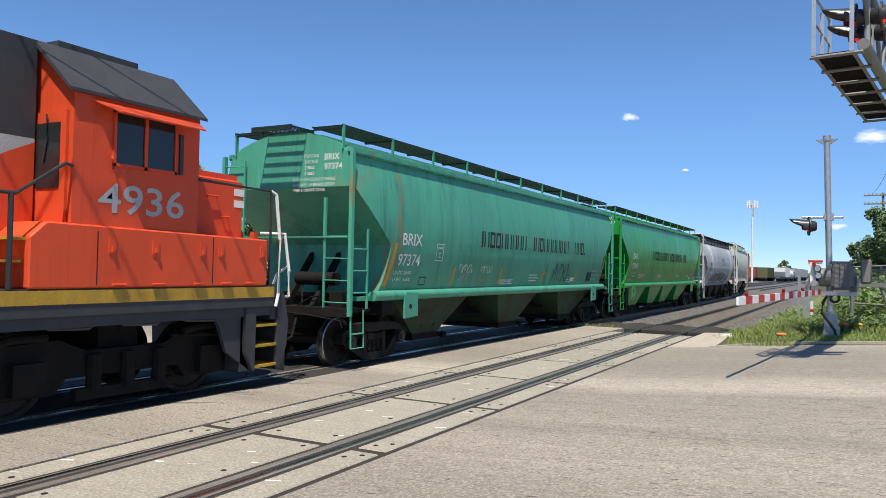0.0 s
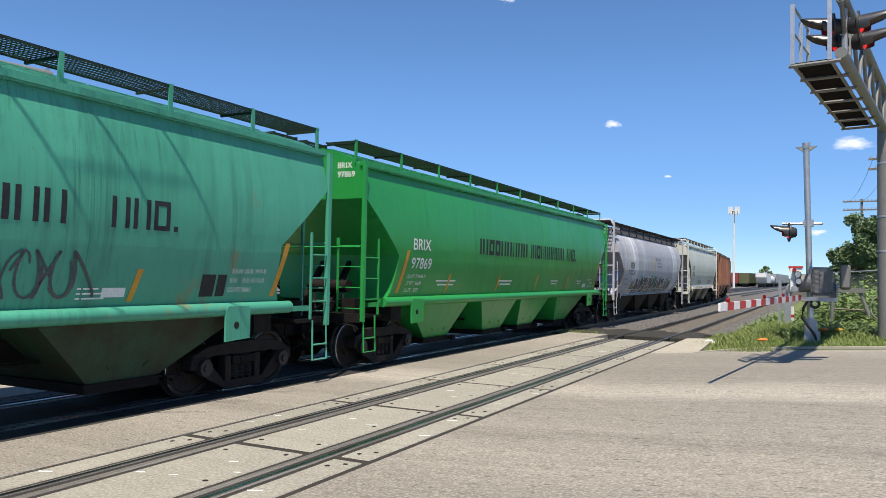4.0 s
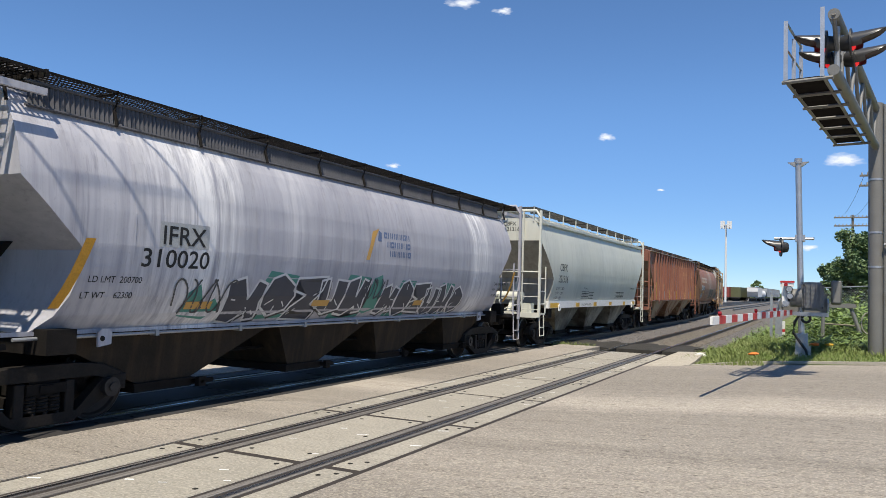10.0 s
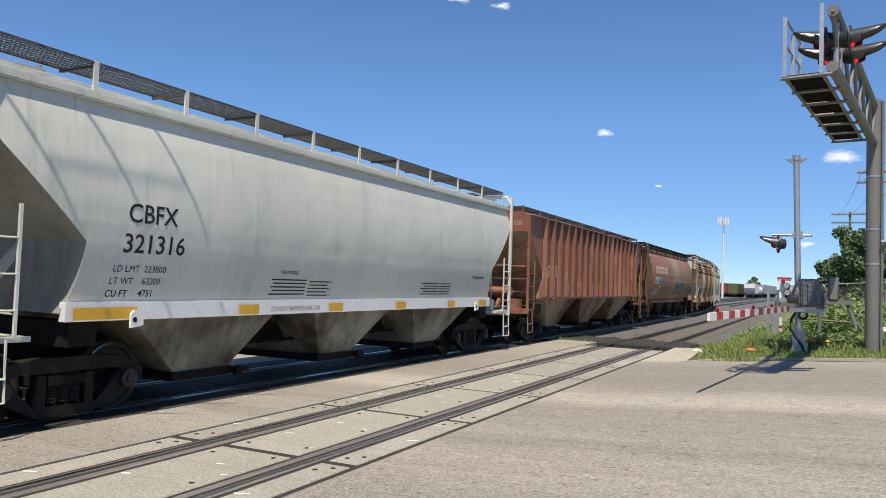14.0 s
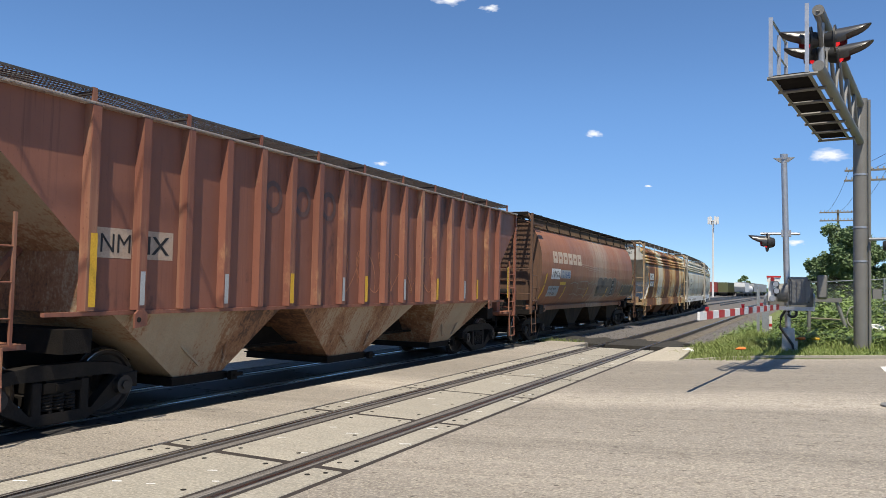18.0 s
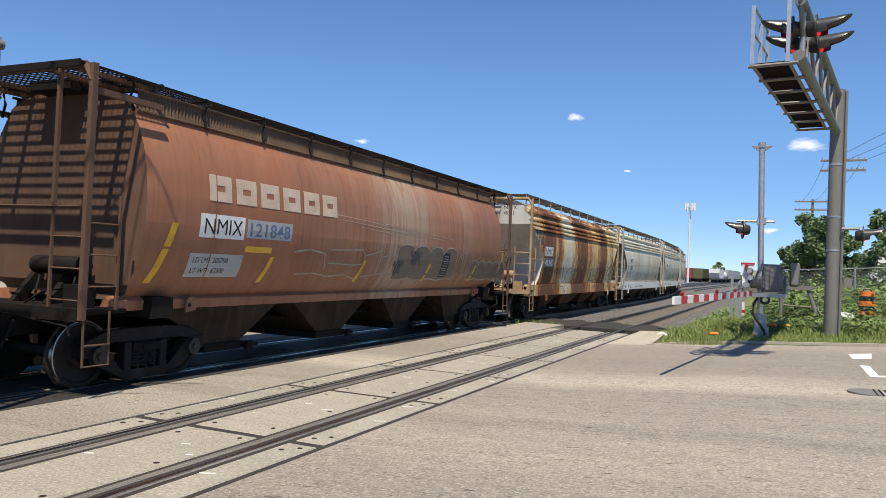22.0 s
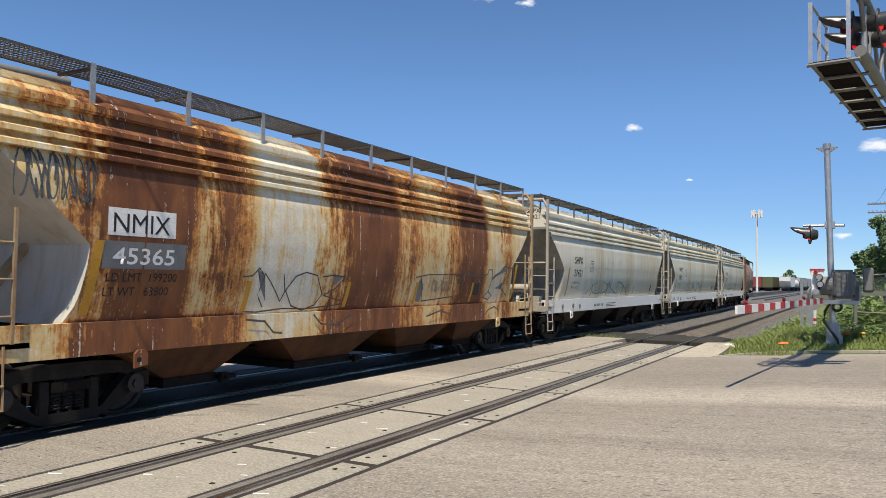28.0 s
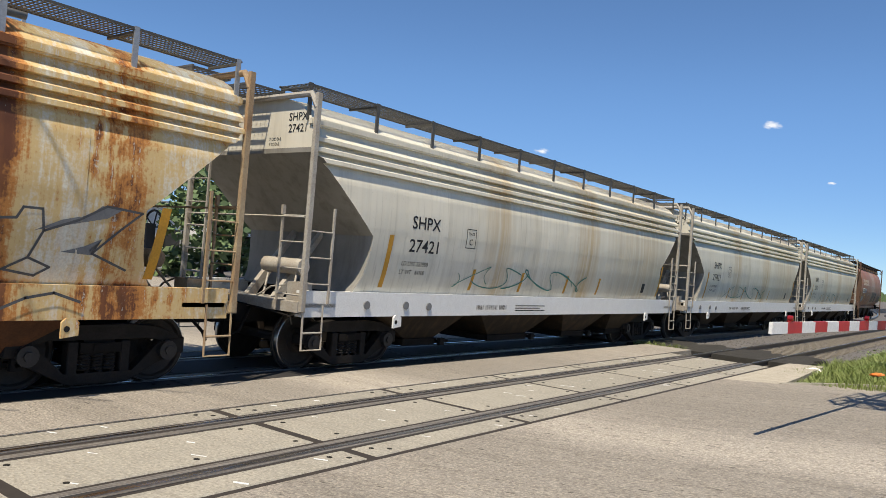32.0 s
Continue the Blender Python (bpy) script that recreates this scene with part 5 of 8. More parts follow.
    # welded seams on smooth flanks
    if not ribs:
        for i in range(1, 7):
            y = L * i / 7
            for s in (1, -1):
                bm = bmesh.new()
                zz = [q for q in rows if start(q) < y < L - start(q)]
                strip = [[bm.verts.new((s * (W(q) + 0.005), y + d, q)) for d in (-0.012, 0.012)] for q in zz]
                for p, q in zip(strip, strip[1:]):
                    bm.faces.new((p[0], p[1], q[1], q[0]))
                part("weld_seam", bm, paint, car, "", 0)

    # jacking plates
    for y in (2.2, L - 2.2):
        bm = bmesh.new()
        w = W(zlow)
        hw, hd = (0.26, 0.46) if sill == "pipe" else (0.10, 0.17)
        lo = zlow - (0.37 if sill == "deep" else 0.0)
        prism(bm, [(y - hw + 0.05, lo + 0.03), (y + hw - 0.05, lo + 0.03), (y + hw, lo - 0.02), (y + hw, lo - hd), (y - hw, lo - hd - 0.03), (y - hw, lo - 0.02)], w + 0.13, w + 0.165)
        jp = part("jacking_plate", bm, sill_mat, car)
        make("hole", M["hole"], jp, tube, [(w + 0.160, y - 0.04, lo - hd * 0.55), (w + 0.169, y - 0.04, lo - hd * 0.55)], 0.055 if sill == "pipe" else 0.035, 12)
        if sill == "pipe":
            for q, s_, dz in ((-0.2, "PULL HERE", 0.16), (0.0, "LIFT HERE", 0.29), (-0.24, "JACK HERE", 0.40)):
                lettering(car, s_, 0.045, "s", y + q, lo - dz, M["white"], "stencilled words", 0.24, lambda z: w + 0.158)

    ta, tb = 1.56, L - 1.56
    add_truck(car, ta)
    add_truck(car, tb)
    CARS.append((car, y0, ta, tb))
    return car, W


def reflectors(car, ys, W, z, h, material, lean=0.0, w=0.11):
    for y in ys:
        bm = bmesh.new()
        n = 4
        rows = [[bm.verts.new((W(z + h * i / n) + 0.006, y + d + lean * i / n, z + h * i / n)) for d in (0, w)] for i in range(n + 1)]
        for a, b in zip(rows, rows[1:]):
            bm.faces.new((a[0], a[1], b[1], b[0]))
        part("reflector", bm, material, car, "yellow reflective strip", 0)


# ---- the cars, from the engine backwards
BL, WH = M["black_letter"], M["white"]


def words(car, W, rows, material):
    """Painted words on the flank: (text, height, y, z) or with a width."""
    for r in rows:
        lettering(car, r[0], r[1], "s", r[2], r[3], material, "painted mark", r[4] if len(r) > 4 else None, W)


def end_words(car, y, rows, material):
    for s, h, x, z in rows:
        lettering(car, s, h, "e", x, z, material, "painted mark", None, y)


car1, W1 = hopper(4.6, 16.9, CURVED, 4.43, M["teal"], "faded teal covered hopper car with rust stains", funnels=((1.7, 5.35, 3.2, 4.25), (6.9, 9.95, 7.8, 8.95), (11.5, 15.2, 12.55, 13.65)), sill="pipe", hopper_mat=M["stain_teal"], stile=3.15, arch=True, board_z=4.47, cut=(3.36, 2.33, 1.3, 1.05), board_mat=M["dark_teal"])
words(car1, W1, [("BRIX", 0.25, 1.72, 2.35, 0.78), ("97374", 0.24, 1.63, 1.94, 0.86), ("LD LMT 224400", 0.075, 1.55, 1.76), ("LT WT   61600", 0.075, 1.57, 1.62), ("EXW 10-8  H 9-8", 0.075, 14.57, 1.88), ("EW    8-8  H 15-0", 0.075, 14.55, 1.74), ("CU FT 5461", 0.075, 14.53, 1.60)], WH)
words(car1, W1, [("WARNING", 0.08, 9.57, 1.76)], M["amber"])
end_words(car1, 0.05, [("BRIX", 0.12, 0.88, 3.86), ("97374", 0.12, 0.88, 3.68), ("7 OC D-5", 0.062, 0.40, 3.92), ("5 IC D-5", 0.062, 0.42, 3.81), ("2 5062", 0.062, 0.42, 3.70), ("2 5063", 0.062, 0.42, 3.59), ("CH 36 1W CLASS C WHLS", 0.062, 0.15, 3.48), ("AAR NO. 24 BRAKE BEAM", 0.062, 0.15, 3.38), ("M901E DRAFT GEAR", 0.062, 0.15, 3.28)], WH)
blocks(car1, [("bnoonnnnn", 5.33, 8.25), ("bnonnnnbnn", 8.73, 11.76), ("nno", 12.32, 13.3)], 2.43, 0.39, BL, W1, "black block of the owner's lettering", 0.2)
marks(car1, [(13.34, 13.41)], 2.43, 0.07, BL, W1, "black block of the owner's lettering")
reflectors(car1, [1.25, 15.5], W1, 1.52, 0.86, M["amber"], 0.2, 0.11)
reflectors(car1, [4.0, 6.65, 9.7, 12.74], W1, 1.5, 0.42, M["amber"], 0.10, 0.09)
scrawl(car1, 10.62, 1.56, 1.46, 0.56, M["graf"], W1, 3, "black spray-painted bubble scrawl", 5, 0.016)
marks(car1, [(13.98, 14.25)], 1.54, 0.32, BL, W1, "black data panel")
marks(car1, [(14.29, 14.50)], 1.54, 0.32, BL, W1, "black data panel")


def plate_box(car, W, y, z, material):
    """A small stencilled square with the clearance plate letter."""
    stroke(car, [[(y, z), (y + 0.30, z), (y + 0.30, z + 0.36), (y, z + 0.36), (y, z)]], 0.008, material, W, 0.0045, "thin stencilled box")
    lettering(car, "PLATE", 0.055, "s", y + 0.05, z + 0.25, material, "stencilled word", 0.2, W)
    lettering(car, "C", 0.12, "s", y + 0.10, z + 0.06, material, "stencilled letter", 0.1, W)


plate_box(car1, W1, 3.16, 2.06, WH)
scrawl(car1, 4.42, 1.80, 0.6, 0.20, WH, W1, 61, "thin white tag", 5, 0.006, 0.004)
scrawl(car1, 4.45, 1.62, 0.45, 0.16, M["far_grey"], W1, 62, "faint grey tag", 4, 0.006, 0.004)
scrawl(car1, 5.57, 1.81, 0.56, 0.15, WH, W1, 63, "thin white tag", 4, 0.006, 0.004)
for k in range(3):
    marks(car1, [(6.71 + 0.04 * k, 7.65 - 0.1 * (k % 2))], 1.61 - 0.05 * k, 0.022, WH, W1, "line of white fine print")
    marks(car1, [(8.75, 9.35 + 0.08 * (k % 2))], 1.74 - 0.08 * k, 0.025, WH, W1, "line of white fine print")
    marks(car1, [(12.0, 12.3 + 0.05 * k)], 1.66 - 0.06 * k, 0.02, WH, W1, "line of white fine print")
stroke(car1, [[(2.62, 1.54), (2.88, 1.54), (2.88, 1.70), (2.62, 1.70), (2.62, 1.54)]], 0.012, M["far_black"], W1, 0.0045, "small placard holder")
marks(car1, [(12.35, 12.7)], 1.56, 0.12, WH, W1, "small white label")
car2, W2 = hopper(22.65, 17.45, CURVED, 4.43, M["green"], "glossy bright green covered hopper car", funnels=((2.1, 5.3, 3.5, 4.65), (5.95, 8.6, 6.85, 8.05), (8.85, 11.5, 9.4, 10.6), (12.15, 15.35, 12.8, 13.95)), sill="pipe", hopper_mat=M["green"], cut=(3.36, 2.3, 1.3, 1.05), arch=True, board_z=4.47, board_mat=M["dark_green"])
words(car2, W2, [("BRIX", 0.25, 1.86, 2.44, 0.78), ("97869", 0.24, 1.84, 2.04, 0.9), ("LD LMT 219400LO", 0.075, 1.74, 1.84), ("LT WT   66600", 0.075, 1.76, 1.69), ("CU FT    5791", 0.075, 1.74, 1.54), ("PAINT APPLIED 04-23", 0.06, 14.85, 1.80), ("BLT 04-23", 0.06, 15.4, 1.68), ("JOB F22034", 0.07, 15.25, 1.56)], WH)
end_words(car2, 0.05, [("BRIX", 0.12, 0.88, 3.96), ("97869", 0.12, 0.88, 3.78)], WH)
blocks(car2, [("bnoonnnnn", 5.22, 8.63), ("bnonnnnbnn", 8.87, 12.0), ("nno", 12.26, 13.18)], 2.45, 0.40, BL, W2, "black block of the owner's lettering", 0.27)
marks(car2, [(13.21, 13.3)], 2.45, 0.08, BL, W2, "black block of the owner's lettering")
for y, w in ((3.1, 1.0), (6.75, 0.93), (11.0, 0.7), (13.8, 0.5)):
    for k in range(2):
        marks(car2, [(y + 0.1 * k, y + w - 0.08 * k)], 1.76 - 0.09 * k, 0.035, WH, W2, "line of white fine print")
reflectors(car2, [1.39, 15.95], W2, 1.52, 0.90, M["amber"], 0.22, 0.12)
reflectors(car2, [3.63, 6.6, 9.6, 12.6], W2, 1.5, 0.44, M["amber"], 0.10, 0.10)
marks(car2, [(14.55, 14.95)], 1.55, 0.13, WH, W2, "small white label")

car3, W3 = hopper(41.3, 16.2, ROUND, 4.18, M["lilac"], "faded lilac-grey round-sided hopper car with graffiti", funnels=((1.4, 5.75, 3.0, 3.95), (5.87, 8.9, 6.3, 7.2), (8.95, 12.1, 9.3, 10.2), (12.15, 14.7, 12.5, 13.3)), sill="angle", cut=(3.0, 2.2, 1.6, 1.1), post_z=4.30, shell_in=0.75, hopper_mat=M["stain_shade"], board_z=4.27, stile=4.28)


def eave_screen(car, L, material):
    """A corrugated strip that closes the trough beside the roof hatches."""
    for s in (1, -1):
        bm = bmesh.new()
        rows = []
        for i in range(int((L - 2.0) / 0.035)):
            y, d = 1.0 + 0.035 * i, 0.014 if i % 2 else -0.014
            rows.append([bm.verts.new((s * (x + d), y, z)) for x, z in ((1.275, 3.84), (1.24, 4.11), (1.19, 4.11))])
        for a, b in zip(rows, rows[1:]):
            for k in range(2):
                bm.faces.new((a[k], a[k + 1], b[k + 1], b[k]))
        tube(bm, [(s * 1.25, 0.95, 4.13), (s * 1.25, L - 0.95, 4.13)], 0.022, 6)
        tube(bm, [(s * 1.29, 0.95, 3.84), (s * 1.29, L - 0.95, 3.84)], 0.02, 6)
        part("eave_screen", bm, material, car, "dark corrugated screen under the walkway", 0)


eave_screen(car3, 16.2, M["screen_grey"])
marks(car3, [(2.72, 3.62)], 2.31, 0.34, M["far_grey"], W3, "pale grey paint patch", 0.002)
words(car3, W3, [("IFRX", 0.26, 2.78, 2.35, 0.78), ("310020", 0.25, 2.46, 2.04, 1.2), ("LD LMT  200700", 0.085, 1.72, 1.82), ("LT WT    62300", 0.085, 1.66, 1.62), ("EXW 10-8  H 8-8", 0.085, 14.3, 1.95), ("EW    8-1  H 14-5", 0.085, 14.28, 1.79), ("CU FT 4650", 0.085, 14.26, 1.63)], BL)
end_words(car3, 0.75, [("IFRX", 0.14, -0.10, 3.86), ("310020", 0.14, -0.16, 3.66)], BL)
for k, wd in enumerate(("onnbnbon", "nonnbno", "nbnbnno")):
    blocks(car3, [(wd, 8.43 + 0.12 * k, 9.5 + 0.03 * k)], 2.82 - 0.18 * k, 0.12, M["blue_letter"], W3, "blue block of lettering", 0.24)
patch(car3, "marking", [[(7.80, 2.36), (7.92, 2.36), (8.10, 2.78), (8.28, 3.0), (8.02, 2.92), (7.90, 2.6)]], M["ochre"], W3, 0.0045, "faded ochre wedge")
patch(car3, "marking", [[(8.20, 2.76), (8.34, 2.74), (8.36, 2.92), (8.26, 2.96)]], M["blue_letter"], W3, 0.0045, "faded blue wedge")
burner(car3, W3, 4.25, 8.05, 1.30, 2.06, 5, 8)
burner(car3, W3, 8.62, 12.5, 1.27, 1.98, 6, 5)
patch(car3, "graffiti", [[(8.05, 1.36), (8.10, 1.7), (8.2, 2.0), (8.5, 2.08), (8.62, 1.8), (8.5, 1.62), (8.6, 1.4), (8.3, 1.3)]], M["graf_teal"], W3, 0.004, "bright teal sprayed splash")
patch(car3, "graffiti", [[(3.36, 1.36), (3.4, 1.7), (3.6, 1.82), (3.75, 1.5), (3.95, 1.62), (4.15, 1.46), (3.9, 1.3)]], M["graf_teal"], W3, 0.003, "dull teal sprayed ground")
scrawl(car3, 3.2, 1.4, 1.0, 0.5, M["graf"], W3, 12, "thin black tag", 4, 0.012)
scrawl(car3, 7.9, 1.6, 0.8, 0.4, M["graf_navy"], W3, 13, "thin dark tag", 4, 0.014)
for a, b, z in ((3.41, 3.93, 1.46), (6.39, 6.89, 1.47), (10.12, 10.5, 1.45)):
    marks(car3, [(a, b)], z, 0.11, M["ochre"], W3, "yellow reflective strip", 0.011)
reflectors(car3, [1.3, 15.3], W3, 1.5, 0.85, M["amber"], 0.3, 0.14)

car4, W4 = hopper(59.3, 15.3, CURVED, 4.43, M["pale"], "pale grey covered hopper car, fairly clean", funnels=((2.2, 5.3, 3.4, 4.5), (6.3, 9.1, 7.0, 8.05), (10.0, 13.1, 10.75, 11.8)), sill="band", sill_mat=M["white"], post_z=4.36, hopper_mat=M["stain_pale"], board_z=4.48, stile=4.34, arch=True, end_mat=M["end_dirty_shade"], end_top=3.5, cut=(3.42, 2.24, 1.35, 1.1), board_mat=M["walk_grey"])
words(car4, W4, [("CBFX", 0.25, 1.93, 2.52, 0.82), ("321316", 0.25, 1.90, 2.13, 1.02), ("LD LMT  223800", 0.09, 1.80, 1.88), ("LT WT    62200", 0.09, 1.78, 1.72), ("CU FT     4751", 0.09, 1.75, 1.56), ("WARNING", 0.07, 5.1, 1.92), ("EXTERIOR PAINT", 0.07, 12.75, 1.98)], BL)
end_words(car4, 0.05, [("CBFX", 0.13, 0.27, 3.90), ("321316", 0.13, 0.30, 3.73)], BL)
SILL4 = lambda z: 1.49
for a, b in ((1.28, 2.22), (4.17, 4.63), (6.56, 7.0), (8.99, 9.4), (11.47, 11.85), (13.3, 13.8)):
    marks(car4, [(a, b)], 1.28, 0.15, M["yellow"], SILL4, "yellow reflective strip")
lettering(car4, "DO NOT HAMMER ON CAR", 0.085, "s", 4.93, 1.31, BL, "stencilled warning", 1.33, SILL4)
for k in range(5):
    marks(car4, [(4.9 + 0.06 * (k % 2), 5.84)], 1.82 - 0.06 * k, 0.022, BL, W4, "line of fine print")
    marks(car4, [(5.92, 6.6 - 0.12 * (k % 2))], 1.80 - 0.06 * k, 0.02, BL, W4, "line of fine print")
    marks(car4, [(10.07 + 0.15 * (k % 2), 11.6)], 1.82 - 0.06 * k, 0.022, BL, W4, "line of fine print")

car5, W5 = hopper(76.15, 16.35, FLAT, 4.22, M["brown"], "rust-brown ribbed covered hopper car", funnels=((1.9, 5.3, 3.5, 4.5), (5.9, 10.1, 7.5, 8.75), (11.2, 14.5, 11.9, 12.9)), sill="angle", cut=(3.5, 2.21, 1.45, 1.45), arch=True, ladder_mat=M["rib_brown"], end_mat=M["rust_tan"], end_top=3.55, ribs=18, hopper_mat=M["rust_tan"], flare=1, post_z=4.02, stile=3.4, board_z=4.27, board_mat=M["walk_grey"])
FL = lambda z: 1.53
marks(car5, [(1.60, 2.14)], 2.14, 0.38, M["ghost"], FL, "pale paint patch", 0.002)
marks(car5, [(2.36, 2.85)], 2.14, 0.38, M["ghost"], FL, "pale paint patch", 0.002)
words(car5, FL, [("NM", 0.25, 1.66, 2.21, 0.46), ("IX", 0.25, 2.40, 2.21, 0.38)], BL)
end_words(car5, 0.05, [("74738", 0.14, 0.80, 3.70)], M["ghost"])
end_words(car5, 0.046, [("NMIX", 0.14, 0.30, 3.68)], BL)
RIB = lambda z: 1.645
reflectors(car5, [1.42, 15.5], RIB, 1.53, 0.90, M["yellow"], 0, 0.10)
reflectors(car5, [5.36, 7.73, 10.9, 13.27], RIB, 1.52, 0.50, M["yellow"], 0, 0.10)
reflectors(car5, [2.2, 3.78, 6.94, 9.32, 12.48], RIB, 1.54, 0.44, M["far_grey"], 0, 0.08)
for i, y in enumerate((4.98, 5.78, 6.57)):
    bm = bmesh.new()
    c = Vector((1.538, y + 0.0, 3.27))
    pts = [c + Vector((0, 0.24 * math.cos(a), 0.27 * math.sin(a))) for a in [2 * math.pi * k / 24 for k in range(25)]]
    for a, b in zip(pts, pts[1:]):
        o = lambda p: c + (p - c) * 0.66
        bm.faces.new([bm.verts.new(p) for p in (a, b, o(b), o(a))])
    part("marking", bm, M["emblem"], car5, "faint dark round emblem", 0)
scrawl(car5, 7.2, 1.68, 3.6, 0.85, M["graf_orange"], FL, 21, "thin orange spray-painted tag", 7, 0.007, 0.004)

car6, W6 = hopper(94.05, 16.0, ROUND, 4.18, M["procor"], "dirty brown round-sided hopper car with old graffiti", funnels=((1.7, 4.6, 2.9, 3.7), (5.1, 7.85, 6.1, 7.0), (8.6, 10.95, 9.4, 10.1), (11.9, 14.3, 12.4, 13.1)), sill="fold", cut=(1.42, 1.30, 0.98, 0.95), post_z=4.22, shell_in=0.9, hopper_mat=M["stain_shade"], board_z=4.25, stile=4.2, ladder_mat=M["end_brown"], end_mat=M["end_brown"])
eave_screen(car6, 16.0, M["screen_rust"])
blocks(car6, [("oooooo", 2.07, 5.75)], 2.70, 0.40, M["ghost_pale"], W6, "pale faded block of the lessor's lettering", 0.25)
marks(car6, [(1.96, 2.98)], 2.14, 0.36, M["white"], W6, "white paint patch", 0.002)
marks(car6, [(3.04, 4.26)], 2.18, 0.30, M["far_grey"], W6, "grey paint patch", 0.002)
words(car6, W6, [("NMIX", 0.25, 2.06, 2.20, 0.86)], BL)
words(car6, W6, [("121848", 0.23, 3.12, 2.21, 1.08)], M["blue_letter"])
marks(car6, [(1.85, 3.05)], 1.54, 0.36, M["far_grey"], W6, "grey paint patch", 0.002)
words(car6, W6, [("LD LMT 200700", 0.085, 1.94, 1.76), ("LT WT   62300", 0.085, 1.94, 1.60)], BL)
marks(car6, [(3.06, 3.75)], 1.95, 0.10, M["yellow"], W6, "yellow label", 0.003)
reflectors(car6, [1.13, 15.0], W6, 1.45, 0.87, M["yellow"], 0.27, 0.13)
reflectors(car6, [3.6, 6.74, 9.98, 13.0], W6, 1.45, 0.44, M["yellow"], 0.16, 0.11)
marks(car6, [(10.87, 11.3)], 1.56, 0.62, BL, W6, "black data panel")
def bubble_row(y0, y1, z0, z1, n):
    """A cloud-like outline: scallops along the top, a wavering foot."""
    pts = [(y0, z0)]
    for k in range(n):
        c, w = y0 + (y1 - y0) * (k + 0.5) / n, (y1 - y0) / n
        for i in range(6):
            a = math.pi * (1 - i / 5)
            pts.append((c + 0.5 * w * math.cos(a), z1 - 0.16 + 0.16 * math.sin(a) + 0.06 * math.sin(3.1 * k)))
    pts.append((y1, z0))
    return pts + [(y1 - (y1 - y0) * i / 8, z0 + 0.03 * math.sin(2.3 * i)) for i in range(1, 8)]


for a, b, z, h, n in ((8.35, 11.75, 1.50, 0.82, 4), (12.8, 15.7, 1.5, 0.55, 5)):
    p = bubble_row(a, b, z, z + h, n)
    patch(car6, "graffiti", [p], M["graf_pale"], W6, 0.004, "dull grey-beige sprayed cloud")
    stroke(car6, [p + p[:1]], 0.018, M["graf_line"], W6, 0.006, "pale outline of a sprayed cloud")
stroke(car6, [[(5.6, 2.08), (6.3, 2.1), (6.8, 2.12), (6.92, 2.0), (6.9, 1.82), (6.5, 1.8), (5.6, 1.82)], [(6.92, 2.0), (7.3, 2.06), (7.6, 2.13), (7.62, 1.9), (7.5, 1.6), (7.0, 1.56), (6.9, 1.78)], [(7.62, 1.98), (8.0, 2.04), (8.28, 2.1), (8.3, 1.84), (8.0, 1.66), (7.6, 1.6)], [(4.6, 1.6), (5.2, 1.62), (5.7, 1.56), (6.3, 1.6), (6.8, 1.5)], [(4.4, 2.0), (4.9, 2.06), (5.4, 2.0), (5.5, 1.7)]], 0.014, M["graf_line"], W6, 0.006, "thin pale sprayed outlines")
scrawl(car6, 9.05, 1.86, 0.5, 0.3, M["graf"], W6, 33, "small dark sprayed tag", 4, 0.016)
scrawl(car6, 8.3, 1.62, 0.35, 0.3, M["graf"], W6, 35, "small dark sprayed tag", 3, 0.014)
scrawl(car6, 11.9, 1.6, 0.9, 0.6, M["graf_line"], W6, 36, "pale sprayed tag", 4, 0.012)
scrawl(car6, 13.2, 1.55, 2.4, 0.4, M["graf"], W6, 37, "thin dark sprayed tag", 7, 0.008)
for y, z in ((6.9, 2.72), (7.6, 2.62), (9.0, 2.66)):
    stroke(car6, [[(y - 1.4, z + 0.05), (y, z), (y + 2.4, z - 0.12)], [(y - 1.0, z - 0.04), (y + 1.8, z - 0.16)]], 0.006, M["ghost"], W6, 0.003, "long pale scratches")
for k in range(9):
    marks(car6, [(10.92 + 0.03 * (k % 3), 11.24)], 1.60 + 0.06 * k, 0.018, M["far_grey"], W6, "line of fine print", 0.006)

car7, W7 = hopper(112.35, 15.3, FLUTED, 4.37, M["rusty"], "heavily rusted white covered hopper car", funnels=((2.0, 4.5, 3.1, 3.95), (5.0, 8.0, 5.9, 7.4), (8.5, 10.9, 9.2, 10.3), (11.2, 13.3, 11.7, 12.6)), sill="deep", cut=(3.42, 2.24, 1.4, 1.08), post_z=4.30, board_z=4.46, hopper_mat=M["stain_rust"], end_mat=M["end_grey"], ladder_mat=M["ladder_rust"], board_mat=M["walk_grey"], post_mat=M["galv"])
marks(car7, [(1.62, 2.66)], 2.37, 0.34, M["white"], W7, "white paint patch", 0.002)
marks(car7, [(1.58, 2.86)], 1.96, 0.34, M["patch"], W7, "dark grey paint patch", 0.002)
words(car7, W7, [("NMIX", 0.25, 1.70, 2.41, 0.86), ("LD LMT  199200", 0.115, 1.66, 1.80), ("LT WT   63800", 0.115, 1.64, 1.62)], BL)
words(car7, W7, [("45365", 0.21, 1.72, 2.02, 0.95)], M["white"])
end_words(car7, 0.05, [("NMIX", 0.14, 0.50, 3.94), ("45365", 0.12, 0.48, 3.74)], BL)
reflectors(car7, [1.36, 14.0], W7, 1.40, 0.90, M["amber"], 0.10, 0.13)
reflectors(car7, [4.05, 6.6, 9.0, 11.6], W7, 1.36, 0.46, M["amber"], 0.05, 0.10)
scrawl(car7, 0.45, 2.72, 1.0, 0.55, M["graf"], W7, 41, "thin black spray-painted tag", 9, 0.011)
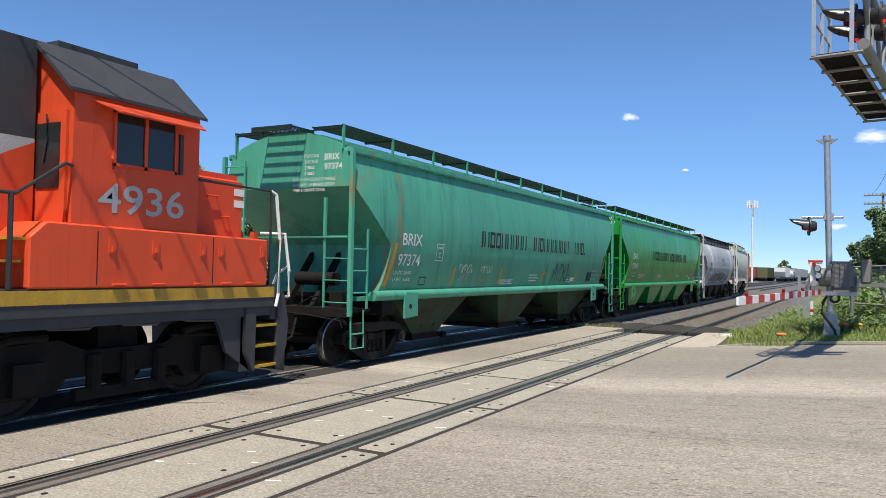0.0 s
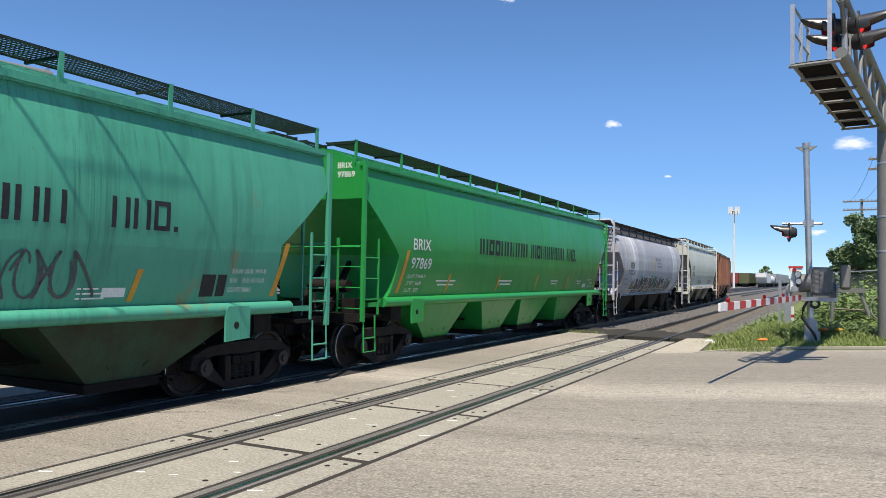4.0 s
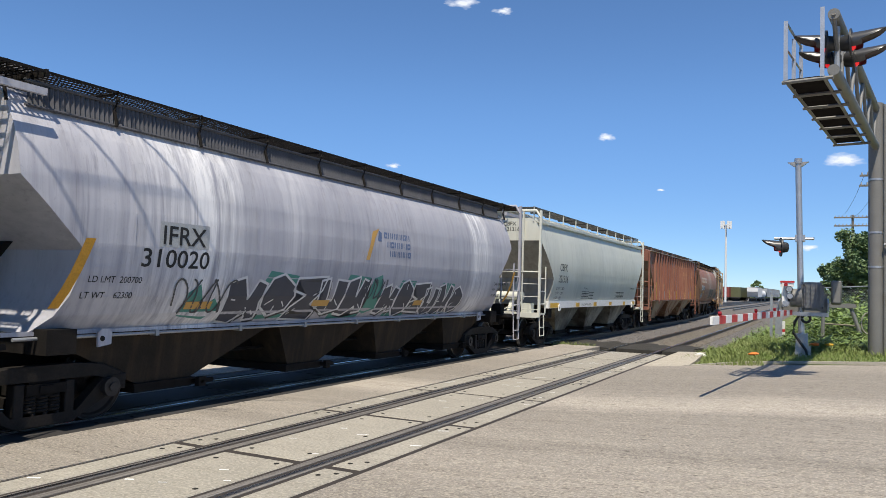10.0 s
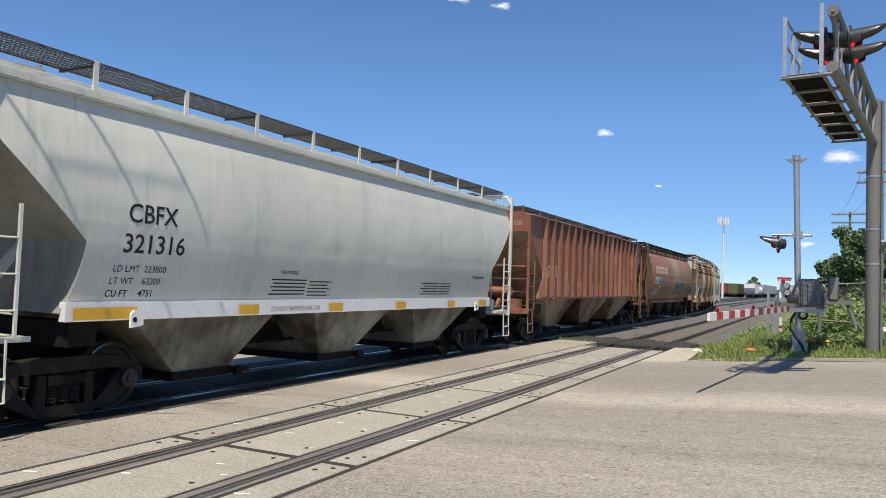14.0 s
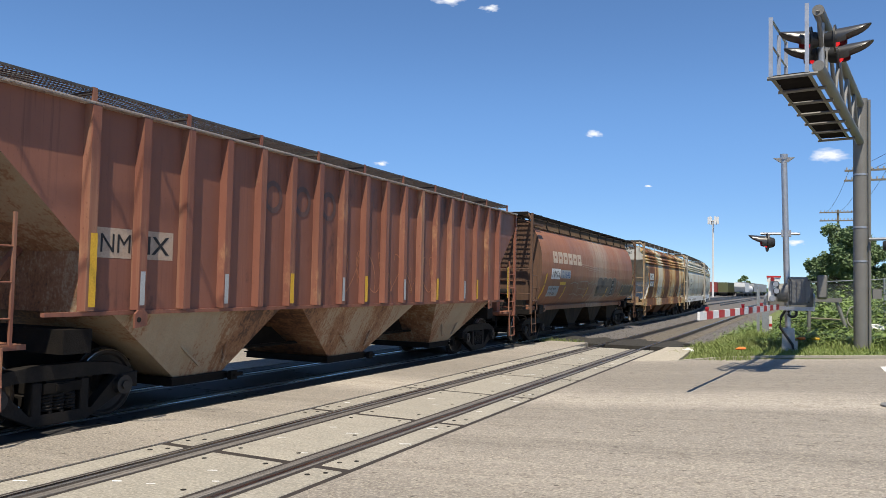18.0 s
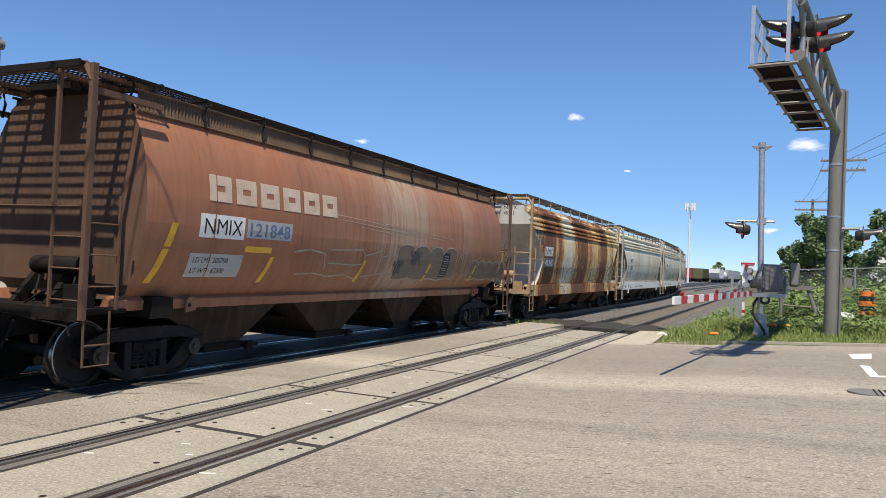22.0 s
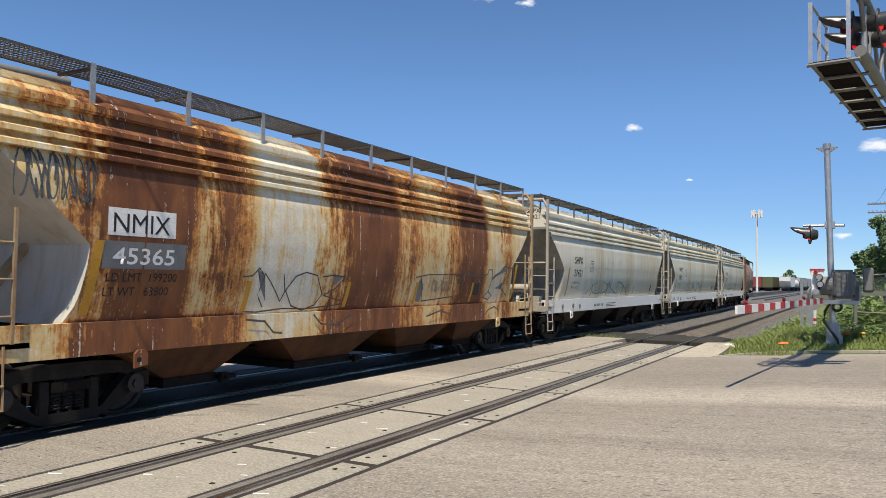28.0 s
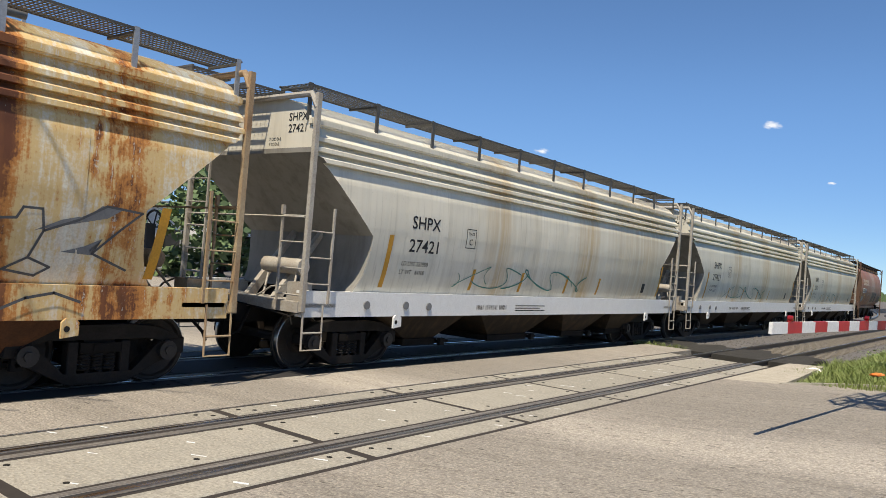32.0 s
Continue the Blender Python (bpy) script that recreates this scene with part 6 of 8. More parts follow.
stroke(car7, [[(4.0, 1.88), (4.2, 1.9), (4.32, 2.02), (4.46, 1.9), (4.36, 1.6), (4.52, 1.42)], [(4.46, 1.94), (4.62, 1.8), (4.9, 1.5), (4.98, 1.66), (4.9, 1.92)], [(4.98, 1.66), (5.2, 1.9), (5.45, 1.97), (5.75, 1.92), (5.95, 1.6), (5.8, 1.42), (5.5, 1.34), (5.2, 1.42), (5.0, 1.66)], [(5.9, 1.9), (6.2, 1.93), (6.55, 1.9), (6.3, 1.7), (6.0, 1.58), (6.4, 1.5), (6.7, 1.46)], [(4.1, 1.36), (4.4, 1.34), (5.0, 1.38), (5.6, 1.36), (6.6, 1.42)]], 0.011, M["graf"], W7, 0.005, "thin black sprayed outlines")
patch(car7, "graffiti", [[(4.28, 2.0), (4.46, 1.92), (4.56, 1.5), (4.4, 1.72), (4.36, 1.88)], [(6.2, 1.93), (6.5, 1.92), (6.25, 1.74)]], M["patch"], W7, 0.005, "grey sprayed filling")
stroke(car7, [[(9.0, 1.92), (9.5, 1.98), (10.7, 2.0), (11.1, 1.99), (10.9, 1.76), (10.75, 1.5), (9.4, 1.42), (9.3, 1.7), (9.2, 1.94)], [(10.75, 2.0), (10.95, 1.8), (11.2, 2.02)]], 0.012, M["graf"], W7, 0.005, "thin black sprayed outlines")
scrawl(car7, 9.75, 1.62, 0.8, 0.24, M["graf_line"], W7, 44, "faint grey sprayed tag", 5, 0.010)
patch(car7, "graffiti", [[(9.14, 1.42), (9.12, 1.8), (9.24, 1.92), (9.36, 1.7), (9.32, 1.4)], [(12.62, 1.9), (12.9, 2.04), (13.2, 2.12), (13.34, 2.24), (13.6, 2.22), (13.42, 2.1), (13.1, 2.02)], [(12.94, 1.68), (13.2, 1.76), (13.4, 1.86), (13.26, 1.72), (13.3, 1.66)]], M["patch"], W7, 0.005, "dark grey sprayed wedges")
stroke(car7, [[(11.2, 2.0), (12.0, 1.98), (12.42, 2.02), (12.48, 2.14), (12.68, 2.14), (12.72, 1.9), (12.6, 1.6), (12.36, 1.46), (12.7, 1.40)], [(12.72, 1.9), (13.1, 2.06), (13.4, 2.24), (13.85, 2.2), (13.6, 1.98), (13.3, 1.68), (13.75, 1.5)], [(12.6, 1.6), (12.85, 1.5), (12.7, 1.4)]], 0.014, M["graf"], W7, 0.006, "black angular sprayed outlines")
SILL7 = lambda z: 1.525
stroke(car7, [[(4.1, 1.24), (4.5, 1.2), (4.7, 1.02), (4.9, 1.0)], [(5.7, 1.26), (5.9, 1.1), (6.4, 1.06), (6.8, 1.22)], [(9.5, 1.1), (10.1, 1.2), (10.6, 1.1)], [(12.3, 1.02), (12.6, 1.16), (12.9, 1.22), (13.2, 1.12)]], 0.016, M["graf"], SILL7, 0.004, "black sprayed strokes on the sill")
marks(car7, [(11.75, 12.05)], 1.52, 0.28, M["far_black"], W7, "black data panel")

car8, W8 = hopper(128.9, 15.3, FLUTED, 4.37, M["shpx"], "chalky white covered hopper car with rust runs", funnels=((2.0, 4.5, 3.1, 3.95), (5.0, 8.0, 5.9, 7.4), (8.5, 10.9, 9.2, 10.3), (11.2, 13.3, 11.7, 12.6)), sill="deep", cut=(3.42, 2.24, 1.4, 1.08), post_z=4.30, board_z=4.46, sill_mat=M["white"], end_mat=M["end_dirty_shade"], end_top=3.5, ladder_mat=M["ladder_grey"], board_mat=M["walk_grey"], post_mat=M["walk_grey"])
words(car8, W8, [("SHPX", 0.23, 2.36, 2.46, 0.80), ("27421", 0.23, 2.34, 2.05, 0.82), ("LD LMT 221900", 0.08, 2.22, 1.80), ("LT WT   64100", 0.08, 2.20, 1.65)], BL)
end_words(car8, 0.05, [("SHPX", 0.13, 0.86, 3.92), ("27421", 0.13, 0.86, 3.74), ("7 OC D-5", 0.05, 0.42, 3.62), ("7 IC D-5", 0.05, 0.42, 3.54)], BL)
SILL8 = lambda z: 1.525
blocks(car8, [("nnn", 4.6, 4.85), ("nnnnnn", 4.92, 5.35), ("nnon", 5.42, 5.7)], 1.03, 0.085, BL, SILL8, "black block of the maker's lettering", 0.26)
for k in range(3):
    marks(car8, [(6.05, 7.3 - 0.2 * (k % 2))], 1.10 - 0.05 * k, 0.02, BL, SILL8, "line of fine print")
reflectors(car8, [1.75, 13.9], W8, 1.40, 0.90, M["amber"], 0.05, 0.11)
reflectors(car8, [4.35, 6.18, 8.21, 9.92], W8, 1.40, 0.42, M["amber"], 0.05, 0.09)
marks(car8, [(12.75, 12.95)], 1.5, 0.26, BL, W8, "black data panel")
plate_box(car8, W8, 4.0, 2.22, BL)
scrawl(car8, 3.9, 1.45, 5.2, 0.45, M["graf_teal"], W8, 51, "faint greenish round tags", 5, 0.010)
for y, z in ((1.45, 1.1), (2.45, 1.1), (3.1, 1.08)):
    make("access_cover", M["patch"], car8, tube, [(1.51, y, z), (1.53, y, z)], 0.07, 12)

car9 = copy_thing(car8, pose(TX, 145.25, 0))
car10 = copy_thing(car8, pose(TX, 161.6, 0))
for c, y in ((car9, 145.25), (car10, 161.6)):
    CARS.append((c, y, 1.56, 15.3 - 1.56))
    for t in c.children:
        for w in t.children:
            if w.name.startswith("wheelset"):
                WHEELS.append((w, w.location.y, WHEEL_R))
tagged(car9, "chalky white covered hopper car with pale rust runs")
car11 = copy_thing(car6, pose(TX, 178.4, 0))
CARS.append((car11, 178.4, 1.56, 16.0 - 1.56))
for t in car11.children:
    for w in t.children:
        if w.name.startswith("wheelset"):
            WHEELS.append((w, w.location.y, WHEEL_R))


# ---------------------------------------------------------------- engine
def build_engine(y0):
    e = thing("locomotive", "red, black and pale grey diesel locomotive with yellow sill stripe", "locomotive", "train")
    e.matrix_basis = pose(TX, y0, 0)
    red, blk, yel = M["loco_red"], M["loco_black"], M["loco_yellow"]
    make("frame", blk, e, box, -1.5, 1.5, -16.5, -0.05, 1.12, 1.42)
    for s in (1, -1):
        make("sill_stripe", yel, e, box, s * 1.50, s * 1.56, -16.5, -0.05, 1.40, 1.56, label="worn yellow sill stripe")
        make("sill_edge", blk, e, box, s * 1.49, s * 1.55, -16.5, -0.05, 1.26, 1.40)
    make("deck", blk, e, box, -1.52, 1.52, -16.5, -0.1, 1.54, 1.58)
    # red side boxes with drop-down doors
    for s in (1, -1):
        bm = bmesh.new()
        prism(bm, [(-4.05, 1.58), (-0.22, 1.58), (-0.22, 2.28), (-3.85, 2.34), (-4.05, 2.16)], s * 0.9, s * 1.56)
        bmesh.ops.bevel(bm, geom=list(bm.edges), offset=0.02, segments=1, affect="EDGES")
        bx = part("side_box", bm, red, e, "", 20)
        for y in (-3.2, -1.35):
            make("door_gap", M["hole"], bx, box, s * 1.553, s * 1.563, y - 0.006, y + 0.006, 1.62, 2.26)
        for y in (-3.0, -2.35, -1.55, -1.2, -0.35):
            bm = bmesh.new()
            box(bm, s * 1.55, s * 1.575, y - 0.05, y + 0.05, 2.0, 2.18)
            box(bm, s * 1.57, s * 1.60, y - 0.02, y + 0.02, 2.02, 2.08)
            part("latch", bm, red, bx)
        for y in (-2.9, -2.3, -1.6, -1.1, -0.6):
            make("hinge", red, bx, tube, [(s * 1.58, y - 0.1, 1.62), (s * 1.58, y + 0.1, 1.62)], 0.018, 6)
    # cab
    outline = [(-1.5, 1.58), (-1.5, 3.88), (-0.84, 4.47), (0.84, 4.47), (1.5, 3.88), (1.5, 1.58)]
    bm = bmesh.new()
    a = [bm.verts.new((x, -3.52, z)) for x, z in outline]
    b = [bm.verts.new((x, -1.60, z)) for x, z in outline]
    bm.faces.new(a)
    bm.faces.new(b[::-1])
    for i in range(5):
        bm.faces.new((a[i], b[i], b[i + 1], a[i + 1]))
    part("cab", bm, red, e, "red cab with dark windows", 0)
    bm = bmesh.new()
    rim = [(-1.56, 3.87), (-0.85, 4.48), (0.85, 4.48), (1.56, 3.87), (1.56, 3.91), (0.87, 4.53), (-0.87, 4.53), (-1.56, 3.91)]
    a = [bm.verts.new((x, -3.62, z)) for x, z in rim]
    b = [bm.verts.new((x, -1.52, z)) for x, z in rim]
    bm.faces.new(a)
    bm.faces.new(b[::-1])
    for i in range(8):
        bm.faces.new((a[i], b[i], b[(i + 1) % 8], a[(i + 1) % 8]))
    part("cab_roof", bm, blk, e, "black cab roof with chamfered edges", 0)
    make("roof_cooler", blk, e, box, -0.5, 0.7, -3.2, -2.0, 4.52, 4.66)
    for s in (1, -1):
        w = make("side_window", M["glass"], e, box, s * 1.495, s * 1.506, -2.95, -2.04, 3.10, 3.74, label="dark two-pane sliding window")
        bm = bmesh.new()
        for y0_, y1_, z0_, z1_ in ((-2.99, -2.0, 3.07, 3.11), (-2.99, -2.0, 3.73, 3.77), (-2.99, -2.95, 3.07, 3.77), (-2.04, -2.0, 3.07, 3.77), (-2.53, -2.48, 3.07, 3.77)):
            box(bm, s * 1.49, s * 1.525, y0_, y1_, z0_, z1_)
        part("window_frame", bm, red, w)
        bm = bmesh.new()
        box(bm, s * 1.50, s * 1.53, -1.96, -1.90, 3.08, 3.62)
        part("wind_deflector", bm, blk, e)
        bm = bmesh.new()
        vs = [bm.verts.new(p) for p in ((s * 1.50, -3.3, 3.84), (s * 1.50, -1.65, 3.84), (s * 1.78, -1.75, 3.70), (s * 1.78, -3.1, 3.70),
                                        (s * 1.50, -3.3, 3.82), (s * 1.50, -1.65, 3.82), (s * 1.78, -1.75, 3.68), (s * 1.78, -3.1, 3.68))]
        for f in ((0, 1, 2, 3), (7, 6, 5, 4), (3, 2, 6, 7), (0, 3, 7, 4), (1, 5, 6, 2)):
            bm.faces.new([vs[i] for i in f])
        part("sunshade", bm, red, e, "faded red sunshade over the window", 0)
    bm = bmesh.new()
    me = text_mesh("4936", 0.42, 1.5)
    me.materials.clear()
    me.materials.append(M["loco_grey"])
    for v in me.vertices:
        v.co = (1.504, -3.17 + v.co.x * 0.88, 2.50 + v.co.y * 0.88)
    bm.free()
    place("number", me, e, None, "pale grey engine number")
    make("grab_bar", red, e, tube, [(1.53, -3.02, 2.96), (1.56, -3.02, 3.02), (1.56, -3.02, 3.14), (1.53, -3.02, 3.18)], 0.014, 6)
    # front door of the cab, on the hood side
    bm = bmesh.new()
    box(bm, 0.80, 1.42, -3.56, -3.52, 1.7, 3.66)
    d = part("cab_door", bm, red, e)
    make("door_window", M["glass"], d, box, 0.90, 1.32, -3.575, -3.56, 2.75, 3.52)
    make("wiper", M["black"], d, tube, [(1.1, -3.59, 3.62), (1.12, -3.59, 3.35), (1.05, -3.59, 3.05)], 0.012, 5)
    # short hood
    bm = bmesh.new()
    box(bm, -0.97, 0.97, -1.6, -0.06, 1.58, 3.30)
    bmesh.ops.bevel(bm, geom=list(bm.edges), offset=0.12, segments=3, affect="EDGES")
    h = part("short_hood", bm, red, e)
    for z in (3.02, 2.84):
        make("notice", M["white"], h, box, 0.966, 0.976, -0.36, -0.14, z - 0.055, z + 0.055, label="small white notice")
    make("grab_bar", red, h, tube, [(0.96, -0.92, 2.90), (1.02, -0.92, 2.92), (1.02, -0.74, 2.92), (0.96, -0.74, 2.90)], 0.014, 6)
    make("grab_bar", red, h, tube, [(0.96, -0.62, 2.62), (1.02, -0.62, 2.62), (1.02, -0.5, 2.62), (0.96, -0.5, 2.62)], 0.014, 6)
    # long hood: black top, pale grey wedge, red flank
    for name, mt, z0, z1 in (("long_hood", red, 1.58, 2.9), ("hood_band", M["loco_grey"], 2.9, 3.3), ("hood_top", blk, 3.3, 4.2)):
        bm = bmesh.new()
        if name == "long_hood":
            prism(bm, [(-16, z0), (-3.6, z0), (-3.6, 3.3), (-3.9, 3.16), (-4.7, 2.72), (-16, 2.72)], -0.9, 0.9)
        elif name == "hood_band":
            prism(bm, [(-16, 2.72), (-4.7, 2.72), (-3.9, 3.16), (-3.6, 3.3), (-3.6, 3.34), (-16, 3.34)], -0.9, 0.9)
        else:
            prism(bm, [(-16, 3.34), (-3.6, 3.34), (-3.6, 4.52), (-16, 4.52)], -0.9, 0.9)
        part(name, bm, mt, e, "", 0)
    make("exhaust_stack", blk, e, box, -0.25, 0.25, -4.6, -4.2, 4.52, 4.62)
    make("horn", M["black"], e, tube, [(0.3, -4.3, 4.5), (0.3, -4.3, 4.72), (0.3, -4.1, 4.78)], 0.04, 6)
    # walkway steps by the hood
    for i, z in enumerate((1.9, 2.15)):
        make("cab_step", yel, e, box, 0.9, 1.5, -4.32 + 0.12 * i, -4.1 + 0.12 * i, z - 0.03, z)
    # handrails
    bm = bmesh.new()
    tube(bm, [(1.50, -3.52, 3.0), (1.52, -3.62, 3.02), (1.53, -4.2, 2.62), (1.53, -16, 2.62)], 0.022, 8)
    tube(bm, [(1.53, -4.25, 2.62), (1.53, -4.25, 1.58)], 0.03, 8)
    tube(bm, [(1.5, -1.6, 3.06), (1.5, -0.1, 3.04), (1.5, -0.1, 1.58)], 0.022, 8)
    part("handrail", bm, M["black"], e, "black tubular handrail")
    bm = bmesh.new()
    tube(bm, [(1.5, -0.10, 3.04), (1.53, -0.02, 3.0), (1.55, 0.06, 2.3), (1.55, 0.06, 1.45), (1.55, 0.0, 1.25)], 0.026, 8)
    tube(bm, [(1.1, 0.12, 2.40), (1.45, 0.30, 2.40), (1.5, 0.36, 1.8), (1.5, 0.36, 1.40), (1.3, 0.36, 1.38)], 0.026, 8)
    tube(bm, [(1.2, 0.32, 1.55), (1.25, 0.36, 1.75), (1.5, 0.36, 1.9)], 0.02, 8)
    part("step_rail", bm, M["white"], e, "white step handrail")
    bm = bmesh.new()
    for x in (0.75, 1.05):
        box(bm, x - 0.04, x + 0.04, -0.02, 0.06, 1.58, 2.42)
    box(bm, 0.75, 1.05, 0.0, 0.03, 1.7, 2.05)
    part("end_stanchion", bm, red, e)
    # end plate, steps, plough
    make("end_plate", blk, e, box, -1.5, 1.5, -0.06, 0.06, 1.05, 1.6)
    for i in range(4):
        z = 0.36 + 0.31 * i
        st = make("step", yel, e, box, 0.95, 1.52, -0.42, 0.16, z - 0.03, z + 0.01, label="yellow-edged step")
        make("riser", blk, st, box, 0.95, 1.50, -0.44, -0.42, z, z + 0.28)
        make("kick_plate", yel, st, box, 0.97, 1.50, -0.415, -0.405, z + 0.02, z + 0.12)
    make("step_side", blk, e, prism, [(0.16, 0.30), (0.30, 0.62), (0.34, 1.0), (0.20, 1.50), (0.08, 1.50), (0.08, 0.30)], 1.46, 1.53)
    make("step_side", blk, e, prism, [(-0.46, 0.30), (-0.42, 0.30), (-0.40, 1.5), (-0.62, 1.5), (-0.62, 0.6)], 1.46, 1.53)
    for s in (1, -1):
        make("step_well", blk, e, box, s * 0.95, s * 1.46, -0.66, -0.46, 0.30, 1.26)
        make("skirt_plate", blk, e, prism, [(-0.95, 0.62), (-0.46, 0.30), (-0.46, 1.26), (-1.3, 1.26), (-1.1, 1.0)], s * 1.40, s * 1.46)
        for y in (-3.9, -2.9, -1.9):
            make("cable_conduit", blk, e, tube, [(s * 1.42, y, 1.26), (s * 1.44, y + 0.2, 1.12), (s * 1.44, y + 0.7, 1.10), (s * 1.42, y + 0.9, 1.24)], 0.03, 6)
    bm = bmesh.new()
    prism(bm, [(0.2, 0.25), (0.42, 0.2), (0.42, 0.5), (0.15, 1.1)], -1.4, 1.4)
    part("plough", bm, blk, e)
    make("coupler", M["grime"], e, box, -0.15, 0.15, 0.0, 0.95, 0.70, 0.98)
    # fuel tank, trucks
    bm = bmesh.new()
    box(bm, -1.35, 1.35, -11.2, -6.4, 0.30, 1.12)
    bmesh.ops.bevel(bm, geom=list(bm.edges), offset=0.15, segments=2, affect="EDGES")
    part("fuel_tank", bm, blk, e)
    for yc in (-2.43, -13.4):
        bm = bmesh.new()
        for s in (1, -1):
            prism(bm, [(yc - 1.9, 0.52), (yc - 1.75, 0.30), (yc - 1.0, 0.30), (yc - 0.85, 0.48), (yc + 0.85, 0.48), (yc + 1.0, 0.30), (yc + 1.75, 0.30), (yc + 1.9, 0.52), (yc + 1.75, 0.92), (yc + 0.95, 0.95), (yc + 0.6, 0.80), (yc - 0.6, 0.80), (yc - 0.95, 0.95), (yc - 1.75, 0.92)], s * 0.98, s * 1.16)
            for d in (-1.37, 1.37):
                box(bm, s * 1.14, s * 1.28, yc + d - 0.2, yc + d + 0.2, 0.35, 0.72)
                tube(bm, [(s * 1.24, yc + d - 0.5, 0.95), (s * 1.24, yc + d - 0.2, 1.0), (s * 1.24, yc + d + 0.2, 1.0)], 0.05, 8)
            for d in (-0.5, 0.0, 0.5):
                tube(bm, [(s * 1.2, yc + d, 0.30), (s * 1.2, yc + d, 0.75)], 0.09, 8)
            box(bm, s * 1.10, s * 1.22, yc - 0.75, yc + 0.75, 0.20, 0.34)
            tube(bm, [(s * 1.2, yc + 0.7, 0.9), (s * 1.22, yc + 1.9, 0.85), (s * 1.2, yc + 2.1, 0.5)], 0.03, 6)
        box(bm, -1.0, 1.0, yc - 0.3, yc + 0.3, 0.5, 1.1)
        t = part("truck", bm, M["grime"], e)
        for d in (-1.37, 1.37):
            w = place("wheelset", TRUCK["wheelset"], t, pose(0, yc + d, 0.508) @ Matrix.Diagonal((1, 1.11, 1.11, 1)))
            WHEELS.append((w, yc + d, 0.508))
    CARS.append((e, y0, -2.43, -13.4))
    return e


engine = build_engine(2.62)


# ---------------------------------------------------------------- crossing signals
def flasher(parent, x, y, z, turn, hood=0.42):
    """A lamp on a round black background; turn 0 faces -x."""
    m = pose(x, y, z, 0, 0, turn)
    bm = bmesh.new()
    tube(bm, [m @ Vector((0.03, 0, 0)), m @ Vector((0.0, 0, 0))], 0.25, 28)
    tube(bm, [m @ Vector((q, 0, 0)) for q in (0.20, 0.17, 0.0)], 0.10, 16, True, 0.16)
    d = part("background_disc", bm, M["black"], parent, "round black signal background")
    bm = bmesh.new()
    tube(bm, [m @ Vector((-0.005, 0, 0)), m @ Vector((-0.03, 0, 0)), m @ Vector((-0.055, 0, 0))], 0.15, 20, True, 0.11)
    part("lens", bm, M["lens"], d, "red signal lens")
    bm = bmesh.new()
    n = 16
    rows = []
    for i in range(n + 1):
        a = math.pi * (-0.22 + 1.44 * i / n)
        k = max(0.0, math.sin(a))
        out = hood * (0.3 + 0.7 * k ** 0.5)
        rows.append([bm.verts.new(m @ Vector((-q * out, r * math.cos(a), r * math.sin(a) + 0.03 * q * q))) for q, r in ((0.0, 0.172), (0.5, 0.178), (0.9, 0.176), (1.0, 0.168), (1.0, 0.160), (0.9, 0.168), (0.5, 0.170), (0.0, 0.162))])
    for a, b in zip(rows, rows[1:]):
        for k in range(8):
            bm.faces.new((a[k], a[(k + 1) % 8], b[(k + 1) % 8], b[k]))
    part("hood", bm, M["visor"], d, "glossy black visor")
    return d


MZ = rise(5.0) + 0.1
mast = thing("crossing_signal", "grey crossing signal mast with flashers and a gate", "crossing signal")
make("pole", M["alu"], mast, tube, [(5.0, 15.6, MZ), (4.88, 15.72, 5.5)], 0.078, 16)
bm = bmesh.new()
frustum(bm, 4.86, 5.14, 15.46, 15.74, MZ + 0.60, 4.82, 5.18, 15.42, 15.78, MZ - 0.3)
part("junction_base", bm, M["galv"], mast, "flared aluminium junction base")
make("door_plate", M["galv"], mast, box, 5.06, 5.22, 15.36, 15.42, MZ - 0.05, MZ + 0.28)
make("mast_cap", M["alu"], mast, tube, [(4.88, 15.72, 5.46), (4.88, 15.72, 5.6)], 0.10, 12)
for s in (-1, 1):
    bm = bmesh.new()
    frustum(bm, 4.88, 4.88 + s * 0.26, 15.66, 15.78, 5.50, 4.88, 4.88 + s * 0.10, 15.68, 15.76, 5.38)
    part("mast_bracket", bm, M["alu"], mast)
make("cross_arm", M["alu"], mast, tube, [(4.30, 15.75, 3.45), (5.28, 15.75, 3.44)], 0.035, 8)
make("arm_clamp", M["alu"], mast, box, 4.82, 5.06, 15.62, 15.86, 3.36, 3.54)
flasher(mast, 4.46, 15.55, 3.20, 12, 0.46)
make("lamp_bracket", M["alu"], mast, tube, [(4.36, 15.75, 3.45), (4.5, 15.7, 3.42), (4.56, 15.7, 3.2)], 0.03, 8)
bm = bmesh.new()
box(bm, 4.98, 5.52, 15.35, 15.95, 1.54, 2.28)
bmesh.ops.bevel(bm, geom=list(bm.edges), offset=0.06, segments=2, affect="EDGES")
gb = part("gate_box", bm, M["gate_grey"], mast, "grey cast gate mechanism box")
for x in (5.10, 5.22, 5.34, 5.44):
    make("rib", M["polegrey"], gb, box, x - 0.015, x + 0.015, 15.30, 15.36, 1.60, 2.22)
for x, z in ((5.04, 1.62), (5.04, 2.2), (5.48, 1.62), (5.48, 2.2)):
    make("bolt", M["black"], gb, tube, [(x, 15.31, z), (x, 15.36, z)], 0.025, 6)
make("gate_drum", M["polegrey"], mast, tube, [(4.72, 15.5, 1.86), (5.0, 15.5, 1.86)], 0.24, 16)
make("drum_hub", M["black"], mast, tube, [(4.66, 15.32, 1.86), (4.66, 15.42, 1.86)], 0.12, 14)
make("arm_bracket", M["galv"], mast, box, 4.22, 5.62, 15.16, 15.26, 1.40, 1.50)
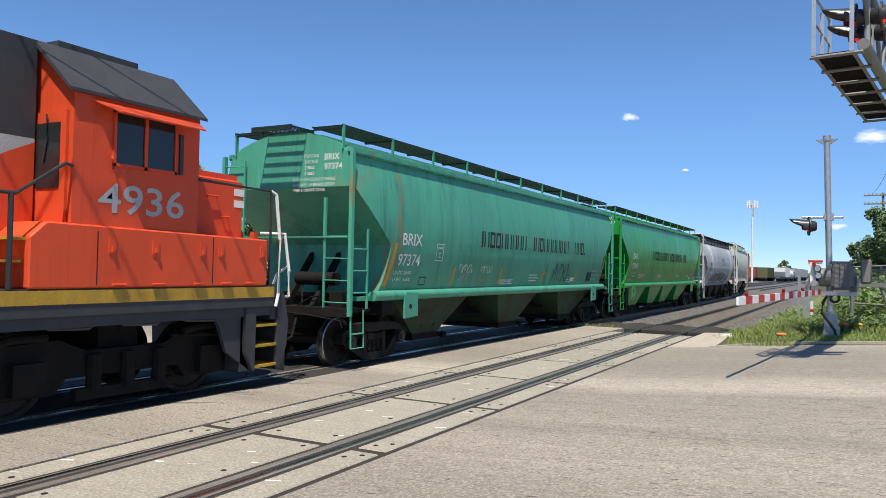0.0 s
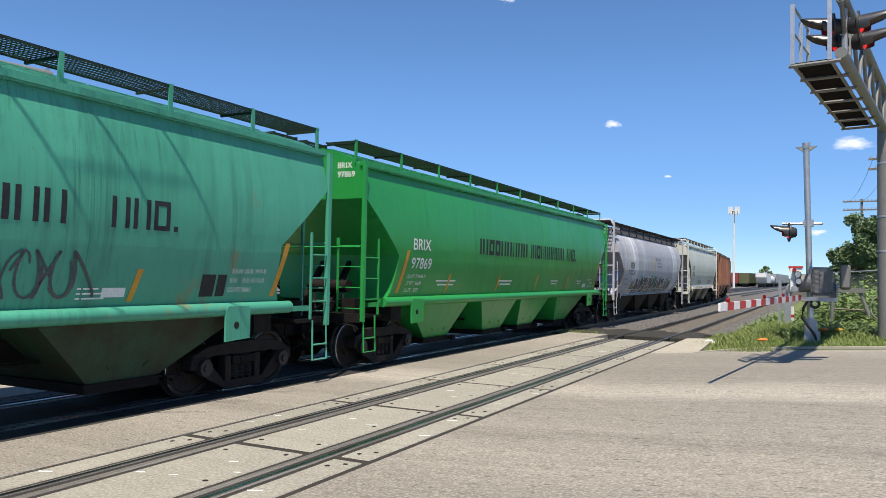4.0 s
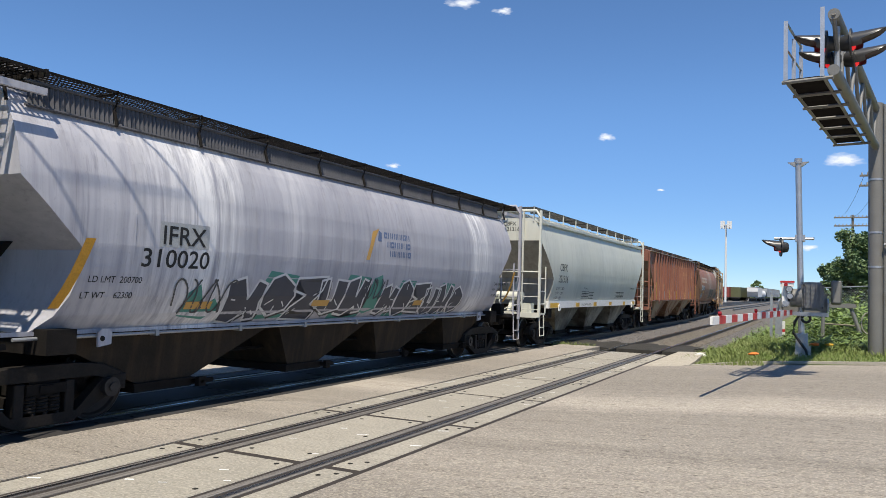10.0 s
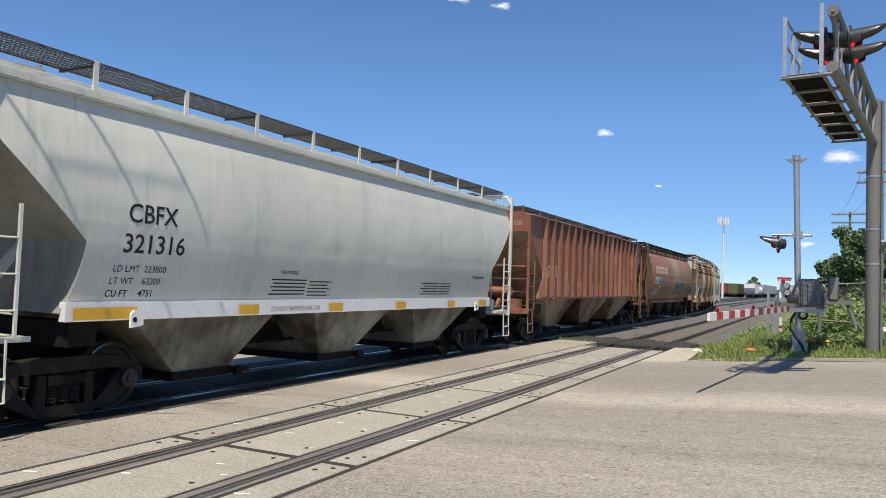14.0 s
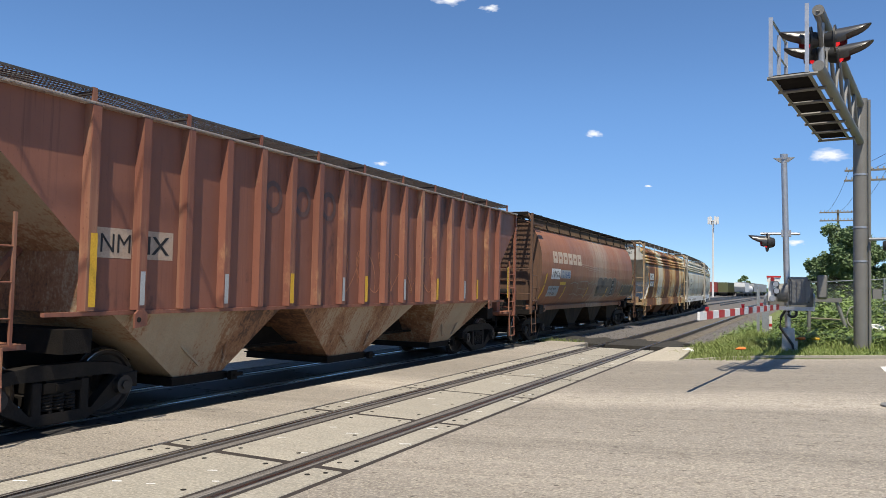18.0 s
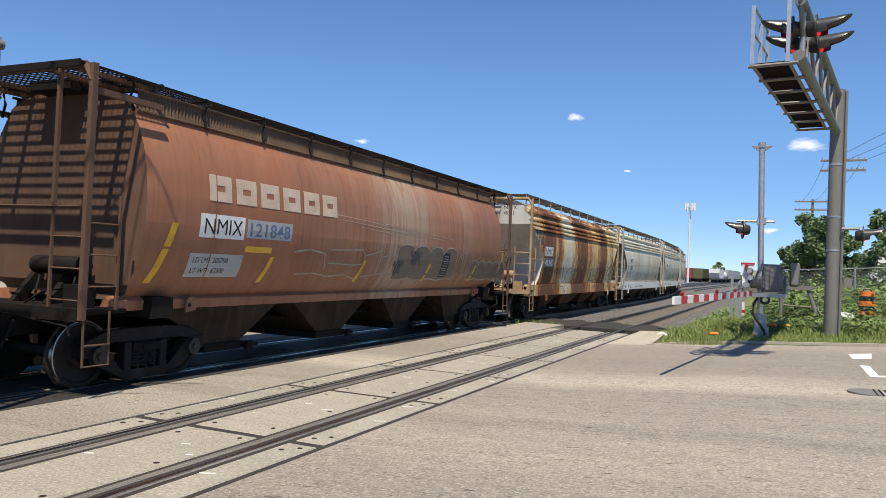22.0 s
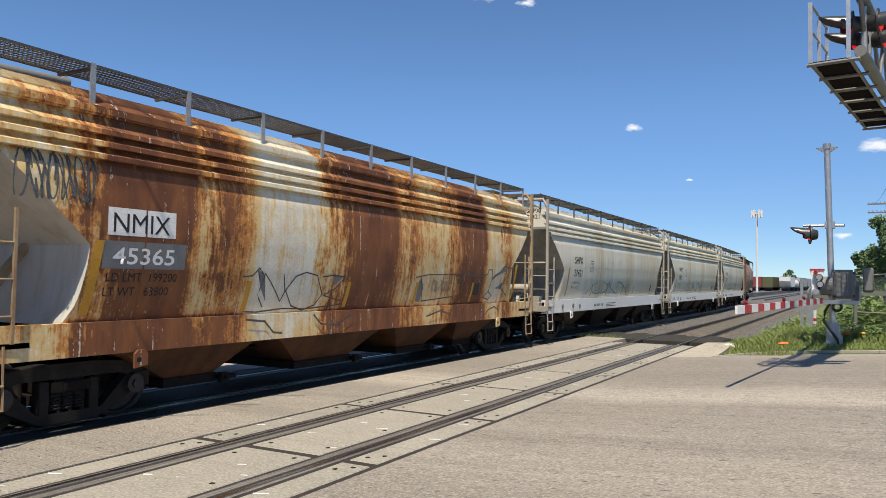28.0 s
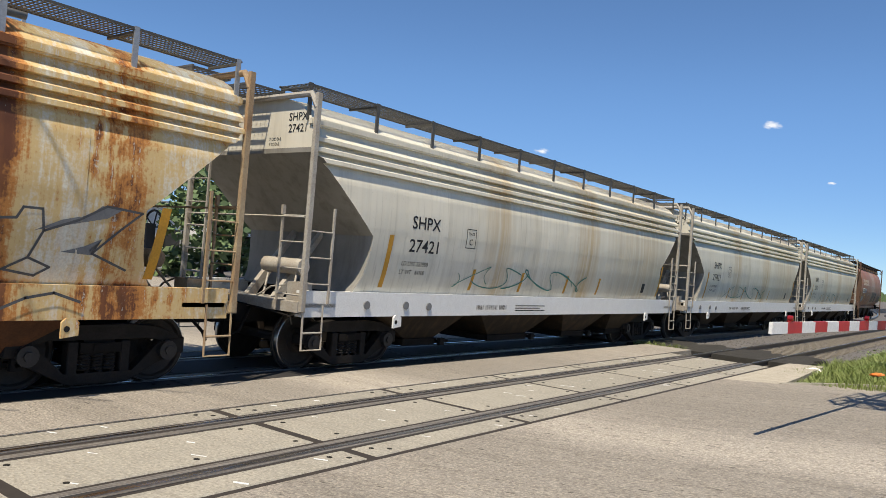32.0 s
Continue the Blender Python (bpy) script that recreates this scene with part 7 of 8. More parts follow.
make("lamp_plate", M["white"], mast, box, 4.52, 4.66, 15.22, 15.26, 1.62, 2.24, label="white painted back plate")
for x, z, m_ in ((4.70, 2.08, "black"), (4.72, 1.90, "black"), (4.62, 1.70, "galv")):
    l_ = make("lamp_housing", M[m_], mast, tube, [(x, 15.12, z), (x, 15.36, z)], 0.085, 14)
    make("lamp_ring", M["alu"], l_, tube, [(x, 15.10, z), (x, 15.12, z)], 0.07, 14)
make("red_lamp", M["lens_dark"], mast, tube, [(4.62, 15.1, 2.2), (4.62, 15.2, 2.2)], 0.05, 12)
for x in (4.40, 5.60):
    make("counterweight_arm", M["galv"], mast, prism, [(15.7, 1.5), (17.2, 1.65), (17.2, 1.85), (15.7, 1.75)], x, x + 0.04)
make("counterweight", M["polegrey"], mast, box, 4.44, 5.60, 17.0, 17.5, 1.45, 2.0)
bm = bmesh.new()
prism(bm, [(15.5, 1.74), (15.8, 1.70), (15.8, 2.30), (15.5, 2.34)], 5.68, 5.92)
bmesh.ops.bevel(bm, geom=list(bm.edges), offset=0.03, segments=1, affect="EDGES")
part("side_box", bm, M["polegrey"], mast)
make("cable_coil", M["black"], mast, tube, [(5.10 + 0.10 * math.cos(a), 15.30, 1.33 + 0.10 * math.sin(a)) for a in [0.42 * i for i in range(16)]], 0.035, 8, label="black coiled cable")
make("cable", M["black"], mast, tube, [(4.98, 15.38, 1.5), (4.82, 15.32, 1.2), (4.80, 15.35, 0.95), (4.95, 15.35, 0.72), (5.10, 15.36, 0.5), (5.12, 15.38, 0.38)], 0.035, 8, label="black flexible cable")
make("sign_board", M["white"], mast, box, 4.48, 4.80, 15.36, 15.39, 2.14, 2.25)
make("sign_edge", M["red"], mast, box, 4.47, 4.82, 15.34, 15.41, 2.252, 2.30, label="red edge of the gate sign")

# the lowered gate arm with red and white bands
arm = thing("gate_arm", "lowered red and white striped crossing gate arm", "gate arm", at=None)
A0, A1 = Vector((4.76, 15.2, 1.48)), Vector((3.84, 6.5, 1.46))
NB = 18
bm = bmesh.new()
for i in range(NB):
    p, q = A0.lerp(A1, i / NB), A0.lerp(A1, (i + 1) / NB)
    bm = bmesh.new()
    h0, h1 = 0.085, 0.085
    vs = [bm.verts.new(c + Vector((sx * 0.02, 0, sz * 0.068))) for c in (p, q) for sx, sz in ((-1, -1), (1, -1), (1, 1), (-1, 1))]
    for f in ((0, 1, 2, 3), (7, 6, 5, 4), (0, 4, 5, 1), (1, 5, 6, 2), (2, 6, 7, 3), (3, 7, 4, 0)):
        bm.faces.new([vs[k] for k in f])
    part("band", bm, M["white"] if (NB - 1 - i) % 2 == 0 else M["red"], arm, "white band" if (NB - 1 - i) % 2 == 0 else "red band", 0)
for k in (0.93, 0.56, 0.3):
    p = A0.lerp(A1, k)
    bm = bmesh.new()
    box(bm, p.x - 0.02, p.x + 0.02, p.y - 0.04, p.y + 0.04, p.z + 0.066, p.z + 0.085)
    tube(bm, [p + Vector((-0.03, 0, 0.11)), p + Vector((0.03, 0, 0.11))], 0.034, 12)
    part("arm_lamp", bm, M["lens_dark"], arm, "small red lamp on the arm")


# overhead cantilever with flashers and a walkway
def cantilever(label, base, tip, zlow, zhigh, walk_side):
    c = thing("cantilever_signal", label, "crossing signal", "cantilever signals")
    b, t = Vector(base), Vector(tip)
    gz = b.z
    b.z = t.z = 0
    d = (t - b).normalized()
    n = Vector((d.y, -d.x, 0)) * walk_side
    make("pole", M["polegrey"], c, tube, [b + Vector((0, 0, gz - 0.3)), b + Vector((0, 0, zhigh + 0.15))], 0.175, 24)
    for z in (zlow - 0.9, zlow - 2.3, zlow - 3.2):
        make("strap", M["alu"], c, tube, [b + Vector((0, 0, z)), b + Vector((0, 0, z + 0.05))], 0.182, 24)
    make("conduit", M["polegrey"], c, tube, [b + Vector((0.20, -0.10, gz)), b + Vector((0.20, -0.10, zhigh + 0.1))], 0.035, 8)
    for z in (zlow, zhigh):
        make("chord", M["polegrey"], c, tube, [b + Vector((0, 0, z)), t + Vector((0, 0, z))], 0.10, 14)
    L = (t - b).length
    k = int(L / 0.8)
    for i in range(k):
        p, q = b + d * (L * i / k), b + d * (L * (i + 1) / k)
        bm = bmesh.new()
        tube(bm, [p + Vector((0, 0, zlow if i % 2 else zhigh)), q + Vector((0, 0, zhigh if i % 2 else zlow))], 0.04, 8)
        part("web_bar", bm, M["polegrey"], c)
    # walkway
    w0, w1 = 1.4, L
    frm = bmesh.new()
    for off in (0.16, 0.78):
        tube(frm, [b + d * w0 + n * off + Vector((0, 0, zlow - 0.1)), b + d * w1 + n * off + Vector((0, 0, zlow - 0.1))], 0.035, 6)
    part("walkway_rail", frm, M["polegrey"], c)
    for i in range(7):
        p = b + d * (w0 + (w1 - w0) * i / 6)
        bm = bmesh.new()
        tube(bm, [p + Vector((0, 0, zlow - 0.13)), p + n * 0.84 + Vector((0, 0, zlow - 0.13))], 0.035, 6)
        part("walkway_beam", bm, M["polegrey"], c)
    bm = bmesh.new()
    for i in range(int((w1 - w0) / 0.055)):
        p = b + d * (w0 + 0.055 * i)
        tube(bm, [p + n * 0.16 + Vector((0, 0, zlow - 0.07)), p + n * 0.78 + Vector((0, 0, zlow - 0.07))], 0.012, 4, False)
    part("walkway_grating", bm, M["grime"], c, "dark grating floor", 0)
    for p, hz in ((t + n * 0.78, 1.0), (t - d * 1.6 + n * 0.78, 1.0), (t + n * 0.18, 1.15), (t - d * 0.8 + n * 0.78, 0.9)):
        make("rail_post", M["alu"], c, box, p.x - 0.035, p.x + 0.035, p.y - 0.03, p.y + 0.03, zlow - 0.1, zlow + hz)
    bm = bmesh.new()
    tube(bm, [t + n * 0.78 + Vector((0, 0, zlow + 0.98)), t - d * 1.6 + n * 0.78 + Vector((0, 0, zlow + 0.98))], 0.025, 6)
    tube(bm, [t + n * 0.78 + Vector((0, 0, zlow + 0.5)), t - d * 1.6 + n * 0.78 + Vector((0, 0, zlow + 0.5))], 0.02, 6)
    part("handrail", bm, M["alu"], c)
    return c, b, t, d, n


canti, cb, ct, cd, cn = cantilever("grey overhead signal bridge with walkway and flashers", (6.72, 16.2, rise(6.7)), (5.62, 8.2, 0), 5.90, 6.90, 1)
for k, (dy, z) in enumerate(((0.45, 6.50), (1.0, 6.35))):
    p = ct - cd * dy
    flasher(canti, p.x - 0.20, p.y, z, 7, 0.52)
    flasher(canti, p.x + 0.24, p.y + 0.05, z, 173, 0.56)
    make("lamp_bracket", M["galv"], canti, tube, [(p.x, p.y, 5.95), (p.x, p.y, 6.8)], 0.05, 8)
# lamp fixed to the bridge pole
make("lamp_bracket", M["galv"], canti, tube, [(6.9, 16.0, 3.3), (7.3, 15.9, 3.3)], 0.04, 8)
flasher(canti, 7.4, 15.9, 3.12, 176, 0.5)
make("pole_box", M["polegrey"], canti, box, 6.98, 7.18, 16.0, 16.3, 1.75, 2.0)
canti2, cb2, ct2, cd2, cn2 = cantilever("far grey overhead signal bridge beyond the rails", (-10.5, -3.5, 0), (-9.3, 3.8, 0), 5.05, 6.0, -1)
for dy in (0.6, 1.7):
    p = ct2 - cd2 * dy
    flasher(canti2, p.x + 0.2, p.y, 5.5, 150, 0.5)


# ---------------------------------------------------------------- verge
def kerb_line():
    k = thing("kerb", "pale concrete kerb along the grass", "kerb", kind="structure")
    for (xa, ya), (xb, yb) in zip(KERB, KERB[1:]):
        n = max(1, int(math.hypot(xb - xa, yb - ya) / 1.2))
        for i in range(n):
            p = Vector((xa + (xb - xa) * i / n, ya + (yb - ya) * i / n, 0))
            q = Vector((xa + (xb - xa) * (i + 1) / n, ya + (yb - ya) * (i + 1) / n, 0))
            d = (q - p).normalized()
            s = Vector((-d.y, d.x, 0)) * 0.17
            p += d * 0.004
            q -= d * 0.004
            bm = bmesh.new()
            lo = [bm.verts.new(v + Vector((0, 0, rise(v.x) - 0.2))) for v in (p, q, q + s, p + s)]
            hi = [bm.verts.new(v + Vector((0, 0, rise(v.x) + 0.012 + 0.065 * max(0.0, min(1.0, (v.x - 2.6) / 1.4))))) for v in (p, q, q + s, p + s)]
            bm.faces.new(hi)
            bm.faces.new(lo[::-1])
            for j in range(4):
                bm.faces.new((lo[j], lo[(j + 1) % 4], hi[(j + 1) % 4], hi[j]))
            part("kerb_stone", bm, M["kerb"], k, "", 0)


def verge_height(x, y):
    edge = max(0.0, min(1.0, (x - 2.3) / 1.2))
    return -0.18 + edge * (rise(x) + 0.28 - 0.09 * max(0.0, 1.0 - max(0.0, y - 14.0) / 0.9)) + 0.05 * min(1.0, max(0.0, y - 14.0)) * noise.noise(Vector((x * 0.5, y * 0.5, 0)))


def build_verge():
    bm = bmesh.new()
    nx, ny = 40, 60
    grid = []
    for j in range(ny + 1):
        y = 14.0 + 106.0 * (j / ny) ** 2
        row = []
        for i in range(nx + 1):
            x = 2.2 + 0.012 * (y - 14) + 80.0 * (i / nx) ** 2
            yy = y
            if j == 0:
                for (xa, ya), (xb, yb) in zip(KERB, KERB[1:]):
                    if xa <= x <= xb:
                        yy = ya + (yb - ya) * (x - xa) / (xb - xa) + 0.1
            row.append(bm.verts.new((x, yy, verge_height(x, y) if x < 14 else verge_height(14, y))))
        grid.append(row)
    for j in range(ny):
        for i in range(nx):
            bm.faces.new((grid[j][i], grid[j][i + 1], grid[j + 1][i + 1], grid[j + 1][i]))
    tagged(part("verge", bm, M["grassland"], None), "rough green verge behind the kerb", "grass", "", "structure")
    g = random.Random(11)
    bm = bmesh.new()
    for k in range(34000):
        x = 2.35 + 9.5 * g.random() ** 1.15
        y = 14.15 + 14 * g.random() ** 1.6
        if k > 26000:
            x = g.uniform(1.9, 4.2)
            y = g.uniform(13.55 if x > 2.4 else 15.5, 22)
        if k > 33300:
            x, y = g.uniform(-3.0, -1.6), g.uniform(18.8, 19.3)
        h = g.uniform(0.06, 0.22) * (1.0 if y < 16 else 1.5)
        if y < 15.4 and 4.2 < x:
            h *= 0.6
        a = g.uniform(0, 6.28)
        c = Vector((x, y, verge_height(x, y) - 0.02))
        s = Vector((math.cos(a), math.sin(a), 0)) * g.uniform(0.008, 0.016)
        t = Vector((g.uniform(-0.6, 0.6), g.uniform(-0.6, 0.6), 0)) * h
        m = c + Vector((0, 0, h * 0.6)) + t * 0.3
        v = [bm.verts.new(p) for p in (c - s, c + s, m + s * 0.7, m - s * 0.7, c + t + Vector((0, 0, h)))]
        bm.faces.new((v[0], v[1], v[2], v[3]))
        bm.faces.new((v[3], v[2], v[4]))
    tagged(part("grass", bm, M["blade"], None, "", 0), "long green grass blades on the verge", "grass", "", "stuff")
    bm = bmesh.new()
    for k in range(4200):
        y = 16.6 + 13 * g.random() ** 1.3
        x = 2.6 + 11 * g.random()
        if x < 4.3 and g.random() < 0.6:
            continue
        h = g.uniform(0.3, 0.8) * (1.5 if y > 22 else 0.55 if y < 20.6 else 1.0) * (0.5 if x < 4.5 else 1.0)
        c = Vector((x, y, verge_height(x, y)))
        for q in range(9):
            z = h * g.uniform(0.15, 1.0)
            a = g.uniform(0, 6.28)
            r = g.uniform(0.03, 0.18)
            p = c + Vector((r * math.cos(a), r * math.sin(a), z))
            u = Vector((math.cos(a), math.sin(a), g.uniform(-0.4, 0.5))) * g.uniform(0.05, 0.10)
            w = Vector((-math.sin(a), math.cos(a), 0)) * g.uniform(0.02, 0.04)
            bm.faces.new([bm.verts.new(t) for t in (p - u, p + w, p + u, p - w)])
    tagged(part("weeds", bm, M["weed"], None, "", 0), "tall leafy green weeds behind the signals", "weeds", "", "stuff")
    bm = bmesh.new()
    for k in range(26000):
        y = 21.5 + 34 * g.random() ** 1.6
        x = 4.9 + 14 * g.random() + 0.03 * (y - 21)
        h = 0.7 + 1.5 * max(0.0, noise.noise(Vector((x * 0.45, y * 0.3, 4.0)))) + (0.5 if x > 6.5 else 0.0)
        if y < 24 and 7.0 < x < 9.2:
            continue
        p = Vector((x, y, rise(x) + h * g.random()))
        a = g.uniform(0, 6.28)
        u = Vector((math.cos(a), math.sin(a), g.uniform(-0.5, 0.5))) * g.uniform(0.06, 0.13)
        w = Vector((-math.sin(a), math.cos(a), g.uniform(-0.3, 0.3))) * g.uniform(0.04, 0.075)
        bm.faces.new([bm.verts.new(t) for t in (p - u, p + w, p + u, p - w)])
    tagged(part("hedge", bm, M["weed"], None, "", 0), "wild green bushes along the fence", "bushes", "", "stuff")


kerb_line()
build_verge()

# timber trestle frame, fence, drum, litter
tr = thing("trestle", "weathered steel and timber trestle in the weeds", "trestle")
TZ = rise(6)
make("beam", M["polegrey"], tr, box, 5.35, 6.45, 20.9, 21.1, TZ + 1.28, TZ + 1.42)
make("leg", M["polegrey"], tr, tube, [(5.48, 21.0, TZ - 0.1), (5.52, 21.0, TZ + 1.3)], 0.06, 8)
make("leg", M["polegrey"], tr, tube, [(6.75, 21.0, TZ - 0.1), (6.30, 21.0, TZ + 1.3)], 0.06, 8)
make("cross_bar", M["wood"], tr, tube, [(5.5, 21.0, TZ + 0.75), (6.55, 21.0, TZ + 0.72)], 0.03, 6)

fence = thing("chain_link_fence", "galvanised chain-link fence overgrown by bushes", "fence")
FP = [(4.9, 27.0), (8.0, 25.5), (11.0, 24.2), (14.5, 23.0)]
for x, y in FP:
    make("fence_post", M["galv"], fence, tube, [(x, y, rise(x)), (x, y, rise(x) + 2.05)], 0.035, 8)
for (xa, ya), (xb, yb) in zip(FP, FP[1:]):
    a, b = Vector((xa, ya, rise(xa) + 2.0)), Vector((xb, yb, rise(xb) + 2.0))
    make("top_rail", M["galv"], fence, tube, [a, b], 0.025, 6)
    bm = bmesh.new()
    L = (b - a).length
    d = (b - a) / L
    n = int(L / 0.10)
    for i in range(-18, n):
        for s in (1, -1):
            u0, u1 = i * 0.10, i * 0.10 + 1.9
            z0, z1 = (0, 1.9) if s > 0 else (1.9, 0)
            if u0 < 0:
                z0 += (z1 - z0) * (-u0) / 1.9
                u0 = 0
            if u1 > L:
                z1 -= (z1 - z0) * (u1 - L) / (u1 - u0)
                u1 = L
            p, q = a + d * u0, a + d * u1
            p.z += z0 - 2.0
            q.z += z1 - 2.0
            tube(bm, [p, q], 0.004, 3, False)
    part("mesh_panel", bm, M["galv"], fence, "", 0)

post = thing("marker_posts", "pair of galvanised posts by the track", "post")
make("post", M["galv"], post, box, 3.86, 3.95, 22.0, 22.08, -0.1, 1.95)
make("sheet_post", M["galv"], post, box, 4.02, 4.24, 22.3, 22.33, -0.1, 1.25)
wp = thing("marker_post", "white and red plastic cable marker post", "post")
make("tube", M["white"], wp, tube, [(4.25, 23.0, -0.1), (4.25, 23.0, 1.0)], 0.06, 12)
make("band", M["red"], wp, tube, [(4.25, 23.0, 0.62), (4.25, 23.0, 0.72)], 0.063, 12)

drum = thing("traffic_drum", "orange and black striped traffic drum on a rubber base", "traffic drum")
DX, DY = 8.15, 22.6
DZ = rise(DX) + 0.12
make("rubber_base", M["black"], drum, tube, [(DX, DY, DZ - 0.05), (DX, DY, DZ + 0.08)], 0.46, 18, True, 0.36)
for i in range(6):
    r0, r1 = 0.30 - 0.014 * i, 0.30 - 0.014 * (i + 1)
    z0 = DZ + 0.08 + 0.165 * i
    make("band", M["orange"] if i % 2 else M["black"], drum, tube, [(DX, DY, z0), (DX, DY, z0 + 0.163)], r0, 20, True, r1, label="orange band" if i % 2 else "black band")
make("handle", M["black"], drum, tube, [(DX - 0.12, DY, DZ + 1.07), (DX - 0.1, DY, DZ + 1.14), (DX + 0.1, DY, DZ + 1.14), (DX + 0.12, DY, DZ + 1.07)], 0.03, 6)
bag = thing("sandbag", "white sandbag lying beside the drum", "sandbag")
bm = bmesh.new()
bmesh.ops.create_icosphere(bm, subdivisions=3, radius=0.3)
for v in bm.verts:
    v.co = Vector((v.co.x * 1.1, v.co.y * 0.8, v.co.z * 0.6)) * (1 + 0.25 * noise.noise(v.co * 4)) + Vector((7.5, 22.2, DZ + 0.15))
part("sack", bm, M["white"], bag)


def scrap(name, x, y, z, r, material, label, cat):
    bm = bmesh.new()
    bmesh.ops.create_icosphere(bm, subdivisions=2, radius=r)
    for v in bm.verts:
        v.co = Vector((v.co.x * 1.5, v.co.y, v.co.z * 0.6)) * (1 + 0.6 * noise.noise(v.co * 9 / r * 0.1 + Vector((x, y, 0)))) + Vector((x, y, z + r * 0.4))
    tagged(part(name, bm, material, None, "", 0), label, cat)


scrap("litter_bag", 2.15, 17.6, -0.05, 0.11, M["white"], "crumpled white plastic bag by the rails", "litter")
scrap("flag_marker", 3.9, 14.5, 0.36, 0.075, M["orange"], "small orange marker flag in the grass", "marker")
scrap("flag_marker", 5.3, 16.3, 0.58, 0.08, M["orange"], "small orange marker flag in the grass", "marker")
scrap("flag_marker", 5.65, 16.5, 0.58, 0.07, M["yellow"], "small yellow marker in the grass", "marker")
hose = thing("hose_loop", "pale coiled hose hung in the weeds", "hose")
make("loop", M["kerb"], hose, tube, [(6.75 + 0.22 * math.cos(a), 19.5, 1.15 + 0.33 * math.sin(a)) for a in [0.9 + 4.6 * i / 16 for i in range(17)]], 0.02, 6)

# manhole and paint on the road
mh = thing("manhole_cover", "round cast-iron grate set in the road", "manhole cover")
make("frame", M["polegrey"], mh, tube, [(6.74, 5.9, rise(6.74) - 0.05), (6.74, 5.9, rise(6.74) + 0.006)], 0.36, 28)
for i in range(9):
    x = 6.74 - 0.28 + 0.07 * i
    h = math.sqrt(max(0.01, 0.33 ** 2 - (x - 6.74) ** 2))
    make("slot", M["hole"], mh, box, x - 0.012, x + 0.012, 5.9 - h, 5.9 + h, rise(x) + 0.0, rise(x) + 0.010)


def road_paint(name, pts, label):
    bm = bmesh.new()
    bm.faces.new([bm.verts.new((x, y, rise(x) + 0.004)) for x, y in pts])
    tagged(part(name, bm, M["white"], None, "", 0), label, "road marking", "", "structure")


road_paint("arrow_marking", [(6.84, 12.03), (7.3, 12.2), (7.19, 11.06), (6.84, 10.92)], "worn white arrow head on the road")
road_paint("arrow_marking", [(6.86, 9.7), (7.02, 9.6), (7.0, 8.05), (7.5, 8.1), (7.5, 7.85), (6.86, 7.8)], "worn white hooked stroke on the road")


# ---------------------------------------------------------------- poles and wires
def power_pole(x, y, h, lean, arms, label):
    p = thing("utility_pole", label, "utility pole", "utility poles")
    g = rise(x)
    top = Vector((x + lean, y, g + h))
    make("shaft", M["wood"], p, tube, [(x, y, g - 0.3), top], 0.16, 10, True, 0.10)
    for dz, half in arms:
        c = Vector((x + lean * (1 - dz / h), y, g + h - dz))
        a = make("cross_arm", M["wood"], p, box, c.x - half, c.x + half, y - 0.2, y - 0.08, c.z - 0.05, c.z + 0.06)
        n = max(2, int(half / 0.28))
        for i in range(n):
            for s in (-1, 1):
                xx = c.x + s * half * (i + 0.6) / n
                make("insulator", M["far_grey"], a, tube, [(xx, y - 0.14, c.z + 0.06), (xx, y - 0.14, c.z + 0.2)], 0.045, 6)
    return p


POLES = [(8.3, 45.0, 9.1, 0.45, ((0.3, 1.25), (0.9, 1.25))), (8.05, 70.0, 8.9, -0.1, ((0.25, 1.5), (1.0, 1.5))), (9.6, 96.0, 6.2, 0.0, ((0.4, 1.6), (1.0, 1.6))), (10.6, 118.0, 9.0, 0.0, ((0.3, 1.5),))]
for q in POLES:
    power_pole(*q, "weathered wooden utility pole with cross arms")
wires = thing("overhead_wires", "thin dark overhead wires between the poles", "wires")
for k in range(3):
    for (xa, ya, ha, la, _), (xb, yb, hb, lb, _) in zip(POLES[:1], POLES[1:2]):
        a = Vector((xa + la - 1.0 + k, ya, rise(xa) + ha - 0.2))
        b = Vector((xb + lb - 1.0 + k, yb, rise(xb) + hb - 0.2))
        pts = [a.lerp(b, i / 8) - Vector((0, 0, 0.5 * 4 * (i / 8) * (1 - i / 8))) for i in range(9)]
        make("wire", M["wire"], wires, tube, pts, 0.012, 4)
    a = Vector((8.75 - 1.0 + k, 45, rise(8) + 8.8))
    b = Vector((16 + k, 4, 11.5))
    make("wire", M["wire"], wires, tube, [a.lerp(b, i / 8) - Vector((0, 0, 0.9 * 4 * (i / 8) * (1 - i / 8))) for i in range(9)], 0.012, 4)

# Unseen mast and arms, added to cast the thin shadow streaks on the cars.
mast_arm = thing("mast_arm", "unseen grey mast with overhead arms, added for its shadow streaks", "signal mast")
arm_a, arm_d = Vector((-1.36, -3.4, 9.0)), Vector((0.79, 0.61, 0.0)).normalized()
foot = arm_a - arm_d * 9.5
make("pole", M["polegrey"], mast_arm, tube, [(foot.x, foot.y + 0.85, -0.3), (foot.x, foot.y + 0.85, 9.3)], 0.16, 16)
for k in range(3):
    o = arm_a + Vector((0, 1.05 * k - 0.2, 0))
    make("arm", M["polegrey"], mast_arm, tube, [o - arm_d * 9.5, o + arm_d * 1.0], 0.019, 8)
for u in (-9.3, -6.0, -3.0, 0.0):
    o = arm_a + arm_d * u
    make("tie_bar", M["polegrey"], mast_arm, tube, [o + Vector((0, -0.2, 0)), o + Vector((0, 1.9, 0))], 0.012, 6)

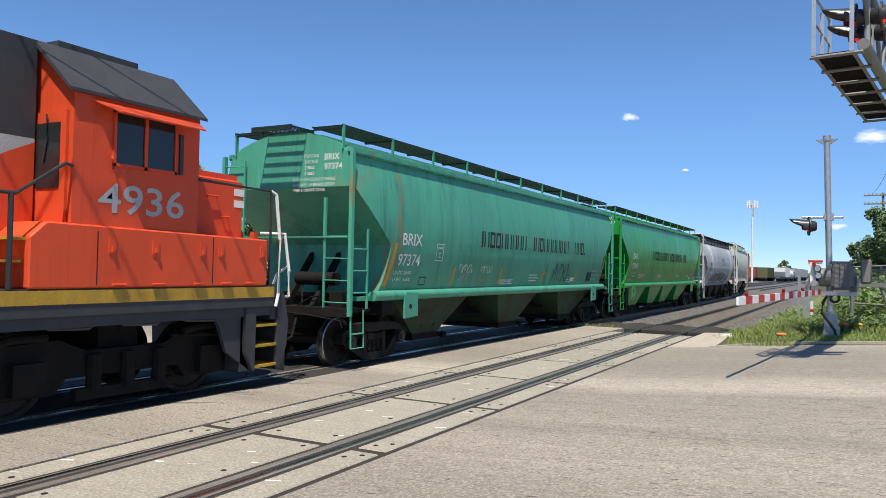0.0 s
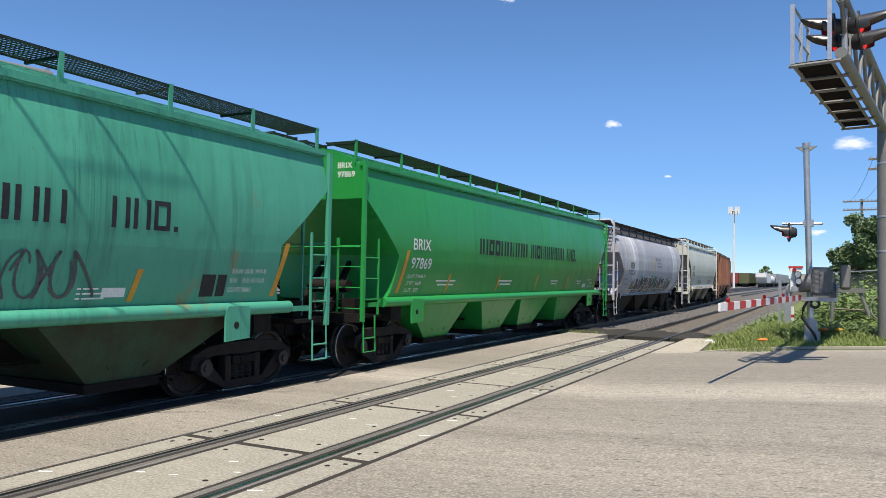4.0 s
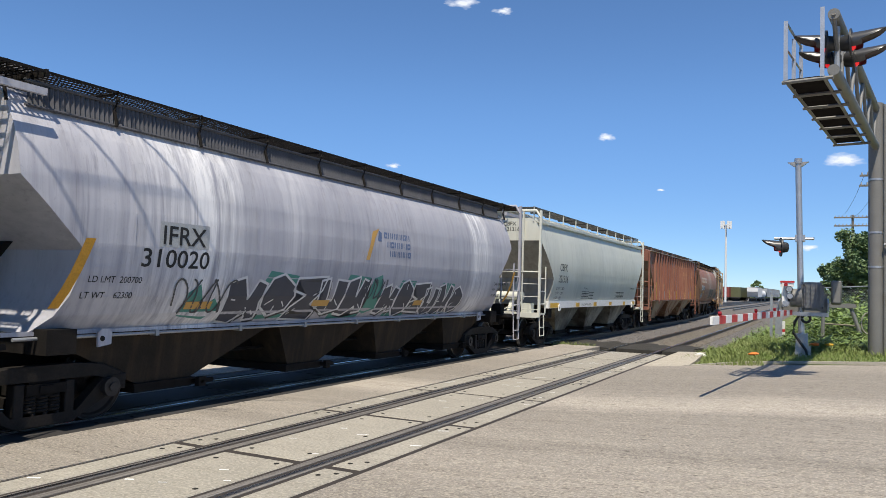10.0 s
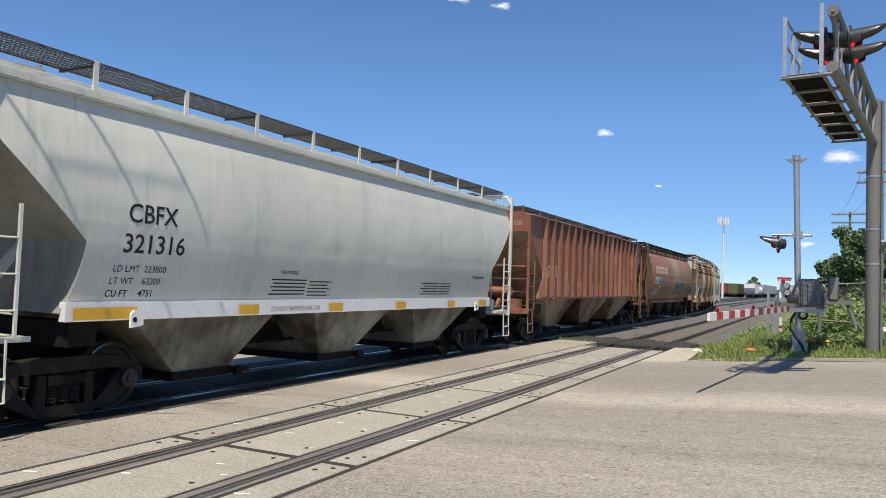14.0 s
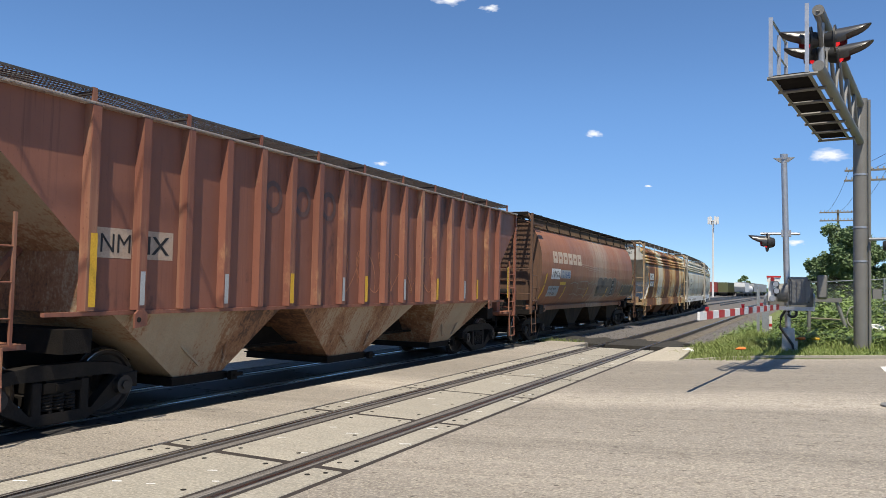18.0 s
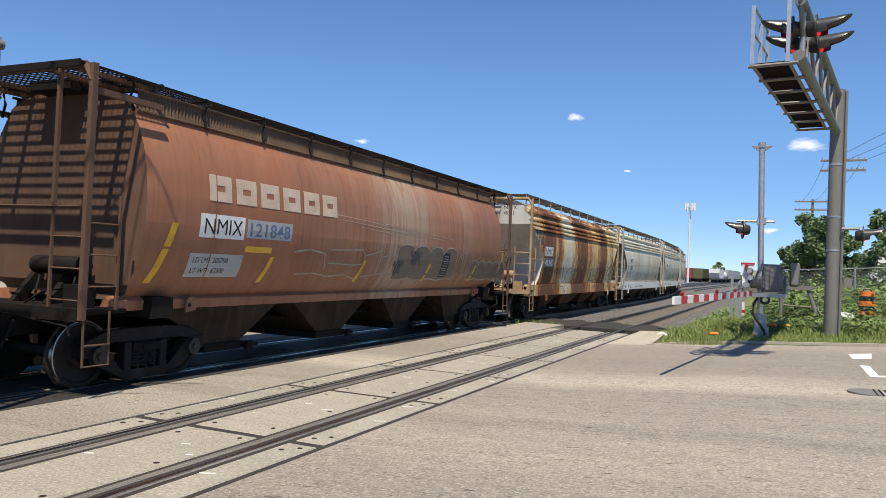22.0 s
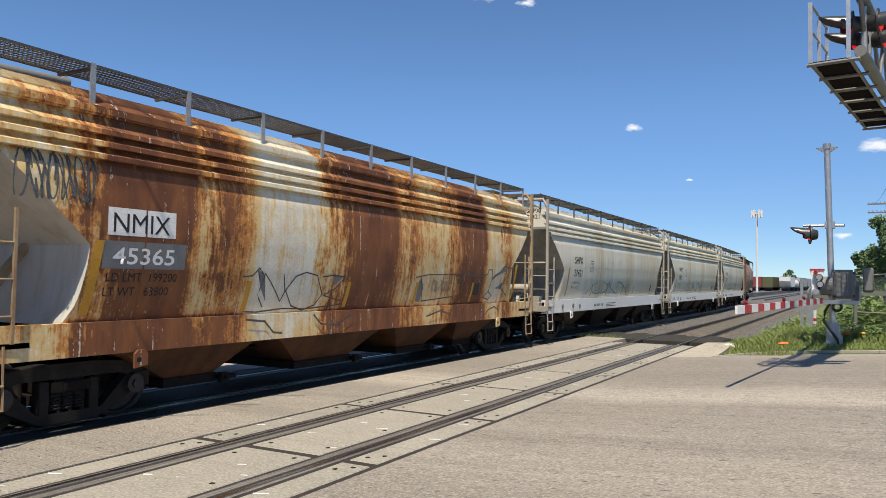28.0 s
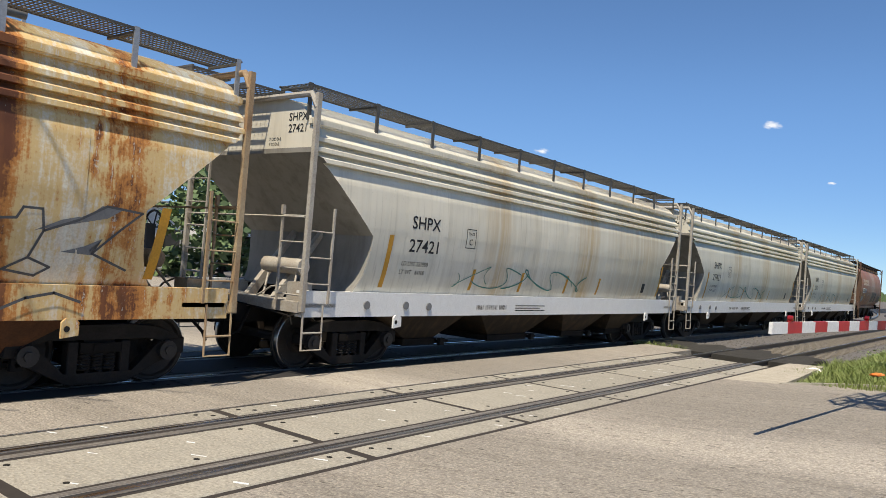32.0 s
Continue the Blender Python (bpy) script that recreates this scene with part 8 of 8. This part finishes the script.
tower = thing("antenna_tower", "tall white monopole with antenna panels", "antenna tower")
make("pole", M["white"], tower, tube, [(-17.1, 205, -0.3), (-17.1, 205, 20.3)], 0.30, 12, True, 0.22)
for i in range(6):
    a = i * math.pi / 3
    make("antenna_panel", M["white"], tower, box, -17.1 + 1.2 * math.cos(a) - 0.2, -17.1 + 1.2 * math.cos(a) + 0.2, 205 + 1.2 * math.sin(a) - 0.2, 205 + 1.2 * math.sin(a) + 0.2, 19.2, 21.2)
bm = bmesh.new()
for i in range(3):
    a = i * math.pi / 3
    tube(bm, [(-17.1 - 1.2 * math.cos(a), 205 - 1.2 * math.sin(a), 20.0), (-17.1 + 1.2 * math.cos(a), 205 + 1.2 * math.sin(a), 20.0)], 0.08, 6)
part("antenna_frame", bm, M["far_grey"], tower)


# ---------------------------------------------------------------- trees
def tree(x, y, z, h, spread, seed, label, leaf=0.22, count=2600, clumps=26, low=0.15):
    g = random.Random(seed)
    t = thing("tree", label, "tree", "trees")
    bm = bmesh.new()
    tube(bm, [(x, y, z - 0.2), (x + 0.1, y, z + h * 0.3), (x - 0.1, y + 0.1, z + h * 0.75)], h * 0.03, 8, True, h * 0.008)
    cl = []
    for k in range(clumps):
        a, f = g.uniform(0, 6.28), g.uniform(low, 0.97)
        r = spread * math.sqrt(g.random()) * (1.0 - 0.75 * abs(f - 0.45) ** 1.3)
        c = Vector((x + r * math.cos(a), y + r * math.sin(a), z + h * f))
        cl.append((c, spread * g.uniform(0.18, 0.36)))
        tube(bm, [(x, y, z + h * f * 0.7), c], h * 0.008, 5, True, 0.02)
    part("trunk", bm, M["bark"], t)
    bm = bmesh.new()
    for k in range(count):
        c, r = cl[g.randrange(clumps)]
        d = Vector((g.gauss(0, 1), g.gauss(0, 1), g.gauss(0, 0.8)))
        d = d.normalized() * r * g.random() ** 0.4
        p = c + d
        u = Vector((g.uniform(-1, 1), g.uniform(-1, 1), g.uniform(-0.7, 0.7))).normalized() * leaf * g.uniform(0.6, 1.3)
        w = u.cross(Vector((g.uniform(-1, 1), g.uniform(-1, 1), g.uniform(-1, 1)))).normalized() * leaf * 0.6
        bm.faces.new([bm.verts.new(q) for q in (p - u, p + w, p + u, p - w)])
    part("crown", bm, M["leaf"], t, "", 0)
    return t


tree(7.9, 60, 0.2, 7.0, 1.9, 1, "broad green deciduous tree beyond the fence", 0.12, 22000, 110, 0.06)
tree(9.6, 62, 0.2, 6.2, 1.9, 2, "green deciduous tree beyond the fence", 0.12, 14000, 80, 0.06)
tree(6.4, 66, 0.2, 4.6, 1.4, 3, "small green tree beyond the fence", 0.16, 4500, 40, 0.05)
tree(12.4, 52, 0.3, 6.6, 1.9, 4, "green tree by the white building", 0.16, 7000, 60, 0.06)
tree(-13.4, 262, -0.2, 6.6, 2.0, 5, "lone green tree beyond the yard", 0.45, 1300, 16, 0.2)
for k, (x, y, h, r) in enumerate(((-34, 9, 9, 5), (-38, 18, 8, 4.5), (-33, 26, 8, 4.5), (-40, 0, 8, 4.5), (-42, -12, 9, 5), (-30, 34, 7, 4))):
    tree(x, y, -0.2, h, r, 20 + k, "green tree across the road", 0.30, 4200, 50, 0.05)
g = random.Random(77)
bm = bmesh.new()
for k in range(5000):
    x = g.uniform(-420, 320)
    y = 520 + g.uniform(0, 60)
    p = Vector((x, y, g.uniform(0, 7.5) * (0.6 + 0.4 * noise.noise(Vector((x * 0.03, 0, 0))))))
    a = g.uniform(0, 3.14)
    u = Vector((math.cos(a), 0.3, g.uniform(-0.4, 0.4))) * 1.8
    w = Vector((0.2, 0.1, 1.3))
    bm.faces.new([bm.verts.new(q) for q in (p - u, p + w, p + u, p - w)])
tagged(part("treeline", bm, M["leaf"], None, "", 0), "low dark line of distant trees", "trees", "", "stuff")


# ---------------------------------------------------------------- yard and far things
def far_car(kind, x, y, turn, paint, label):
    c = thing("freight_car", label, "rail car", "cars in the yard")
    c.matrix_basis = pose(x, y, -0.15, 0, 0, turn)
    if kind == "tank":
        bm = bmesh.new()
        tube(bm, [(0, 0.3, 2.3), (0, 1.0, 2.3), (0, 15.0, 2.3), (0, 15.7, 2.3)], 1.35, 18)
        part("tank", bm, paint, c)
        make("dome", M["far_black"], c, tube, [(0, 8, 3.5), (0, 8, 4.0)], 0.5, 12)
    elif kind == "hopper":
        bm = bmesh.new()
        prism(bm, [(0.0, 3.0), (0.0, 4.2), (16, 4.2), (16, 3.0), (14.6, 1.4), (1.4, 1.4)], -1.5, 1.5)
        part("body", bm, paint, c)
        make("walkway", M["far_grey"], c, box, -1.2, 1.2, 0, 16, 4.3, 4.38)
    else:
        bm = bmesh.new()
        box(bm, -1.5, 1.5, 0, 16, 1.2, 4.2)
        part("body", bm, paint, c)
    bm = bmesh.new()
    box(bm, -1.3, 1.3, 0.0, 16, 0.9, 1.2)
    box(bm, -1.0, 1.0, 0.8, 3.0, 0.1, 0.9)
    box(bm, -1.0, 1.0, 13, 15.2, 0.1, 0.9)
    part("underframe", bm, M["far_black"], c)
    return c


for k, x, y, turn, m_, lab in (("box", -20.4, 232, 0, "far_red", "dark red box car in the yard"), ("box", -17.6, 236, -4, "olive", "olive box car in the yard"), ("tank", -20.3, 283, -1, "white", "white tank car in the yard")):
    far_car(k, x, y, turn, M[m_], lab)
for i in range(6):
    far_car("tank" if i == 1 else "hopper", -12.75 + 0.0146 * 17 * i, 235 + 17 * i, -0.84, M["white" if i < 2 else "far_grey"], "white tank car in the yard" if i == 1 else "pale grey hopper car in the yard")
sn = thing("entrance_sign", "red and white upright sign across the road", "sign")
bm = bmesh.new()
box(bm, -15.1, -15.0, 8.7, 9.3, -0.02, 2.75)
part("board", bm, M["red"], sn, "red sign board")
make("top_panel", M["white"], sn, box, -15.0, -14.985, 8.72, 9.28, 2.35, 2.72)
make("low_panel", M["white"], sn, box, -15.0, -14.985, 8.72, 9.28, 0.12, 0.75)
me = text_mesh("ENTRANCE", 0.34)
me.materials.clear()
me.materials.append(M["white"])
for v in me.vertices:
    v.co = (-14.985, 9.12 - v.co.y * 1.0, 0.82 + v.co.x * 0.85)
place("lettering", me, sn, None, "white upright lettering")


def van(x, y, turn, label):
    v = thing("truck_van", label, "truck")
    v.matrix_basis = pose(x, y, 0, 0, 0, turn)
    bm = bmesh.new()
    box(bm, -1.1, 1.1, -3.2, 1.6, 0.9, 3.0)
    bmesh.ops.bevel(bm, geom=list(bm.edges), offset=0.06, segments=2, affect="EDGES")
    part("cargo_box", bm, M["white"], v)
    bm = bmesh.new()
    prism(bm, [(1.65, 0.6), (3.4, 0.6), (3.4, 1.4), (2.6, 1.6), (2.2, 2.4), (1.65, 2.4)], -1.0, 1.0)
    part("cab", bm, M["white"], v)
    make("windscreen", M["glass"], v, prism, [(2.62, 1.62), (2.24, 2.36), (2.26, 2.38), (2.66, 1.64)], -0.85, 0.85)
    for y0 in (-2.2, 2.4):
        for s in (-1, 1):
            make("wheel", M["black"], v, tube, [(s * 0.75, y0, 0.45), (s * 1.02, y0, 0.45)], 0.45, 16)
    make("stripe", M["red"], v, box, 1.10, 1.112, -3.0, 1.5, 1.1, 1.35)
    return v


van(-40, 22, 100, "white box truck parked across the road")
van(-46, 33, 95, "white box truck parked across the road")
van(-30, 4.0, 90, "white box truck on the far road")
bd = thing("building", "low white commercial building across the road", "building")
make("wall", M["white"], bd, box, -64, -46, 8, 40, -0.2, 4.6)
make("roof", M["far_grey"], bd, box, -64.4, -45.6, 7.6, 40.4, 4.6, 4.9)
for i in range(6):
    w = make("window", M["glass"], bd, box, -46.0, -45.94, 10 + 5 * i, 13 + 5 * i, 1.0, 2.8)
    make("window_frame", M["far_grey"], w, box, -45.99, -45.92, 11.45 + 5 * i, 11.55 + 5 * i, 1.0, 2.8)
wb = thing("building", "white gabled shed beyond the fence", "building")
make("wall", M["white"], wb, box, 12.0, 19, 62, 74, 0.2, 4.4)
bm = bmesh.new()
a = [bm.verts.new(p) for p in ((11.8, 61.8, 4.4), (19.2, 61.8, 4.4), (15.5, 61.8, 5.6))]
b = [bm.verts.new(p) for p in ((11.8, 74.2, 4.4), (19.2, 74.2, 4.4), (15.5, 74.2, 5.6))]
bm.faces.new(a)
bm.faces.new(b[::-1])
for i in range(3):
    bm.faces.new((a[i], a[(i + 1) % 3], b[(i + 1) % 3], b[i]))
part("roof", bm, M["far_grey"], wb, "", 0)


# ---------------------------------------------------------------- clouds
def cloud(direction, size, squash=0.35):
    """A far soft puff: a flat sheet square to the view, its edge dissolved by noise."""
    d = Vector(direction).normalized()
    bm = bmesh.new()
    bm.faces.new([bm.verts.new((x * size * 0.9, y * size * squash * 1.1, 0)) for x, y in ((-1, -1), (1, -1), (1, 1), (-1, 1))])
    ob = part("cloud", bm, M["cloud"], None, "", 0)
    side = Vector((0, 0, 1)).cross(d).normalized()
    up = d.cross(side)
    ob.matrix_basis = Matrix.Translation(d * 2600) @ Matrix((side, up, d)).transposed().to_4x4()
    tagged(ob, "small soft white fair-weather cloud", "cloud", "clouds", "stuff")


for d_, s_ in (((-0.2461, 0.9489, 0.1974), 46), ((0.0233, 0.9865, 0.162), 80), ((-0.4046, 0.8417, 0.3576), 70), ((-0.0107, 0.9982, 0.0585), 40), ((-0.5034, 0.8497, 0.1569), 34), ((-0.1813, 0.9747, 0.1309), 18), ((-0.3601, 0.8648, 0.3498), 46)):
    cloud(d_, s_)

# ---------------------------------------------------------------- crossing panels
def crossing(cx, track, y0, n, keep):
    spans = ((-1.225, -0.87), (-0.45, 0.51), (0.89, 1.25)) if keep else ((-1.33, -0.89), (-0.48, 0.48), (0.89, 1.37))
    meshes = []
    for a, b in spans:
        bm = bmesh.new()
        box(bm, a + 0.006, b - 0.006, 0.065 if keep else 0.02, PANEL - (0.065 if keep else 0.02), -0.2, 0.0)
        bmesh.ops.bevel(bm, geom=[e for e in bm.edges if abs(e.verts[0].co.z) < 0.01 and abs(e.verts[1].co.z) < 0.01], offset=0.012, segments=1, affect="EDGES")
        meshes.append(mesh_of(bm, "crossing_panel", M["panel"] if keep else M["panel_shade"], 0))
    for i in range(n):
        for me in meshes:
            place("crossing_panel", me, track, pose(cx, y0 + PANEL * i, 0))
    bm = bmesh.new()
    for i in range(n):
        for (a, b), k in zip(spans, (1, 2, 1)):
            for q in range(5):
                for xx in ((a + 0.13, b - 0.13) if k == 2 else ((a + b) / 2 - 0.06, (a + b) / 2 + 0.06)):
                    y = y0 + PANEL * (i + (q + 0.5) / 5) + (0.09 if xx > (a + b) / 2 else -0.05)
                    if q in (0, 4) or k == 2 and q == 2 and xx > 0:
                        tube(bm, [(cx + xx, y, -0.01), (cx + xx, y, 0.004)], 0.028, 8)
    sc = bmesh.new()
    gq = random.Random(int(cx) + 50)
    for i in range(n if keep else 0):
        for a, b in spans:
            for q in range(2 if b - a < 0.6 else 4):
                x, y = gq.uniform(a + 0.08, b - 0.08), y0 + PANEL * (i + gq.uniform(0.1, 0.9))
                u, v = gq.uniform(0.03, 0.07), gq.uniform(0.008, 0.016)
                sc.faces.new([sc.verts.new((cx + x + p * u - r * v, y + p * u * 0.5 + r * v, 0.003)) for p, r in ((-1, -1), (1, -1), (1, 1), (-1, 1))])
    if keep:
        tagged(part("scuffs", sc, M["white"], track, "pale scrapes on the panels", 0), kind="stuff")
    else:
        sc.free()
    part("bolt_pockets", bm, M["hole"], track, "dark bolt pockets in the panels")
    bm = bmesh.new()
    strip_along(bm, cx - 1.27, cx + 1.33, y0, y0 + PANEL * n, -0.22, -0.010)
    part("panel_bed", bm, M["joint"], track, "dark rubber in the panel joints", 0)
    bm = bmesh.new()
    for a, b in zip(spans, spans[1:]):
        strip_along(bm, cx + a[1] + 0.055, cx + (a[1] + b[0]) / 2 - 0.040, y0, y0 + PANEL * n, -0.05, -0.003)
        strip_along(bm, cx + (a[1] + b[0]) / 2 + 0.040, cx + b[0] - 0.055, y0, y0 + PANEL * n, -0.05, -0.003)
    part("flangeway", bm, M["rubber"], track, "worn rubber flangeway strips", 0)


crossing(0.0, near_track, 0.03 - 4 * PANEL, 10, True)
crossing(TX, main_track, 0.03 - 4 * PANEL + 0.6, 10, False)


# ---------------------------------------------------------------- movement
def travel(t):
    """How far the train has gone along its track by t seconds."""
    T = TRAVEL
    i = max(0, min(len(T) - 2, next((k for k in range(len(T) - 1) if t <= T[k + 1][0]), len(T) - 2)))

    def slope(k):
        a, b = max(0, k - 1), min(len(T) - 1, k + 1)
        return (T[b][1] - T[a][1]) / (T[b][0] - T[a][0])
    (ta, sa), (tb, sb) = T[i], T[i + 1]
    h = tb - ta
    u = (t - ta) / h
    return (2 * u ** 3 - 3 * u ** 2 + 1) * sa + (u ** 3 - 2 * u ** 2 + u) * h * slope(i) + (-2 * u ** 3 + 3 * u ** 2) * sb + (u ** 3 - u ** 2) * h * slope(i + 1)


def on_track(y, ta, tb):
    """The pose of a car whose origin has come to y, carried on its two trucks."""
    pa, pb = Vector((TX + bend(y + ta), y + ta, 0)), Vector((TX + bend(y + tb), y + tb, 0))
    d = (pb - pa).normalized() if tb > ta else (pa - pb).normalized()
    turn = math.degrees(math.atan2(-d.x, d.y))
    o = pa - d * ta
    return pose(o.x, o.y, 0, 0, 0, turn)


def motions():
    steps = [0.5 * i for i in range(65)]
    for car, y0, ta, tb in CARS:
        walk(car, [(t, on_track(y0 + travel(t), ta, tb)) for t in steps])
    n = 224
    spin = [32.0 * i / n for i in range(n + 1)]
    turned = [math.degrees(-travel(t)) for t in spin]
    for w, y, r in WHEELS:
        walk(w, [(t, pose(0, y, r, a / r)) for t, a in zip(spin, turned)])


motions()
